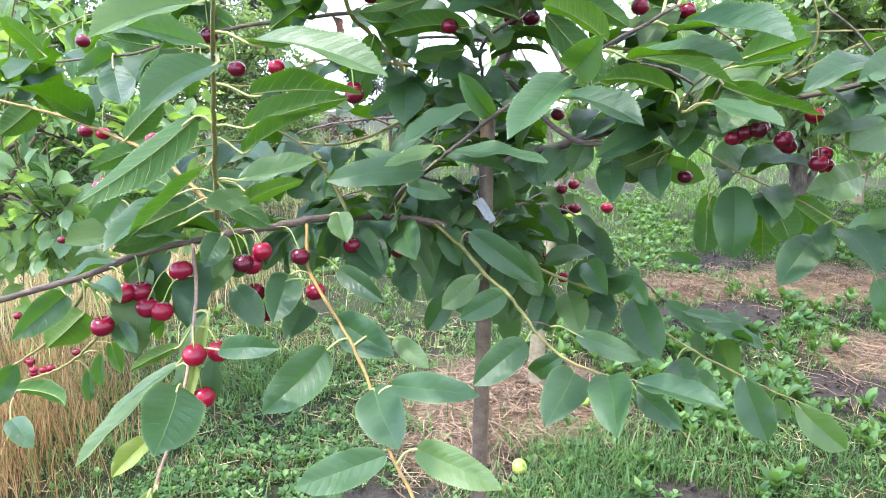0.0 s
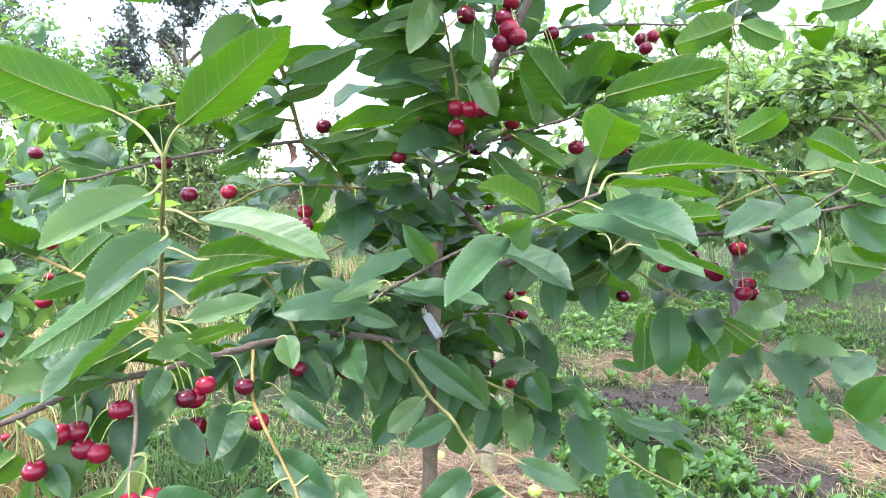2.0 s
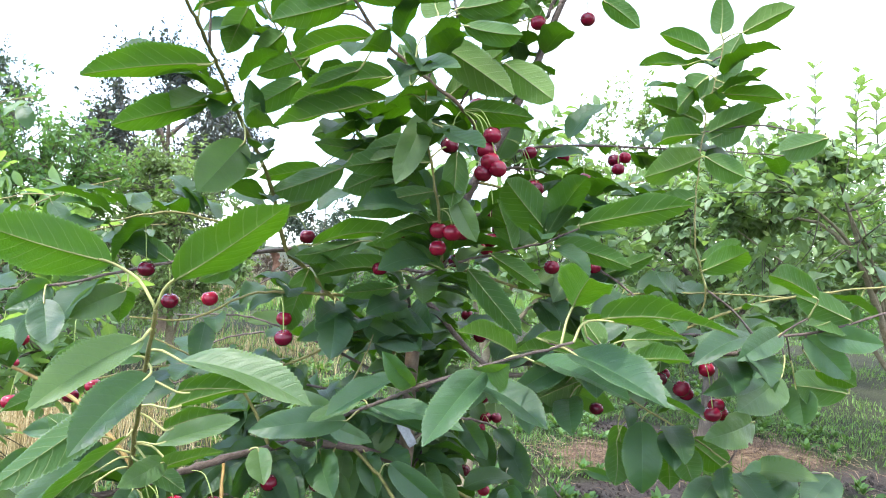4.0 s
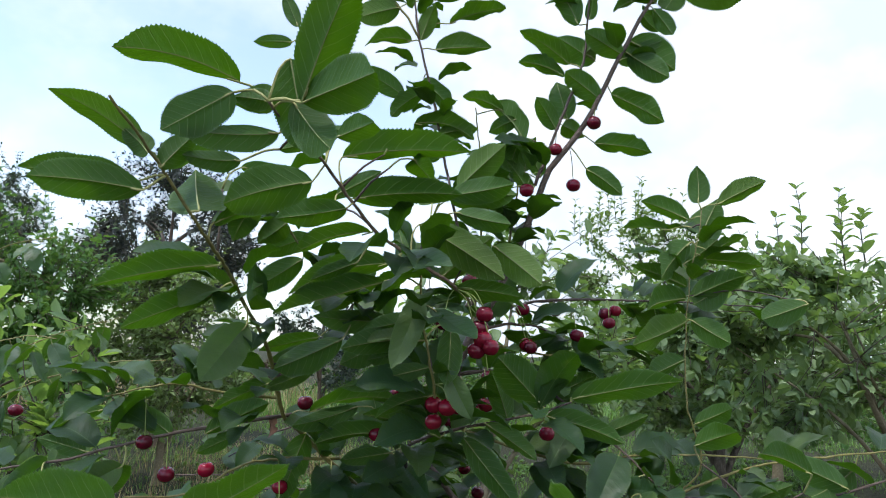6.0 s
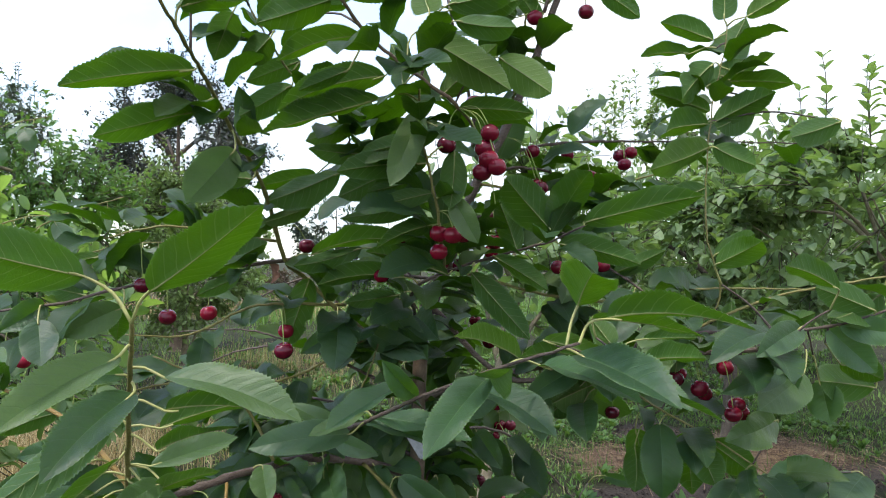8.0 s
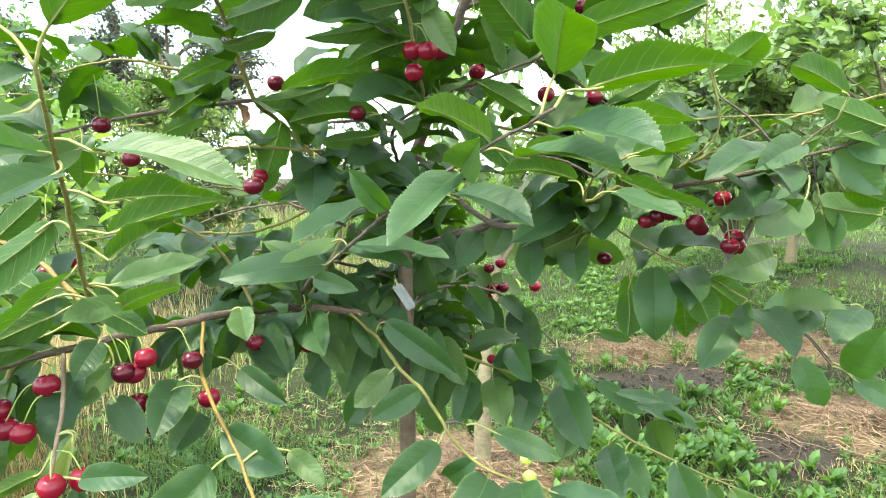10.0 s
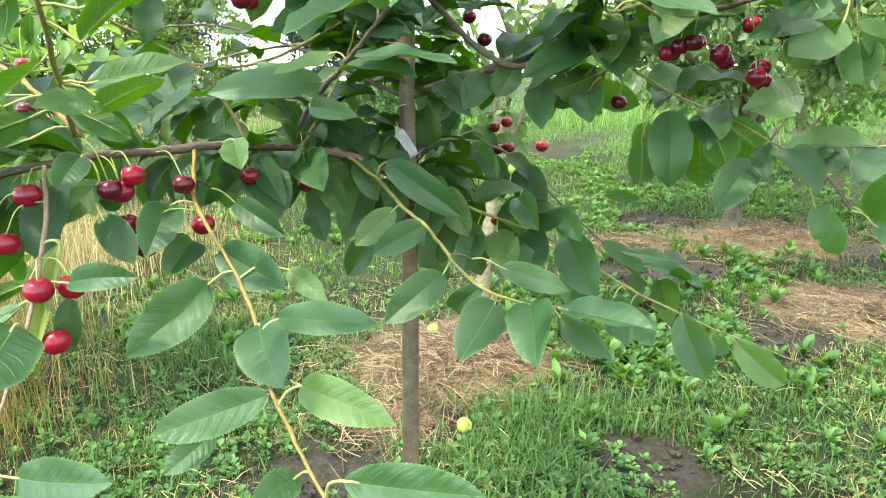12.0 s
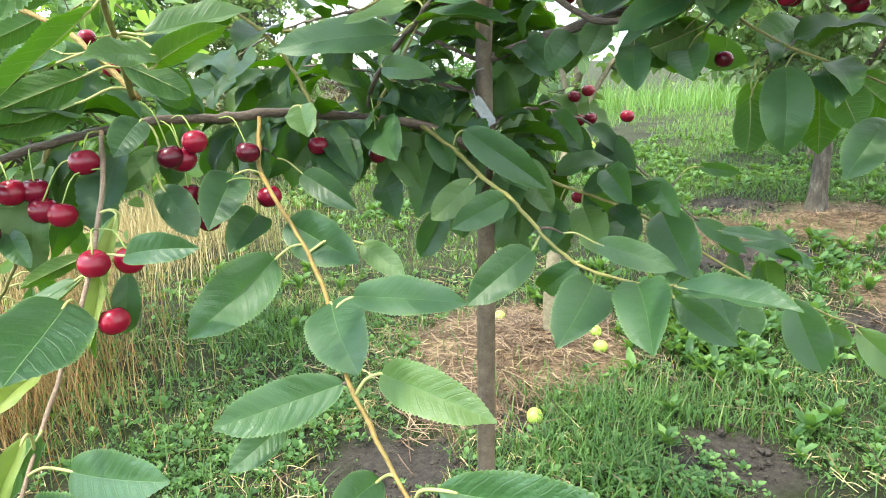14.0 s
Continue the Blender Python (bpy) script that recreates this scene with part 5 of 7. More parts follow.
leaf(cherry_tree, twig_s, (0.534, 0.700, 1.238), (0.454, 0.670, 1.266), 0.030, 43)
leaf(cherry_tree, twig_s, (0.316, 0.720, 1.181), (0.361, 0.680, 1.187), 0.020, -43)
leaf(cherry_tree, twig_i2, (-0.083, 0.800, 1.514), (-0.149, 0.800, 1.487), 0.030, 80)
leaf(cherry_tree, twig_i2, (-0.091, 0.790, 1.482), (-0.147, 0.760, 1.436), 0.035, 97)
leaf(cherry_tree, twig_h2, (-0.071, 0.860, 1.383), (-0.148, 0.840, 1.362), 0.027, 54)
leaf(cherry_tree, twig_v1, (-0.494, 0.700, 0.856), (-0.534, 0.700, 0.803), 0.030, -111)
leaf(cherry_tree, twig_v1, (-0.663, 0.900, 0.684), (-0.615, 0.871, 0.652), 0.034, 24)
leaf(cherry_tree, twig_v2, (-0.664, 0.920, 0.725), (-0.563, 0.880, 0.717), 0.036, -81)
leaf(cherry_tree, twig_v2, (-0.502, 0.850, 0.788), (-0.505, 0.850, 0.738), 0.017, -104)
leaf(cherry_tree, twig_v2, (-0.469, 0.830, 0.819), (-0.484, 0.850, 0.763), 0.020, -138)
leaf(cherry_tree, twig_v2, (-0.448, 0.820, 0.837), (-0.444, 0.830, 0.789), 0.020, -53)
leaf(cherry_tree, twig_v2, (-0.344, 0.700, 0.935), (-0.331, 0.720, 0.877), 0.021, 63)
leaf(cherry_tree, leader, (0.477, 0.905, 1.991), (0.565, 0.860, 1.941), 0.051, -65)
leaf(cherry_tree, leader, (0.505, 0.900, 2.061), (0.553, 0.860, 1.987), 0.044, -78)
leaf(cherry_tree, leader, (0.374, 0.930, 1.799), (0.436, 0.870, 1.731), 0.050, -46)
leaf(cherry_tree, leader, (0.348, 0.940, 1.716), (0.428, 0.900, 1.689), 0.042, -42)
leaf(cherry_tree, leader, (0.334, 0.940, 1.671), (0.387, 0.920, 1.624), 0.033, -69)
leaf(cherry_tree, leader, (0.391, 0.920, 1.862), (0.320, 0.900, 1.889), 0.040, 53)
leaf(cherry_tree, leader, (0.396, 0.920, 1.868), (0.451, 0.880, 1.810), 0.044, -80)
leaf(cherry_tree, leader, (0.381, 0.920, 1.851), (0.448, 0.900, 1.882), 0.035, -69)
leaf(cherry_tree, leader, (0.439, 0.910, 1.944), (0.463, 0.890, 1.889), 0.029, -90)
leaf(cherry_tree, leader, (0.445, 0.910, 1.955), (0.342, 0.880, 1.981), 0.050, 27)
leaf(cherry_tree, leader, (0.451, 0.910, 1.976), (0.367, 0.900, 1.928), 0.044, 20)
leaf(cherry_tree, leader, (0.469, 0.900, 2.036), (0.364, 0.870, 2.022), 0.050, 30)
leaf(cherry_tree, leader, (0.419, 0.910, 1.932), (0.452, 0.920, 1.908), 0.021, -45)
leaf(cherry_tree, leader, (0.354, 0.930, 1.788), (0.288, 0.900, 1.817), 0.041, 51)
leaf(cherry_tree, twig_i, (-0.106, 0.440, 1.567), (-0.148, 0.410, 1.523), 0.037, 108)
leaf(cherry_tree, twig_i, (-0.071, 0.460, 1.542), (-0.140, 0.420, 1.527), 0.027, 108)
leaf(cherry_tree, twig_i, (-0.110, 0.500, 1.528), (-0.151, 0.470, 1.522), 0.021, 103)
leaf(cherry_tree, twig_i, (-0.061, 0.430, 1.594), (-0.045, 0.450, 1.522), 0.045, -34)
leaf(cherry_tree, twig_i, (0.017, 0.600, 1.592), (-0.056, 0.620, 1.605), 0.024, 96)
leaf(cherry_tree, twig_i, (-0.075, 0.450, 1.569), (-0.114, 0.470, 1.569), 0.025, 68)
leaf(cherry_tree, leader, (0.367, 0.920, 2.014), (0.455, 0.900, 2.040), 0.057, -52)
leaf(cherry_tree, leader, (0.487, 0.910, 1.995), (0.455, 0.900, 1.939), 0.043, 122)
leaf(cherry_tree, leader, (0.402, 0.920, 1.889), (0.470, 0.900, 1.833), 0.058, -53)
leaf(cherry_tree, twig_j2, (0.337, 0.930, 1.969), (0.328, 0.930, 2.022), 0.037, 83)
leaf(cherry_tree, twig_j2, (0.350, 0.940, 1.858), (0.285, 0.940, 1.896), 0.046, 75)
leaf(cherry_tree, twig_i2, (-0.036, 0.820, 1.380), (-0.116, 0.780, 1.340), 0.042, 117)
leaf(cherry_tree, twig_i2, (0.028, 0.820, 1.381), (-0.036, 0.800, 1.348), 0.038, 115)
leaf(cherry_tree, twig_h, (-0.074, 0.840, 1.339), (-0.129, 0.800, 1.314), 0.021, 116)
leaf(cherry_tree, twig_i2, (0.027, 0.840, 1.408), (-0.076, 0.820, 1.410), 0.037, 110)
leaf(cherry_tree, twig_i2, (-0.022, 0.850, 1.444), (-0.081, 0.830, 1.421), 0.029, 104)
leaf(cherry_tree, twig_n, (0.071, 0.800, 1.342), (-0.032, 0.780, 1.319), 0.028, 113)
leaf(cherry_tree, twig_o, (-0.014, 0.900, 1.286), (-0.100, 0.860, 1.262), 0.029, 119)
leaf(cherry_tree, twig_n, (0.062, 0.820, 1.371), (-0.001, 0.800, 1.354), 0.024, 113)
leaf(cherry_tree, twig_l, (0.525, 0.860, 1.486), (0.463, 0.840, 1.449), 0.044, 119)
leaf(cherry_tree, twig_r2, (0.608, 0.800, 1.451), (0.528, 0.780, 1.425), 0.037, 104)
leaf(cherry_tree, twig_u4, (0.660, 0.800, 1.229), (0.571, 0.760, 1.200), 0.045, 147)
leaf(cherry_tree, twig_rb, (0.340, 0.950, 1.144), (0.326, 0.920, 1.083), 0.052, 3)
leaf(cherry_tree, twig_e, (0.333, 1.000, 1.086), (0.262, 0.970, 1.036), 0.052, 132)
leaf(cherry_tree, twig_e, (0.325, 1.020, 1.061), (0.402, 1.000, 1.032), 0.044, 113)
leaf(cherry_tree, twig_e, (0.623, 0.870, 0.986), (0.528, 0.840, 0.982), 0.038, -53)
leaf(cherry_tree, twig_e, (0.678, 0.860, 0.976), (0.621, 0.830, 0.936), 0.050, -23)
leaf(cherry_tree, twig_r2, (0.602, 0.840, 1.110), (0.604, 0.820, 1.058), 0.050, 60)
leaf(cherry_tree, twig_r2, (0.674, 0.830, 1.102), (0.576, 0.800, 1.117), 0.050, 98)
leaf(cherry_tree, twig_rb, (0.527, 0.800, 1.131), (0.427, 0.760, 1.110), 0.034, -60)
leaf(cherry_tree, twig_u4, (0.617, 0.820, 1.136), (0.662, 0.800, 1.118), 0.042, -59)
leaf(cherry_tree, twig_r2, (0.516, 0.740, 1.193), (0.436, 0.700, 1.162), 0.033, -54)
leaf(cherry_tree, twig_rb, (0.457, 0.940, 1.142), (0.381, 0.920, 1.121), 0.039, 118)
leaf(cherry_tree, twig_e, (0.467, 1.000, 1.073), (0.402, 0.980, 1.055), 0.053, -48)
leaf(cherry_tree, twig_a, (-0.222, 0.600, 0.948), (-0.239, 0.560, 0.854), 0.013, -34, yellowing=True)
leaf(cherry_tree, twig_a, (-0.231, 0.470, 0.838), (-0.250, 0.450, 0.788), 0.016, -52, yellowing=True)
leaf(cherry_tree, twig_rb, (0.268, 1.040, 1.072), (0.263, 1.000, 1.003), 0.045, 23)
leaf(cherry_tree, twig_rb, (0.348, 1.000, 1.079), (0.269, 0.970, 1.054), 0.053, 119)
leaf(cherry_tree, twig_rb, (0.201, 1.050, 1.086), (0.177, 1.020, 1.028), 0.041, -12)
leaf(cherry_tree, twig_d2, (0.252, 1.120, 0.874), (0.280, 1.080, 0.832), 0.043, 62)
leaf(cherry_tree, twig_d2, (0.320, 1.100, 0.870), (0.325, 1.060, 0.815), 0.041, 46)
leaf(cherry_tree, twig_rb, (0.148, 1.060, 1.072), (0.112, 1.030, 1.011), 0.045, -28)
leaf(cherry_tree, twig_rb, (0.234, 1.020, 1.125), (0.302, 1.000, 1.097), 0.046, -68)
leaf(cherry_tree, twig_e, (0.400, 0.980, 0.988), (0.392, 0.960, 0.923), 0.045, -168)
leaf(cherry_tree, twig_e, (0.462, 0.900, 1.002), (0.479, 0.880, 0.957), 0.049, -95)
leaf(cherry_tree, twig_g, (-0.199, 0.555, 1.138), (-0.283, 0.510, 1.070), 0.036, 125)
leaf(cherry_tree, twig_g, (-0.166, 0.570, 1.105), (-0.080, 0.500, 1.143), 0.023, -12)
leaf(cherry_tree, twig_g, (-0.205, 0.590, 1.094), (-0.273, 0.555, 1.028), 0.025, 30)
leaf(cherry_tree, twig_g, (-0.245, 0.630, 1.049), (-0.300, 0.582, 1.023), 0.029, 104)
leaf(cherry_tree, twig_g, (-0.255, 0.645, 1.031), (-0.308, 0.598, 1.012), 0.024, 110)
leaf(cherry_tree, twig_g, (-0.189, 0.620, 1.052), (-0.120, 0.600, 1.078), 0.024, -42)

# cherries
cherry(cherry_tree, (-0.259, 0.633, 0.984))
cherry(cherry_tree, (-0.314, 0.620, 0.964))
cherry(cherry_tree, (-0.301, 0.630, 0.963))
cherry(cherry_tree, (-0.291, 0.620, 0.949))
cherry(cherry_tree, (-0.276, 0.619, 0.945))
cherry(cherry_tree, (-0.328, 0.600, 0.936))
cherry(cherry_tree, (-0.222, 0.560, 0.921))
cherry(cherry_tree, (-0.207, 0.580, 0.917))
cherry(cherry_tree, (-0.224, 0.574, 0.872))
cherry(cherry_tree, (-0.210, 0.678, 0.980))
cherry(cherry_tree, (-0.205, 0.690, 0.976))
cherry(cherry_tree, (-0.192, 0.690, 0.991))
cherry(cherry_tree, (-0.161, 0.732, 0.975))
cherry(cherry_tree, (-0.115, 0.822, 0.969))
cherry(cherry_tree, (-0.204, 0.690, 0.943))
cherry(cherry_tree, (-0.189, 0.690, 0.921))
cherry(cherry_tree, (-0.145, 0.730, 0.933))
cherry(cherry_tree, (-0.059, 0.870, 0.951))
cherry(cherry_tree, (0.365, 0.982, 1.037))
cherry(cherry_tree, (0.389, 0.880, 1.099))
cherry(cherry_tree, (0.401, 0.870, 1.106))
cherry(cherry_tree, (0.413, 0.860, 1.110))
cherry(cherry_tree, (0.446, 0.860, 1.096))
cherry(cherry_tree, (0.458, 0.870, 1.088))
cherry(cherry_tree, (0.488, 0.840, 1.079))
cherry(cherry_tree, (0.478, 0.830, 1.069))
cherry(cherry_tree, (0.472, 0.840, 1.128))
cherry(cherry_tree, (0.227, 1.270, 0.985))
cherry(cherry_tree, (0.250, 1.270, 0.994))
cherry(cherry_tree, (0.234, 1.270, 0.945))
cherry(cherry_tree, (0.253, 1.260, 0.948))
cherry(cherry_tree, (0.223, 1.270, 0.925))
cherry(cherry_tree, (0.283, 1.280, 0.881))
cherry(cherry_tree, (0.298, 1.270, 0.879))
cherry(cherry_tree, (0.312, 1.250, 0.950))
cherry(cherry_tree, (0.186, 1.200, 0.862))
cherry(cherry_tree, (0.224, 1.200, 0.825))
cherry(cherry_tree, (-0.101, 0.800, 1.159))
cherry(cherry_tree, (-0.507, 0.950, 1.034))
cherry(cherry_tree, (0.142, 0.729, 1.415))
cherry(cherry_tree, (0.137, 0.735, 1.398))
cherry(cherry_tree, (0.140, 0.725, 1.384))
cherry(cherry_tree, (0.133, 0.730, 1.370))
cherry(cherry_tree, (0.149, 0.720, 1.375))
cherry(cherry_tree, (0.094, 0.750, 1.404))
cherry(cherry_tree, (0.246, 1.009, 1.442))
cherry(cherry_tree, (0.316, 1.064, 1.446))
cherry(cherry_tree, (0.399, 1.046, 1.443))
cherry(cherry_tree, (0.419, 1.050, 1.449))
cherry(cherry_tree, (0.401, 1.030, 1.426))
cherry(cherry_tree, (0.336, 1.000, 1.402))
cherry(cherry_tree, (0.245, 0.970, 1.384))
cherry(cherry_tree, (0.250, 0.960, 1.379))
cherry(cherry_tree, (0.174, 0.900, 1.333))
cherry(cherry_tree, (0.180, 0.880, 1.310))
cherry(cherry_tree, (0.168, 0.880, 1.295))
cherry(cherry_tree, (0.086, 0.770, 1.302))
cherry(cherry_tree, (0.103, 0.760, 1.300))
cherry(cherry_tree, (0.115, 0.765, 1.301))
cherry(cherry_tree, (0.087, 0.780, 1.280))
cherry(cherry_tree, (-0.090, 0.907, 1.289))
cherry(cherry_tree, (-0.293, 0.860, 1.236))
cherry(cherry_tree, (-0.261, 0.860, 1.195))
cherry(cherry_tree, (-0.216, 0.885, 1.198))
cherry(cherry_tree, (0.249, 0.845, 1.261))
cherry(cherry_tree, (0.325, 0.900, 1.263))
cherry(cherry_tree, (0.344, 0.930, 1.746))
cherry(cherry_tree, (0.284, 0.945, 1.702))
cherry(cherry_tree, (0.238, 0.950, 1.632))
cherry(cherry_tree, (0.320, 0.966, 1.649))
cherry(cherry_tree, (0.169, 1.126, 1.165))
cherry(cherry_tree, (0.190, 1.100, 1.130))
cherry(cherry_tree, (0.020, 0.930, 1.301))
cherry(cherry_tree, (0.041, 0.940, 1.302))
cherry(cherry_tree, (-0.568, 1.060, 1.253))
cherry(cherry_tree, (0.512, 0.840, 1.121))
cherry(cherry_tree, (0.551, 0.830, 1.132))
cherry(cherry_tree, (0.554, 0.850, 1.121))
cherry(cherry_tree, (0.512, 0.880, 1.065))
cherry(cherry_tree, (0.510, 0.870, 1.061))
cherry(cherry_tree, (0.129, 0.780, 1.460))
cherry(cherry_tree, (-0.120, 0.920, 1.170))
cherry(cherry_tree, (-0.576, 1.050, 1.113))
cherry(cherry_tree, (-0.548, 1.050, 1.109))
cherry(cherry_tree, (-0.445, 1.000, 1.101))
cherry(cherry_tree, (-0.393, 0.950, 1.060))
cherry(cherry_tree, (-0.424, 0.950, 1.045))
cherry(cherry_tree, (0.173, 0.950, 1.283))
cherry(cherry_tree, (0.100, 0.950, 1.264))
cherry(cherry_tree, (0.127, 0.950, 1.263))
cherry(cherry_tree, (0.014, 0.900, 1.248))
cherry(cherry_tree, (0.448, 0.860, 1.099))
cherry(cherry_tree, (0.404, 0.900, 1.099))
cherry(cherry_tree, (0.430, 0.890, 1.112))

# twigs on the far side of the crown, thinly leaved
rng = np.random.default_rng(11)
for z0 in np.append(np.linspace(0.88, 1.12, 10), np.linspace(1.15, 1.4, 4)):
    a = rng.uniform(0.3 if z0 < 1.1 else -0.15, 1.15) * math.pi
    stem = trunk if z0 < 1.16 else leader
    p = stem[int(np.argmin(np.abs(stem[:, 2] - z0)))]
    reach = rng.uniform(0.22, 0.48) * (1.15 - 0.35 * (z0 - 0.86))
    d = np.array((math.cos(a), abs(math.sin(a)) * 0.9 + 0.15, rng.uniform(-0.15, 0.35)))
    branch(cherry_tree, [p, p + d * reach * 0.35 + (0, 0, 0.02), p + d * reach * 0.7 + (0, 0, 0.015), p + d * reach - (0, 0, 0.03)], 0.003, 0.001)


def fill_leaves():
    rng, thin = np.random.default_rng(5), np.random.default_rng(6)
    B, A, N, L = [], [], [], []
    fruit = np.array(FRUIT_AT) + (0, -0.025, 0)
    for k, tw in enumerate(TWIGS):
        sparse = any(tw is q for q in (twig_a, twig_b, twig_c, twig_g, twig_f, twig_s, twig_k, twig_k2, twig_j2, twig_v1, twig_v2, twig_u8))
        upper = tw is leader or any(tw is q for q in (twig_k, twig_k2, twig_j2))
        if sparse and not upper:
            continue
        dense = any(tw is q for q in (twig_o, twig_n, twig_u1, twig_u3, twig_h2, twig_i2, twig_q, twig_h))
        n = int(len(tw) * (0.3 if sparse else 0.9 if tw is twig_mb else 1.05 if dense else 0.6 if tw is twig_d or tw is twig_d2 else 0.9 if tw[-1, 2] < 1.1 else 0.6))
        for _ in range(n):
            i = rng.integers(1, len(tw) - 1)
            p = tw[i]
            if p[1] < 0.66 or (p[2] > 1.74 and not upper) or tw is trunk:
                continue
            # an open spot under the crossing of two limbs
            if 0.29 < p[0] < 0.5 and 0.9 < p[1] < 1.26 and 0.78 < p[2] < 0.98:
                continue
            if (tw is twig_d and p[0] > 0.3) or (tw is twig_e and rng.random() < 0.75):
                continue
            low = p[2] < 1.04 or tw is twig_d2
            t = tw[i + 1] - tw[i - 1]
            t = t / np.linalg.norm(t)
            a = np.cross(t, rng.normal(size=3))
            a = a / np.linalg.norm(a) + 0.5 * t + np.array((0, -0.1, -0.85 if low else -0.1)) * rng.uniform(0.3, 1.3)
            a[2] *= 1.0 if low else 0.35
            a /= np.linalg.norm(a)
            q = p + a * 0.05
            # the fruit cluster behind the trunk hangs free
            if 0.16 < q[0] < 0.36 and q[1] < 1.26 and 0.93 < q[2] < 1.09:
                continue
            if fruit.size and np.min(np.linalg.norm(fruit - q, axis=1)) < 0.042:
                continue
            # the shaded inside of the crown is thinly leaved towards both sides
            if thin.random() < 0.75 and ((-0.45 < q[0] < -0.06 and 1.06 < q[2] < 1.3) or (0.35 < q[0] < 0.72 and 1.08 < q[2] < 1.36)):
                continue
            B.append(p + a * rng.uniform(0.01, 0.024))
            A.append(a)
            N.append(np.array((0, -0.3, 1)) + rng.normal(0, 0.45 if low else 0.28, 3))
            L.append(rng.uniform(0.05, 0.098) * (0.72 if p[2] > 1.7 else 1.0))
    W = np.array(L) * rng.uniform(0.45, 0.58, len(L))
    # these leaves carry the crown's inner shade in their darkened colour
    return joined_leaves("foliage", cherry_tree, B, A, N, L, W, [SHADED_TOP, SHADED_UNDER], SMALL_LEAF)


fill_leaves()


def hang_tag(name, at, material, high, wide, tilt, label, tree):
    """A small plate with a hole wire, hung at the given point."""
    bm = bmesh.new()
    bmesh.ops.create_cube(bm, size=1.0)
    bmesh.ops.bevel(bm, geom=bm.edges[:], offset=0.08, segments=2, affect="EDGES")
    for v in bm.verts:
        v.co = Vector((v.co.x * wide, v.co.y * 0.0022 + 0.002 * math.sin(v.co.z * 3), v.co.z * high))
    m = pose(*at, -12, -tilt, 20)
    bm.transform(m)
    tag = tagged(part(name, bm, material, None), label, "tag")
    top = m @ Vector((0, 0, high * 0.4))
    v, f = tube(spline([top, top + Vector((-0.006, 0.008, 0.02)), top + Vector((-0.004, 0.008, 0.035)), top + Vector((0.01, 0.005, 0.04))], 0.004), 0.0006, 0.0006, 5)
    part("wire", mesh_from("wire", v, f, WIRE), None, tag)


hang_tag("plant_tag", (0.066, 1.002, 0.985), TAG, 0.042, 0.015, 28, "small grey metal plant tag wired to the cherry trunk", cherry_tree)


def withered_leaf(tree, at):
    v, f, u, m = blade_shape(9, 5, 0.9, 0.2, 0.12, 0.05, 6, 1)
    me = mesh_from("withered_leaf", v * (0.034, 0.018, 0.034), f, WITHERED, True, u)
    me.transform(pose(*at, 20, 75, 40))
    part("withered_leaf", me, None, tree, "small curled brown withered leaf")


withered_leaf(cherry_tree, (-0.150, 0.930, 1.268))

# ---- the ground ----
STRAW_BEDS = [(0.22, 2.42, 0.42), (2.4, 4.15, 0.55), (2.12, 2.75, 0.44), (0.02, 1.98, 0.16), (1.45, 4.05, 0.3)]
SOIL_BEDS = [(0.7, 1.68, 0.19), (-0.2, 1.64, 0.18), (1.25, 3.45, 0.25), (1.6, 3.5, 0.3), (0.15, 1.9, 0.1), (1.6, 2.5, 0.2), (2.3, 2.5, 0.25), (1.85, 4.7, 0.3), (2.9, 3.7, 0.3)]


def rough_height(x, y):
    near = math.exp(-((x - 0.3) ** 2 + (y - 2.5) ** 2) / 40)
    h = near * (0.035 * noise.noise((x * 1.1, y * 1.1, 0.3)) + 0.018 * noise.noise((x * 4.3, y * 4.3, 2.0)) + 0.008 * noise.noise((x * 13, y * 13, 5.0)))
    for cx, cy, r in STRAW_BEDS[:2]:
        h += 0.05 * math.exp(-((x - cx) ** 2 + (y - cy) ** 2) / (r * r * 0.6))
    for cx, cy, r in SOIL_BEDS:
        q = math.exp(-((x - cx) ** 2 + (y - cy) ** 2) / (r * r))
        h += q * 0.035 * noise.noise((x * 19, y * 19, 1.0)) - q * 0.01
    far = max(0.0, math.hypot(x, y - 2) - 9)
    return h + 0.003 * far * math.exp(-far / 60)


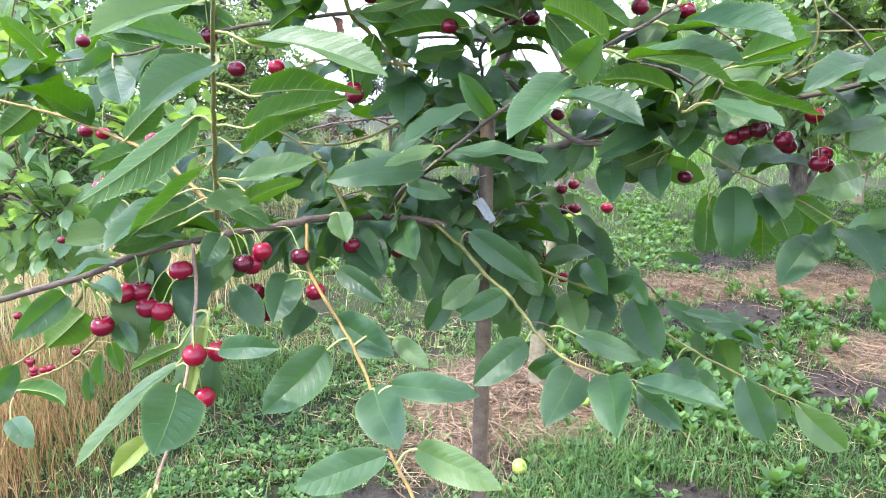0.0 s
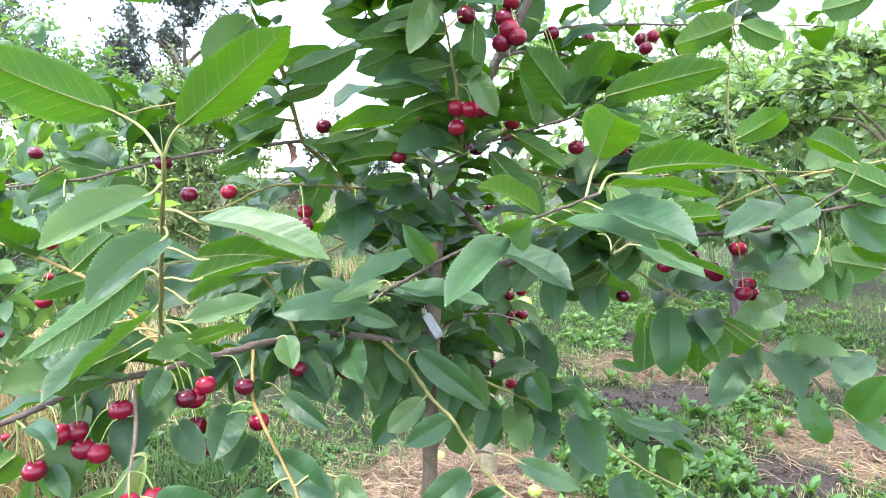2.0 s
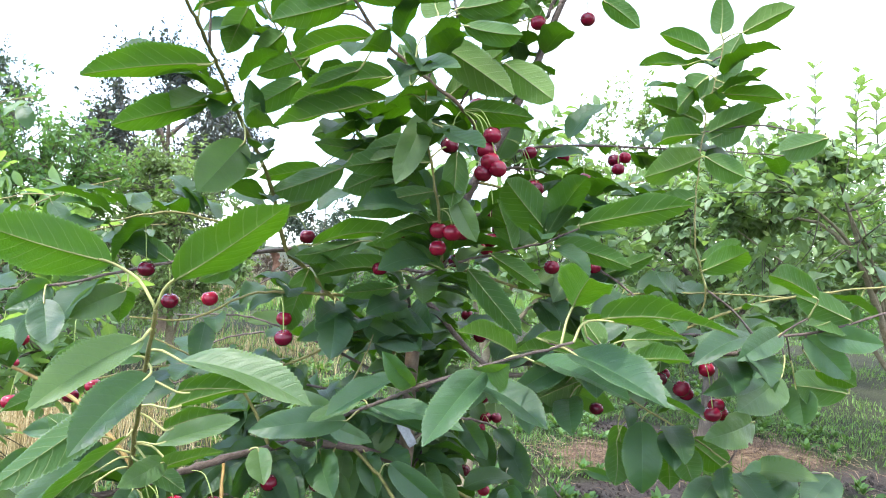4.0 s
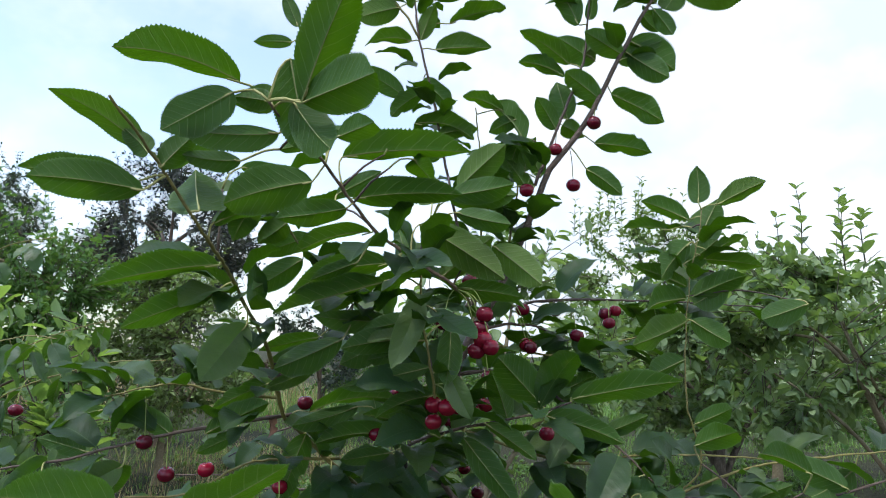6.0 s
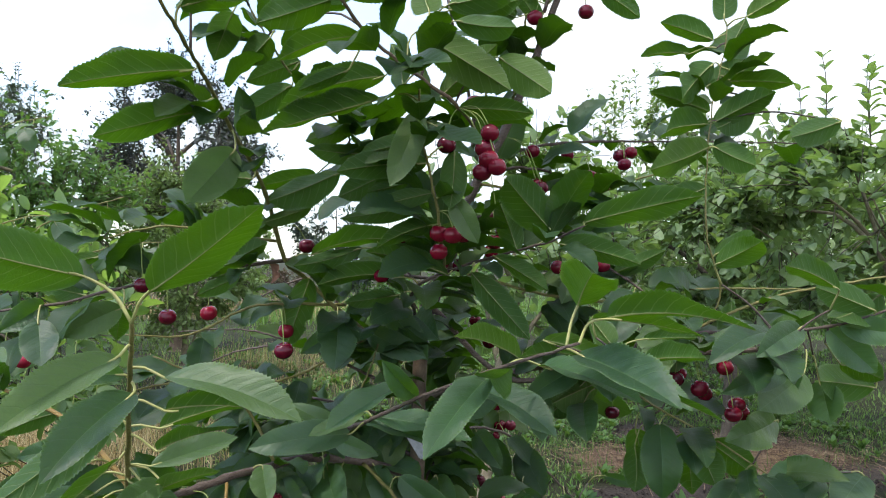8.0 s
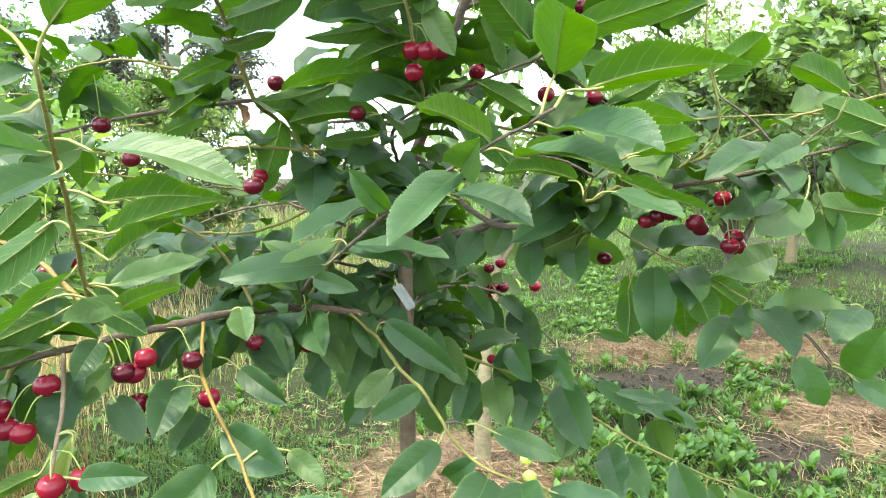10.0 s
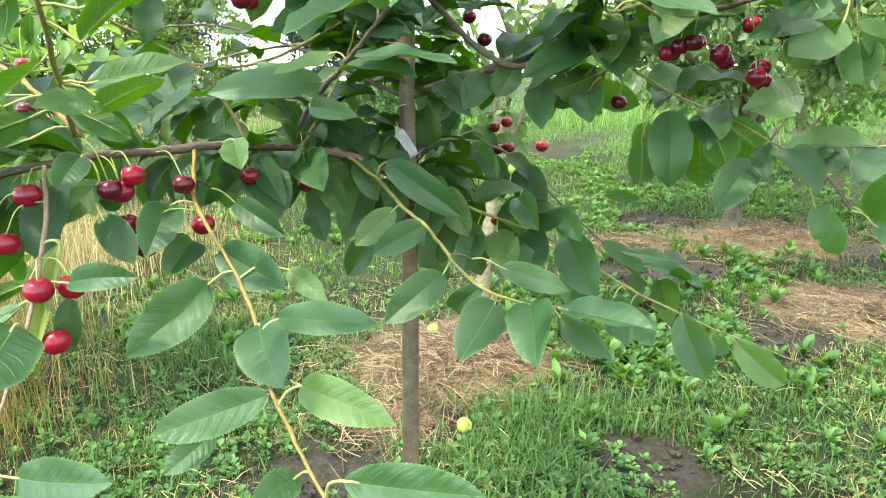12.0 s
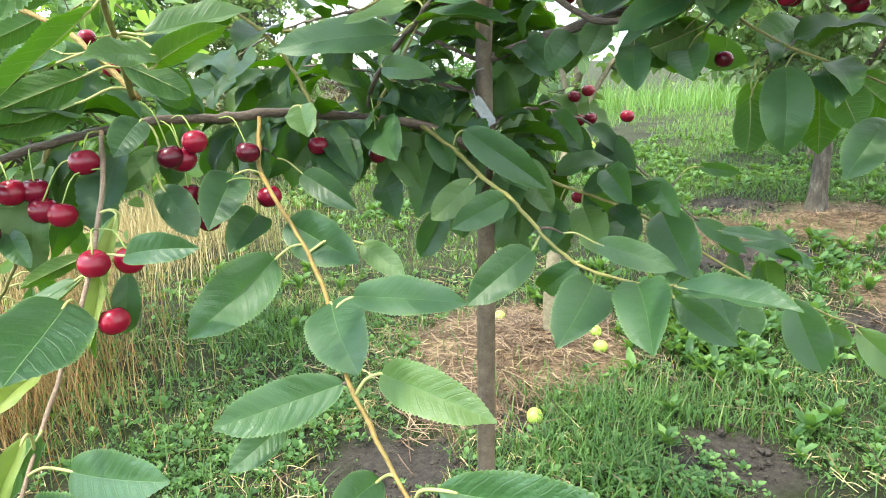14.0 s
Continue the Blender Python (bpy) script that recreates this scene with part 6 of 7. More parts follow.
def ground_material():
    k = Mat("orchard_ground", 0.9, 0.2)
    at = k.position()
    sep = k.node("SeparateXYZ")
    k.link(at, sep.inputs[0])
    wob = k.math("MULTIPLY", k.math("SUBTRACT", k.noise(at, 5.0, 5.0), 0.5), 0.55)

    def bed(cx, cy, r):
        dx = k.math("SUBTRACT", sep.outputs[0], cx)
        dy = k.math("SUBTRACT", sep.outputs[1], cy)
        d = k.math("SQRT", k.math("ADD", k.math("MULTIPLY", dx, dx), k.math("MULTIPLY", dy, dy)))
        return k.math("MULTIPLY_ADD", k.math("ADD", d, wob), -8.0, r * 8.0 + 0.5)

    def any_of(beds):
        out = None
        for b in beds:
            v = bed(*b)
            out = v if out is None else k.math("MAXIMUM", out, v)
        return k.math("MINIMUM", k.math("MAXIMUM", out, 0.0), 1.0)

    fine = k.noise(at, 60.0, 7.0, 0.8)
    # turf colour darkened to stand in for shade beneath the grass
    turf = k.ramp(k.math("ADD", k.math("MULTIPLY", k.noise(at, 2.6, 5.0), 0.4), k.math("MULTIPLY", fine, 0.6)),
                  (0.36, (0.017, 0.014, 0.01)), (0.48, (0.03, 0.034, 0.015)), (0.6, (0.05, 0.056, 0.024)), (0.74, (0.15, 0.12, 0.066)))
    mp = k.node("Mapping", Scale=(30.0, 110.0, 30.0), Rotation=(0, 0, 0.5))
    k.link(at, mp.inputs["Vector"])
    straw = k.ramp(k.noise(mp.outputs["Vector"], 1.0, 4.0, 0.6), (0.3, (0.07, 0.045, 0.03)), (0.5, (0.2, 0.13, 0.08)), (0.7, (0.34, 0.24, 0.15)))
    soil = k.ramp(k.noise(at, 60.0, 6.0, 0.7), (0.3, (0.025, 0.02, 0.018)), (0.7, (0.085, 0.07, 0.058)))
    c = k.mix(any_of(STRAW_BEDS), turf, straw)
    c = k.mix(any_of(SOIL_BEDS), c, soil)
    k.colour(c)
    k.bump(k.math("ADD", fine, k.noise(at, 150.0, 4.0)), 0.8, 0.02)
    return k.m


def build_ground():
    n = 190
    s = np.linspace(-1, 1, n)
    g = np.sinh(s * 6.6) / math.sinh(6.6) * 500 + s * 3.5
    verts = [(x + 0.3, y + 2.6, rough_height(x + 0.3, y + 2.6)) for y in g for x in g]
    faces = [(j * n + i, j * n + i + 1, (j + 1) * n + i + 1, (j + 1) * n + i) for j in range(n - 1) for i in range(n - 1)]
    ob = part("ground", mesh_from("ground", verts, faces, ground_material()), None, None)
    return tagged(ob, "orchard ground of patchy turf, straw mulch and bare dark soil", "ground", kind="structure")


build_ground()


def in_beds(x, y, beds, grow=1.0):
    wob = 1 + 0.35 * noise.noise((x * 4, y * 4, 3.0))
    return any((x - cx) ** 2 + (y - cy) ** 2 < (r * grow * wob) ** 2 for cx, cy, r in beds)


def strips(name, spots, heights, widths, lean, material, label, seed, segs=3, flat=False):
    """Grass blades or straws: bent tapering strips, in one mesh."""
    rng = np.random.default_rng(seed)
    verts, faces = [], []
    for (x, y), h, w in zip(spots, heights, widths):
        a = rng.uniform(0, 2 * math.pi)
        d = np.array((math.cos(a), math.sin(a)))
        e = np.array((-d[1], d[0])) * w / 2
        z = rough_height(x, y)
        bend = rng.uniform(0.15, 1.0) * lean
        o = len(verts)
        for i in range(segs + 1):
            q = i / segs
            if flat:
                r = h * (q - 0.5)
                zz = z + 0.004 + rng.uniform(0, 0.006) + q * rng.uniform(0, 0.022) + 0.012 * bend
            else:
                r = h * bend * q ** 1.8
                zz = z - 0.005 + h * q * (1 - 0.35 * bend * q)
            t = 1.0 if flat else (1 - q) ** 0.7 * 0.9 + 0.1
            verts.append((x + d[0] * r + e[0] * t, y + d[1] * r + e[1] * t, zz))
            verts.append((x + d[0] * r - e[0] * t, y + d[1] * r - e[1] * t, zz + (0.001 if flat else 0)))
        for i in range(segs):
            faces.append((o + 2 * i, o + 2 * i + 1, o + 2 * i + 3, o + 2 * i + 2))
    ob = part(name, mesh_from(name, verts, faces, material), None, None)
    return tagged(ob, label, name.replace("_", " "), kind="stuff")


def scatter(n, x0, x1, y0, y1, rng, keep, power=1.0):
    out = []
    while len(out) < n:
        y = y0 + (y1 - y0) * rng.random() ** power
        x = rng.uniform(x0, x1) * (0.35 + 0.65 * (y - y0 + 1.2) / (y1 - y0 + 1.2)) + 0.25 * (y > 0)
        if keep(x, y):
            out.append((x, y))
    return out


def open_turf(x, y):
    return not in_beds(x, y, STRAW_BEDS, 0.95) and not in_beds(x, y, SOIL_BEDS, 0.9)


def clumpy(x, y):
    return open_turf(x, y) and noise.noise((x * 1.9, y * 1.9, 9.0)) > random.uniform(-0.5, 0.3)


random.seed(4)
rng = np.random.default_rng(21)
spots = scatter(42000, -5.0, 5.5, 0.9, 8.5, rng, clumpy, 1.6)
strips("grass", spots, 0.02 + 0.075 * rng.random(len(spots)) ** 2, rng.uniform(0.0025, 0.006, len(spots)), 0.9, GRASS, "green grass blades in uneven tufts on the orchard floor", 1)
spots = scatter(46000, -8.0, 11.0, 3.0, 16.0, rng, lambda x, y: open_turf(x, y) and noise.noise((x * 0.7, y * 0.7, 2.0)) + 0.6 * noise.noise((x * 2.3, y * 2.3, 7.0)) > random.uniform(-0.45, 0.5), 1.2)
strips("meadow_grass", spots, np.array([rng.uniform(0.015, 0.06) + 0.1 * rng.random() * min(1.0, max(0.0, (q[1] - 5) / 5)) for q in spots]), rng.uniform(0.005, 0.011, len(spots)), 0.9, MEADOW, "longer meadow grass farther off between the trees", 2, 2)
spots = [p for p in zip(rng.uniform(-0.9, 2.2, 12000), rng.uniform(1.25, 2.5, 12000)) if clumpy(*p)]
strips("short_grass", spots, 0.015 + 0.06 * rng.random(len(spots)) ** 2, rng.uniform(0.002, 0.005, len(spots)), 1.1, GRASS, "short uneven grass and seedlings around the tree", 13)
spots = list(zip(rng.normal(0.2, 3.2, 16000), rng.normal(0.3, 2.0, 16000)))
spots = [q for q in spots if q[1] < 1.0 or abs(q[0]) > 1.2 + 0.6 * q[1]]
strips("outer_grass", spots, rng.uniform(0.03, 0.1, len(spots)), rng.uniform(0.004, 0.009, len(spots)), 0.9, GRASS, "mixed orchard grass round the near trees", 19, 2)
# a lusher stand beside the trunk
spots = [(rng.normal(-0.8, 0.22), rng.normal(2.65, 0.22)) for _ in range(1800)] + [(rng.normal(0.36, 0.12), rng.normal(1.66, 0.09)) for _ in range(650)]
spots += [(rng.normal(2.3, 0.7), rng.normal(5.4, 0.6)) for _ in range(2600)] + [(rng.normal(1.3, 0.5), rng.normal(4.6, 0.5)) for _ in range(1400)]
spots = [p for p in spots if open_turf(*p)]
strips("tall_grass", spots, rng.uniform(0.03, 0.1, len(spots)), rng.uniform(0.004, 0.008, len(spots)), 1.1, GRASS, "lush tall green grass tufts near the tree", 3)
# dry tips in the turf, and a thick tuft beside the bare soil
spots = scatter(7000, -1.8, 2.4, 1.3, 3.2, rng, lambda x, y: open_turf(x, y) and noise.noise((x * 2.8, y * 2.8, 15.0)) > random.uniform(-0.1, 0.5))
strips("dry_turf", spots, 0.012 + 0.045 * rng.random(len(spots)) ** 2, rng.uniform(0.0014, 0.0032, len(spots)), 1.2, DRY, "short yellowed grass tips in the patchy turf", 25, 2)
spots = [(rng.normal(0.52, 0.2), rng.normal(1.88, 0.12)) for _ in range(1700)] + [(rng.normal(1.05, 0.28), rng.normal(1.95, 0.14)) for _ in range(900)]
spots = [p for p in spots if not in_beds(*p, SOIL_BEDS, 0.85)]
strips("grass_tuft", spots, rng.uniform(0.03, 0.11, len(spots)), rng.uniform(0.0025, 0.006, len(spots)), 1.1, GRASS, "dense blue-green grass tuft beside the bare soil", 26)
# dry stalks
spots = [(rng.normal(-2.2, 0.5), rng.normal(4.0, 0.6)) for _ in range(5200)] + [(rng.normal(-1.2, 0.8), rng.normal(7.5, 0.8)) for _ in range(1800)]
strips("dry_grass", spots, rng.uniform(0.1, 0.42, len(spots)), rng.uniform(0.0018, 0.0045, len(spots)), 0.75, DRY, "tall dry yellow grass stalks", 4)
spots = [(rng.normal(-1.58, 0.22), rng.normal(1.95, 0.3)) for _ in range(2800)] + [(rng.normal(-1.95, 0.25), rng.normal(2.7, 0.25)) for _ in range(900)]
strips("russet_grass", spots, rng.uniform(0.1, 0.36, len(spots)), rng.uniform(0.0015, 0.0035, len(spots)), 0.6, RUSSET, "thick stand of dry russet grass stalks", 24)
spots = [(rng.normal(-1.45, 0.25), rng.normal(2.1, 0.3)) for _ in range(500)]
strips("rank_grass", spots, rng.uniform(0.06, 0.22, len(spots)), rng.uniform(0.003, 0.006, len(spots)), 0.8, GRASS, "green grass blades among the dry stalks", 14)
spots = [(rng.uniform(-12, -1.2), rng.uniform(13.5, 17.5)) for _ in range(4200)]
strips("dead_weeds", spots, 0.2 + 0.8 * rng.random(len(spots)) ** 2, rng.uniform(0.005, 0.014, len(spots)), 0.9, DRY, "tall dead weeds at the far end of the orchard", 15)
spots = [(rng.uniform(-3, 14), rng.uniform(12.5, 17.5)) for _ in range(9000)]
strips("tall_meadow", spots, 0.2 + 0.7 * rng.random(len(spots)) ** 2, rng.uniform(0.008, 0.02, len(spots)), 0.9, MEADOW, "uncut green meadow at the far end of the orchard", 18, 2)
spots = scatter(2800, -3.0, 3.4, 1.1, 5.0, rng, lambda x, y: not in_beds(x, y, SOIL_BEDS, 1.0) and noise.noise((x * 2.3, y * 2.3, 5.0)) > random.uniform(-0.3, 0.5))
strips("dry_litter", spots, rng.uniform(0.025, 0.1, len(spots)), rng.uniform(0.0012, 0.0027, len(spots)), 1.0, DRY, "withered grass lying flat among the green", 16, 3, True)
spots = []
for cx, cy, r in STRAW_BEDS:
    for _ in range(int(6000 * r)):
        a, q = rng.uniform(0, 2 * math.pi), abs(rng.normal(0, 0.7)) * r
        spots.append((cx + q * math.cos(a) * 1.15, cy + q * math.sin(a)))
spots += scatter(500, -2.5, 2.6, 1.2, 3.6, rng, lambda x, y: not in_beds(x, y, SOIL_BEDS, 1.0))
strips("straw_mulch", spots, rng.uniform(0.04, 0.17, len(spots)), rng.uniform(0.0013, 0.0032, len(spots)), 1.0, STRAW, "matted dry straw mulch round the trunks", 5, 3, True)
spots = []
for cx, cy, r in STRAW_BEDS:
    for _ in range(int(420 * r)):
        a, q = rng.uniform(0, 2 * math.pi), math.sqrt(rng.uniform(0.3, 1.3)) * r
        spots.append((cx + q * math.cos(a), cy + q * math.sin(a)))
strips("sprouting_grass", spots, rng.uniform(0.03, 0.12, len(spots)), rng.uniform(0.003, 0.006, len(spots)), 1.0, GRASS, "green grass sprouting through the straw", 17)


def weeds(name, spots, lengths, count, upright, label, seed, wide=0.42, shape=None):
    rng = np.random.default_rng(seed)
    B, A, N, L = [], [], [], []
    for (x, y), ln in zip(spots, lengths):
        z = rough_height(x, y)
        a0 = rng.uniform(0, 6.28)
        for j in range(count):
            a = a0 + j * 2.4 + rng.normal(0, 0.3)
            d = np.array((math.cos(a), math.sin(a), upright * rng.uniform(0.3, 1.6)))
            B.append((x + 0.008 * d[0], y + 0.008 * d[1], z + rng.uniform(0, 0.02)))
            A.append(d)
            N.append((-d[0] * upright, -d[1] * upright, 1.0))
            L.append(ln * rng.uniform(0.6, 1.1))
    W = np.array(L) * wide
    ob = joined_leaves(name, None, B, A, N, L, W, [WEED], shape or WEED_LEAF)
    return tagged(ob, label, "weeds", kind="stuff")


WEED_LEAF = blade_shape(6, 3, 0.25, 0.1, 0.06, 0.0, 4, 1)
CLOVER_LEAF = blade_shape(4, 3, 0.25, 0.1, 0.0, 0.0, 4, 1)
spots = [(rng.normal(1.05, 0.4), rng.normal(2.75, 0.45)) for _ in range(380)] + [(rng.normal(1.02, 0.15), rng.normal(2.32, 0.12)) for _ in range(110)] + [(rng.normal(1.9, 0.45), rng.normal(3.5, 0.28)) for _ in range(150)] + scatter(420, -3, 5, 2.6, 8.0, rng, open_turf)
spots = [p for p in spots if not in_beds(*p, STRAW_BEDS, 0.8) and not in_beds(*p, SOIL_BEDS, 0.8) and noise.noise((p[0] * 3.1, p[1] * 3.1, 4.0)) > random.uniform(-0.45, 0.25)]
weeds("broadleaf_weeds", spots, 0.03 + 0.07 * rng.random(len(spots)) ** 1.3, 10, 1.7, "bright green plantain and dandelion rosettes", 6, 0.34)
spots = scatter(3600, -2.2, 2.6, 1.0, 3.4, rng, clumpy, 1.2) + [(rng.normal(0.5, 0.12), rng.normal(1.6, 0.1)) for _ in range(160)] + [(rng.normal(-0.6, 0.25), rng.normal(2.0, 0.25)) for _ in range(380)]
weeds("low_weeds", spots, 0.008 + 0.02 * rng.random(len(spots)) ** 1.5, 7, 0.9, "low clover and chickweed among the grass", 7, 0.7, CLOVER_LEAF)

spots = scatter(1500, -3.0, 6.0, 4.4, 9.0, rng, lambda x, y: open_turf(x, y) and noise.noise((x * 1.7, y * 1.7, 21.0)) > random.uniform(-0.3, 0.4))
weeds("meadow_herbs", spots, rng.uniform(0.03, 0.075, len(spots)), 8, 0.9, "leafy herbs and clover in the sunny meadow", 27, 0.5, CLOVER_LEAF)


def clods():
    rng = np.random.default_rng(8)
    bm = bmesh.new()
    for cx, cy, r in SOIL_BEDS:
        for _ in range(int(700 * r)):
            x, y = cx + rng.normal(0, r * 0.6), cy + rng.normal(0, r * 0.6)
            s = 0.003 + 0.015 * rng.random() ** 2
            m = pose(x, y, rough_height(x, y) + s * 0.3, *rng.uniform(0, 360, 3)) @ Matrix.Diagonal((s, s * 0.8, s * 0.6, 1))
            bmesh.ops.create_icosphere(bm, subdivisions=1, radius=1.0, matrix=m)
    return tagged(part("soil_clods", bm, SOIL, None), "crumbled dark clods on the bare soil", "soil", kind="stuff")


clods()


# ---- the other trees ----
def orchard_tree(name, base, height, centre, radii, twigs, per_twig, leaf_len, material, bark, trunk_r, label, category, seed, limbs=7, group="", fork=0.35, shoots=0, clumps=0):
    """A tapered trunk with limbs, and a crown of many leaves set along hidden twigs."""
    rng = np.random.default_rng(seed)
    root = thing(name, base, label, category, group)
    base, centre, radii = np.array(base, float), np.array(centre, float), np.array(radii, float)
    top = np.array((centre[0], centre[1], height * 0.86))
    trunk = spline([base - (0, 0, 0.05), base + (0.01, 0, height * 0.2), base * 0.6 + centre * 0.4 * np.array((1, 1, 0)) + np.array((0, 0, height * 0.45)), top], 0.06)
    v, f = tube(trunk, trunk_r, trunk_r * 0.15, 12, 0.1, seed, 0.4)
    part("trunk", mesh_from("trunk", v, f, bark), None, root)
    ends = [trunk[int(len(trunk) * q)] for q in (0.6, 0.75, 0.9, 0.99)]
    for i in range(limbs):
        a = 2.4 * i + rng.normal(0, 0.3)
        s = fork + (0.85 - fork) * i / limbs
        p = trunk[int(s * (len(trunk) - 1))]
        e = centre + radii * np.array((math.cos(a) * 0.7, math.sin(a) * 0.7, rng.uniform(-0.3, 0.7)))
        limb = spline([p, p * 0.6 + e * 0.4 + np.array((0, 0, 0.06 * height)), e], 0.08)
        v, f = tube(limb, trunk_r * 0.42, trunk_r * 0.08, 7, 0.1, seed + i)
        part("limb", mesh_from("limb", v, f, bark), None, root)
        ends += [limb[int(len(limb) * q)] for q in (0.4, 0.6, 0.8, 0.98)]
    ends = np.array(ends)
    B, A, N, L, TV, TF = [], [], [], [], [], []
    tufts = rng.normal(size=(max(1, clumps), 3))
    tufts = tufts / np.linalg.norm(tufts, axis=1)[:, None] * rng.uniform(0.55, 1.0, (max(1, clumps), 1))
    for k in range(twigs):
        d = rng.normal(size=3)
        d /= np.linalg.norm(d)
        q = centre + radii * d * rng.uniform(0.45, 1.05) ** 0.6
        if clumps and k % 6:
            # most twigs bunch into tufts with gaps between
            q = centre + radii * tufts[k % clumps] + rng.normal(0, 0.55 / clumps ** 0.45, 3) * radii
        if q[2] < 0.35:
            continue
        p = ends[int(np.argmin(np.linalg.norm(ends - q, axis=1)))]
        p = q + (p - q) * min(1.0, 0.7 / (np.linalg.norm(p - q) + 1e-6))
        path = spline([p, (p + q) / 2 + rng.normal(0, 0.03, 3), q + (0, 0, 0.02)], 0.1)
        v, f = tube(path, 0.0035, 0.0015, 3)
        o = len(TV)
        TV += v
        TF += [tuple(i + o for i in face) for face in f]
        t = (q - p) / (np.linalg.norm(q - p) + 1e-6)
        for j in range(per_twig):
            s = rng.uniform(0.1, 1.0)
            w = p + (q - p) * s + rng.normal(0, 0.012, 3)
            a = np.cross(t, rng.normal(size=3))
            a = a / (np.linalg.norm(a) + 1e-6) + 0.6 * t + np.array((0, 0, -0.25))
            B.append(w)
            A.append(a)
            N.append(np.array((0, 0, 1.0)) + rng.normal(0, 0.5, 3))
            L.append(leaf_len * rng.uniform(0.6, 1.15))
    for _ in range(shoots):
        # upright young shoots over the crown, leaved to the tip
        a, q = rng.uniform(0, 2 * math.pi), rng.uniform(0.1, 0.9)
        p = centre + radii * np.array((math.cos(a) * q, math.sin(a) * q, 0.9 * math.sqrt(1 - q * q)))
        e = p + np.array((rng.normal(0, 0.06), rng.normal(0, 0.06), 1.0)) * rng.uniform(0.15, 0.45) * leaf_len * 10
        path = spline([p - (0, 0, 0.1), (p + e) / 2 + rng.normal(0, 0.012, 3), e], 0.05)
        v, f = tube(path, 0.004, 0.0015, 5)
        o = len(TV)
        TV += v
        TF += [tuple(i + o for i in face) for face in f]
        for j in range(14):
            s = (j + 0.5) / 14
            w = path[min(len(path) - 1, int(s * len(path)))]
            g = j * 2.4 + rng.normal(0, 0.3)
            B.append(w)
            A.append((math.cos(g), math.sin(g), rng.uniform(0.2, 0.9)))
            N.append((-0.6 * math.cos(g), -0.6 * math.sin(g), 1.0))
            L.append(leaf_len * rng.uniform(0.9, 1.3) * (1.05 - 0.35 * s))
    part("brushwood", mesh_from("brushwood", TV, TF, BRUSH), None, root)["kind"] = "stuff"
    W = np.array(L) * rng.uniform(0.45, 0.62, len(L))
    joined_leaves("crown", root, B, A, N, L, W, [material], FAR_LEAF if base[1] < 5 else TINY_LEAF)
    return root


orchard_tree("apple_tree", (0.33, 2.42, 0.0), 1.9, (0.55, 2.7, 1.4), (0.55, 0.45, 0.6), 110, 12, 0.07, APPLE_LEAF, APPLE_BARK, 0.032, "young apple tree with pale bark in straw mulch", "tree", 31, 5, "orchard trees", 0.5)
orchard_tree("apple_tree", (2.26, 4.32, 0.0), 2.15, (2.4, 4.5, 1.42), (1.25, 0.95, 0.7), 720, 14, 0.08, APPLE_LEAF, OLD_BARK, 0.062, "spreading apple tree with dark trunk and grey-green leaves", "tree", 32, 9, "orchard trees", 0.35, 0, 40)
orchard_tree("apple_tree", (2.62, 2.9, 0.0), 2.0, (2.05, 2.8, 1.48), (0.66, 0.5, 0.5), 320, 13, 0.07, APPLE_LEAF, APPLE_BARK, 0.034, "young apple tree with upright leafy shoots in straw mulch", "tree", 33, 7, "orchard trees", 0.35, 5, 24)
orchard_tree("apple_tree", (3.3, 6.5, 0.0), 3.0, (2.4, 6.2, 1.95), (0.95, 0.7, 1.0), 420, 13, 0.07, PALE_LEAF, OLD_BARK, 0.03, "slender apple tree with pale sunlit shoots", "tree", 34, 6, "orchard trees", 0.35, 22, 26)
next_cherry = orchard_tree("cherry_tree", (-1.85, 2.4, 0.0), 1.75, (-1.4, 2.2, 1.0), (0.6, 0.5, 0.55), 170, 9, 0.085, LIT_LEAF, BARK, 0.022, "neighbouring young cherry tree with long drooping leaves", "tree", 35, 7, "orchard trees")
orchard_tree("shrub", (-3.9, 5.6, 0.0), 3.0, (-3.85, 5.6, 1.5), (1.7, 1.2, 1.35), 2200, 15, 0.075, HEDGE_LEAF, APPLE_BARK, 0.06, "tall dense bright green shrub at the orchard edge", "shrub", 36, 9, "edge shrubs", 0.15, 10, 70)
orchard_tree("shrub", (-2.2, 6.8, 0.0), 2.3, (-2.2, 6.8, 1.25), (0.95, 0.8, 1.05), 1000, 15, 0.068, PALE_LEAF, APPLE_BARK, 0.04, "pale yellow-green leafy shrub at the orchard edge", "shrub", 37, 7, "edge shrubs", 0.15, 26, 40)
orchard_tree("plum_tree", (-3.1, 9.2, 0.0), 4.1, (-3.1, 9.2, 2.6), (1.3, 1.1, 1.6), 2100, 15, 0.066, PLUM_LEAF, BARK, 0.08, "dark purple-leaved plum tree behind the shrubs", "tree", 38, 9, "edge trees", 0.35, 16, 60)
orchard_tree("plum_tree", (-6.0, 8.6, 0.0), 4.0, (-5.7, 8.6, 2.5), (1.3, 1.1, 1.5), 1300, 13, 0.06, SAGE_LEAF, BARK, 0.07, "grey-green plum tree with loose thin twigs", "tree", 42, 9, "edge trees", 0.35, 30, 50)
orchard_tree("plum_tree", (-1.0, 10.0, 0.0), 2.4, (-1.0, 10.0, 1.55), (0.75, 0.6, 0.85), 420, 15, 0.07, SAGE_LEAF, BARK, 0.04, "small grey-green plum tree at the orchard end", "tree", 43, 7, "edge trees", 0.3, 6, 20)
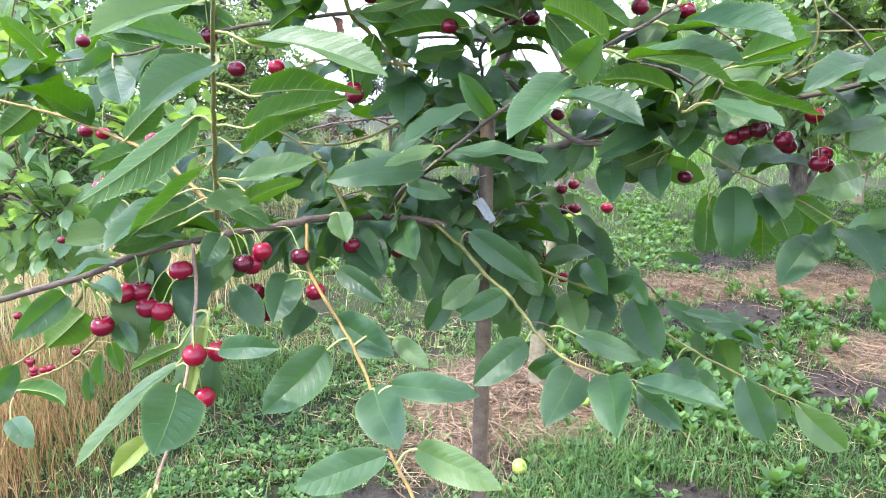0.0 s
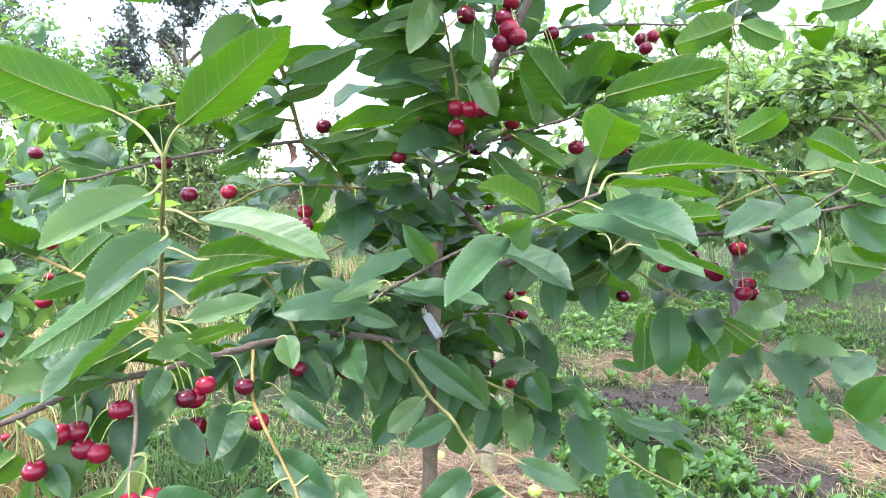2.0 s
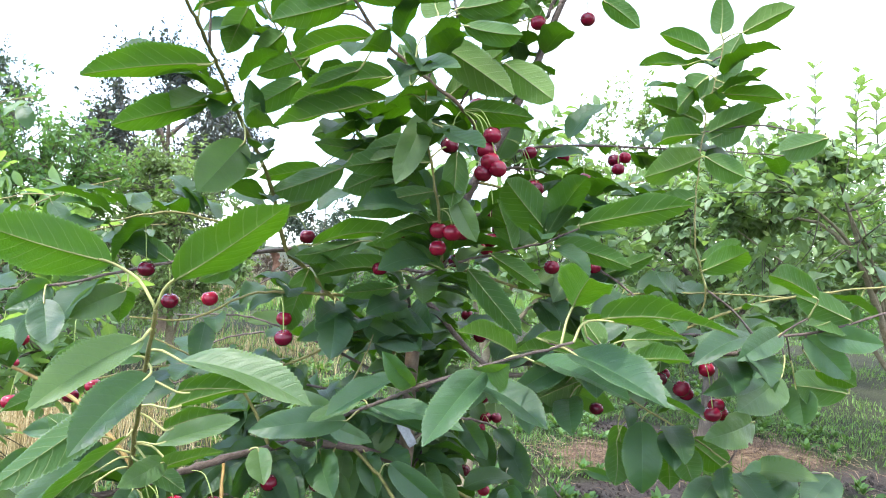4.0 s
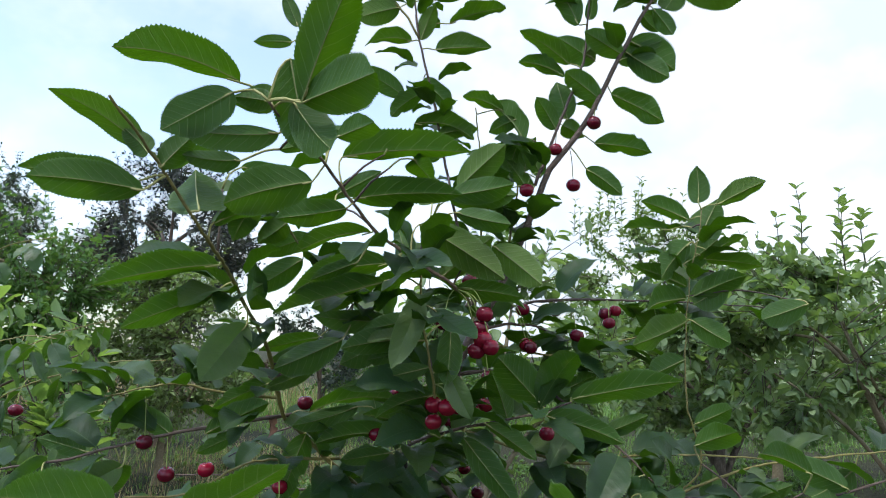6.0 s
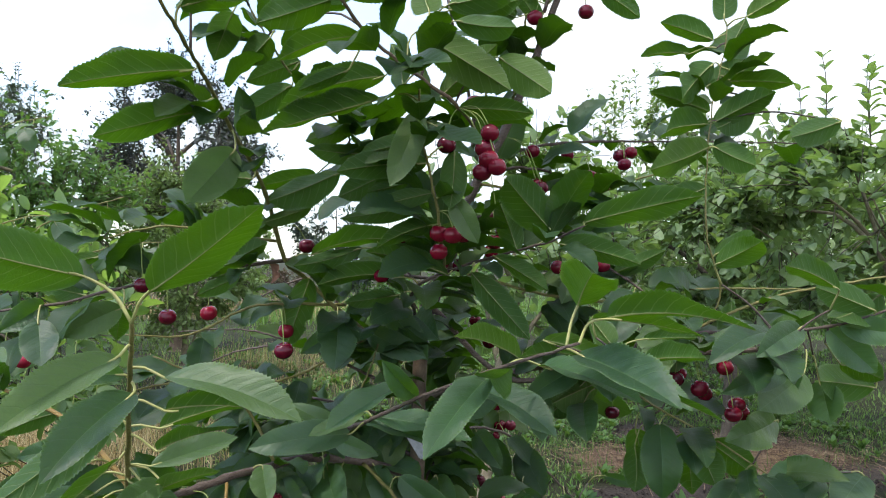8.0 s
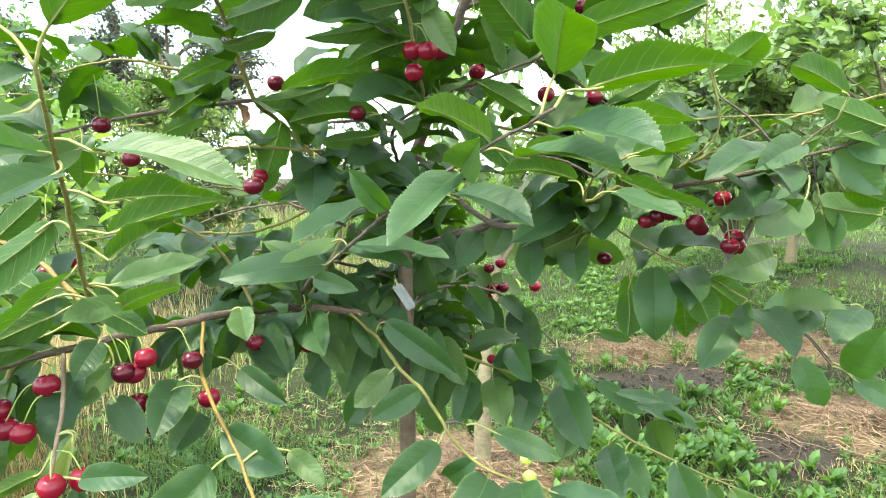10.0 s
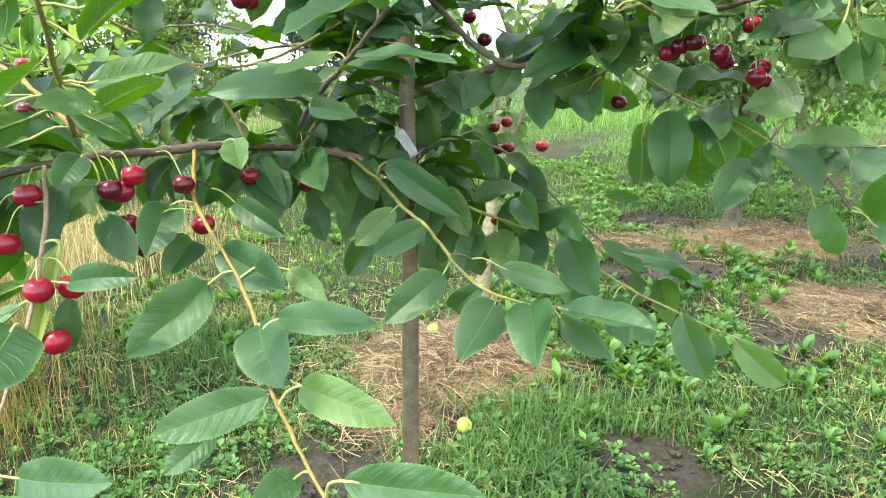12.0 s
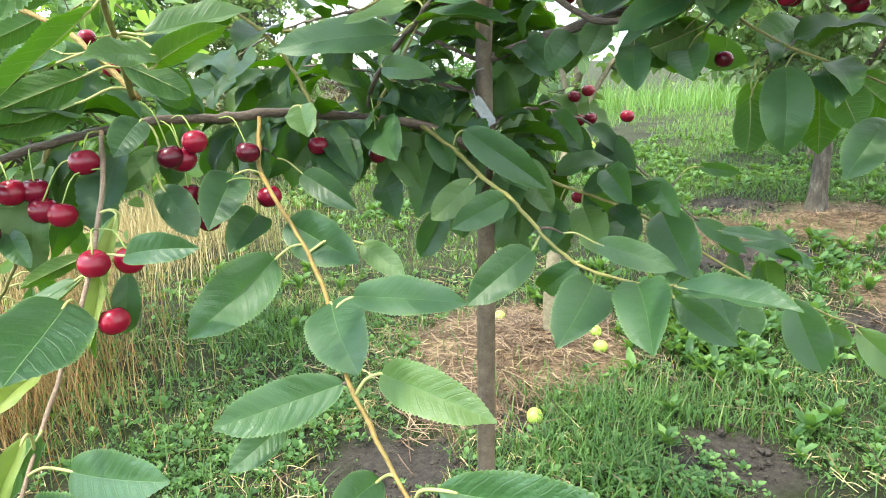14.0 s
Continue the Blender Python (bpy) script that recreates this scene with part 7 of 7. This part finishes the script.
orchard_tree("shrub", (4.6, 7.5, 0.0), 2.6, (4.6, 7.5, 1.4), (2.2, 1.3, 1.3), 800, 15, 0.1, HEDGE_LEAF, APPLE_BARK, 0.06, "broad green shrub behind the apple trees", "shrub", 39, 8, "edge shrubs", 0.15)
orchard_tree("shrub", (-7.6, 8.5, 0.0), 3.0, (-7.6, 8.5, 1.5), (1.8, 1.5, 1.5), 700, 15, 0.11, HEDGE_LEAF, APPLE_BARK, 0.07, "tall green shrub at the orchard edge", "shrub", 40, 8, "edge shrubs", 0.15)
orchard_tree("shrub", (0.3, 10.5, 0.0), 1.5, (0.3, 10.5, 0.75), (1.5, 1.0, 0.75), 420, 15, 0.08, HEDGE_LEAF, APPLE_BARK, 0.04, "low green thicket at the end of the orchard", "shrub", 41, 7, "edge shrubs", 0.1)

orchard_tree("shrub", (-2.9, 15.6, 0.0), 1.1, (-2.9, 15.6, 0.6), (0.8, 0.5, 0.5), 160, 15, 0.09, RED_LEAF, BARK, 0.03, "low reddish-brown shrub at the orchard end", "shrub", 44, 6, "edge shrubs", 0.1)


def hanging_shoot(tree, points, leaves, seed):
    """A thin yellowish shoot with leaves hung along it."""
    rng = random.Random(seed)
    twig = branch(tree, points, 0.0035, 0.0012, material=YOUNG_BARK)
    for k in range(leaves):
        p = Vector(twig[int(len(twig) * (0.25 + 0.74 * (k + 0.5) / leaves))])
        side = -1 if k % 2 else 1
        base = p + Vector((side * 0.012, rng.uniform(-0.015, 0.01), -0.014))
        tip = base + Vector((side * rng.uniform(0.01, 0.055), rng.uniform(-0.05, 0.02), -rng.uniform(0.045, 0.085)))
        leaf(tree, twig, base, tip, rng.uniform(0.034, 0.046), rng.uniform(-60, 60))


hanging_shoot(next_cherry, [(-1.45, 2.15, 1.2), (-1.25, 1.95, 1.45), (-1.05, 1.78, 1.6), (-0.87, 1.73, 1.64)], 10, 1)
hanging_shoot(next_cherry, [(-1.4, 2.1, 1.05), (-1.1, 1.9, 1.28), (-0.86, 1.76, 1.38), (-0.68, 1.72, 1.43)], 12, 2)
hanging_shoot(next_cherry, [(-1.45, 2.1, 1.1), (-1.15, 1.8, 1.3), (-0.9, 1.66, 1.37), (-0.78, 1.6, 1.37)], 9, 3)
hanging_shoot(next_cherry, [(-1.4, 2.2, 1.0), (-1.1, 2.0, 1.2), (-0.8, 1.9, 1.3), (-0.6, 1.85, 1.32)], 10, 4)
hanging_shoot(next_cherry, [(-1.4, 2.1, 0.95), (-1.2, 1.8, 1.12), (-1.0, 1.6, 1.18), (-0.85, 1.5, 1.2)], 9, 5)

cherry(next_cherry, (-1.221, 1.750, 0.430), 0.0105)
cherry(next_cherry, (-1.217, 1.750, 0.400), 0.0105)
cherry(next_cherry, (-1.153, 1.700, 0.432), 0.0105)
cherry(next_cherry, (-0.987, 1.600, 0.563), 0.0105)
cherry(next_cherry, (-1.001, 1.620, 0.515), 0.0105)
cherry(next_cherry, (-1.210, 1.720, 0.454), 0.0105)
cherry(next_cherry, (-1.058, 1.500, 0.657), 0.0105)
cherry(next_cherry, (-1.114, 1.600, 0.497), 0.0105)
cherry(next_cherry, (-1.063, 1.600, 0.478), 0.0105)
cherry(next_cherry, (-1.124, 1.620, 0.465), 0.0105)
cherry(next_cherry, (-0.985, 1.600, 0.826), 0.0105)
cherry(next_cherry, (-0.802, 1.500, 0.986), 0.0105)

hang_tag("plant_tag", (-1.289, 1.950, 0.931), WHITE_TAG, 0.045, 0.03, 35, "white plastic plant tag hanging in the neighbouring cherry", next_cherry)

# ---- fallen and hanging apples ----
def apple_mesh():
    bm = bmesh.new()
    bmesh.ops.create_uvsphere(bm, u_segments=22, v_segments=16, radius=1.0)
    for v in bm.verts:
        r = math.hypot(v.co.x, v.co.y)
        v.co.z = v.co.z * 0.88 - math.copysign(0.3, v.co.z) * math.exp(-(r / 0.3) ** 2)
        k = 1 - 0.1 * max(0, -v.co.z) + 0.02 * math.sin(5 * math.atan2(v.co.y, v.co.x)) * max(0, -v.co.z)
        v.co.x *= k
        v.co.y *= k
    me = bpy.data.meshes.new("apple")
    bm.to_mesh(me)
    bm.free()
    me.materials.append(APPLE)
    me.polygons.foreach_set("use_smooth", np.ones(len(me.polygons), dtype=bool))
    return me


APPLE_MESH = apple_mesh()


def apple(x, y, z, r, label, seed):
    rng = random.Random(seed)
    ob = new("apple", APPLE_MESH)
    ob.matrix_world = pose(x, y, z, rng.uniform(-60, 60), rng.uniform(-60, 60), rng.uniform(0, 360)) @ Matrix.Diagonal((r, r, r, 1))
    WORLD_OF[ob] = ob.matrix_world.copy()
    v, f = tube(spline([(0, 0, 0.5), (0.05, 0, 0.8), (0.12, 0, 1.15)], 0.2), 0.05, 0.04, 5)
    s = new("stalk", mesh_from("stalk", v, f, TWIG_BARK))
    s.parent = ob
    return tagged(ob, label, "apple", "apples")


for _k, (_x, _y, _r) in enumerate([(0.487, 2.284, 0.027), (0.214, 1.881, 0.027), (0.495, 2.415, 0.024), (0.142, 2.558, 0.024)]):
    apple(_x, _y, rough_height(_x, _y) + _r * 0.8 + 0.01, _r, "small green windfall apple lying on the mulch", _k)
apple(0.445, 2.351, 0.756, 0.028, "small green apple hanging in the young apple tree", 8)
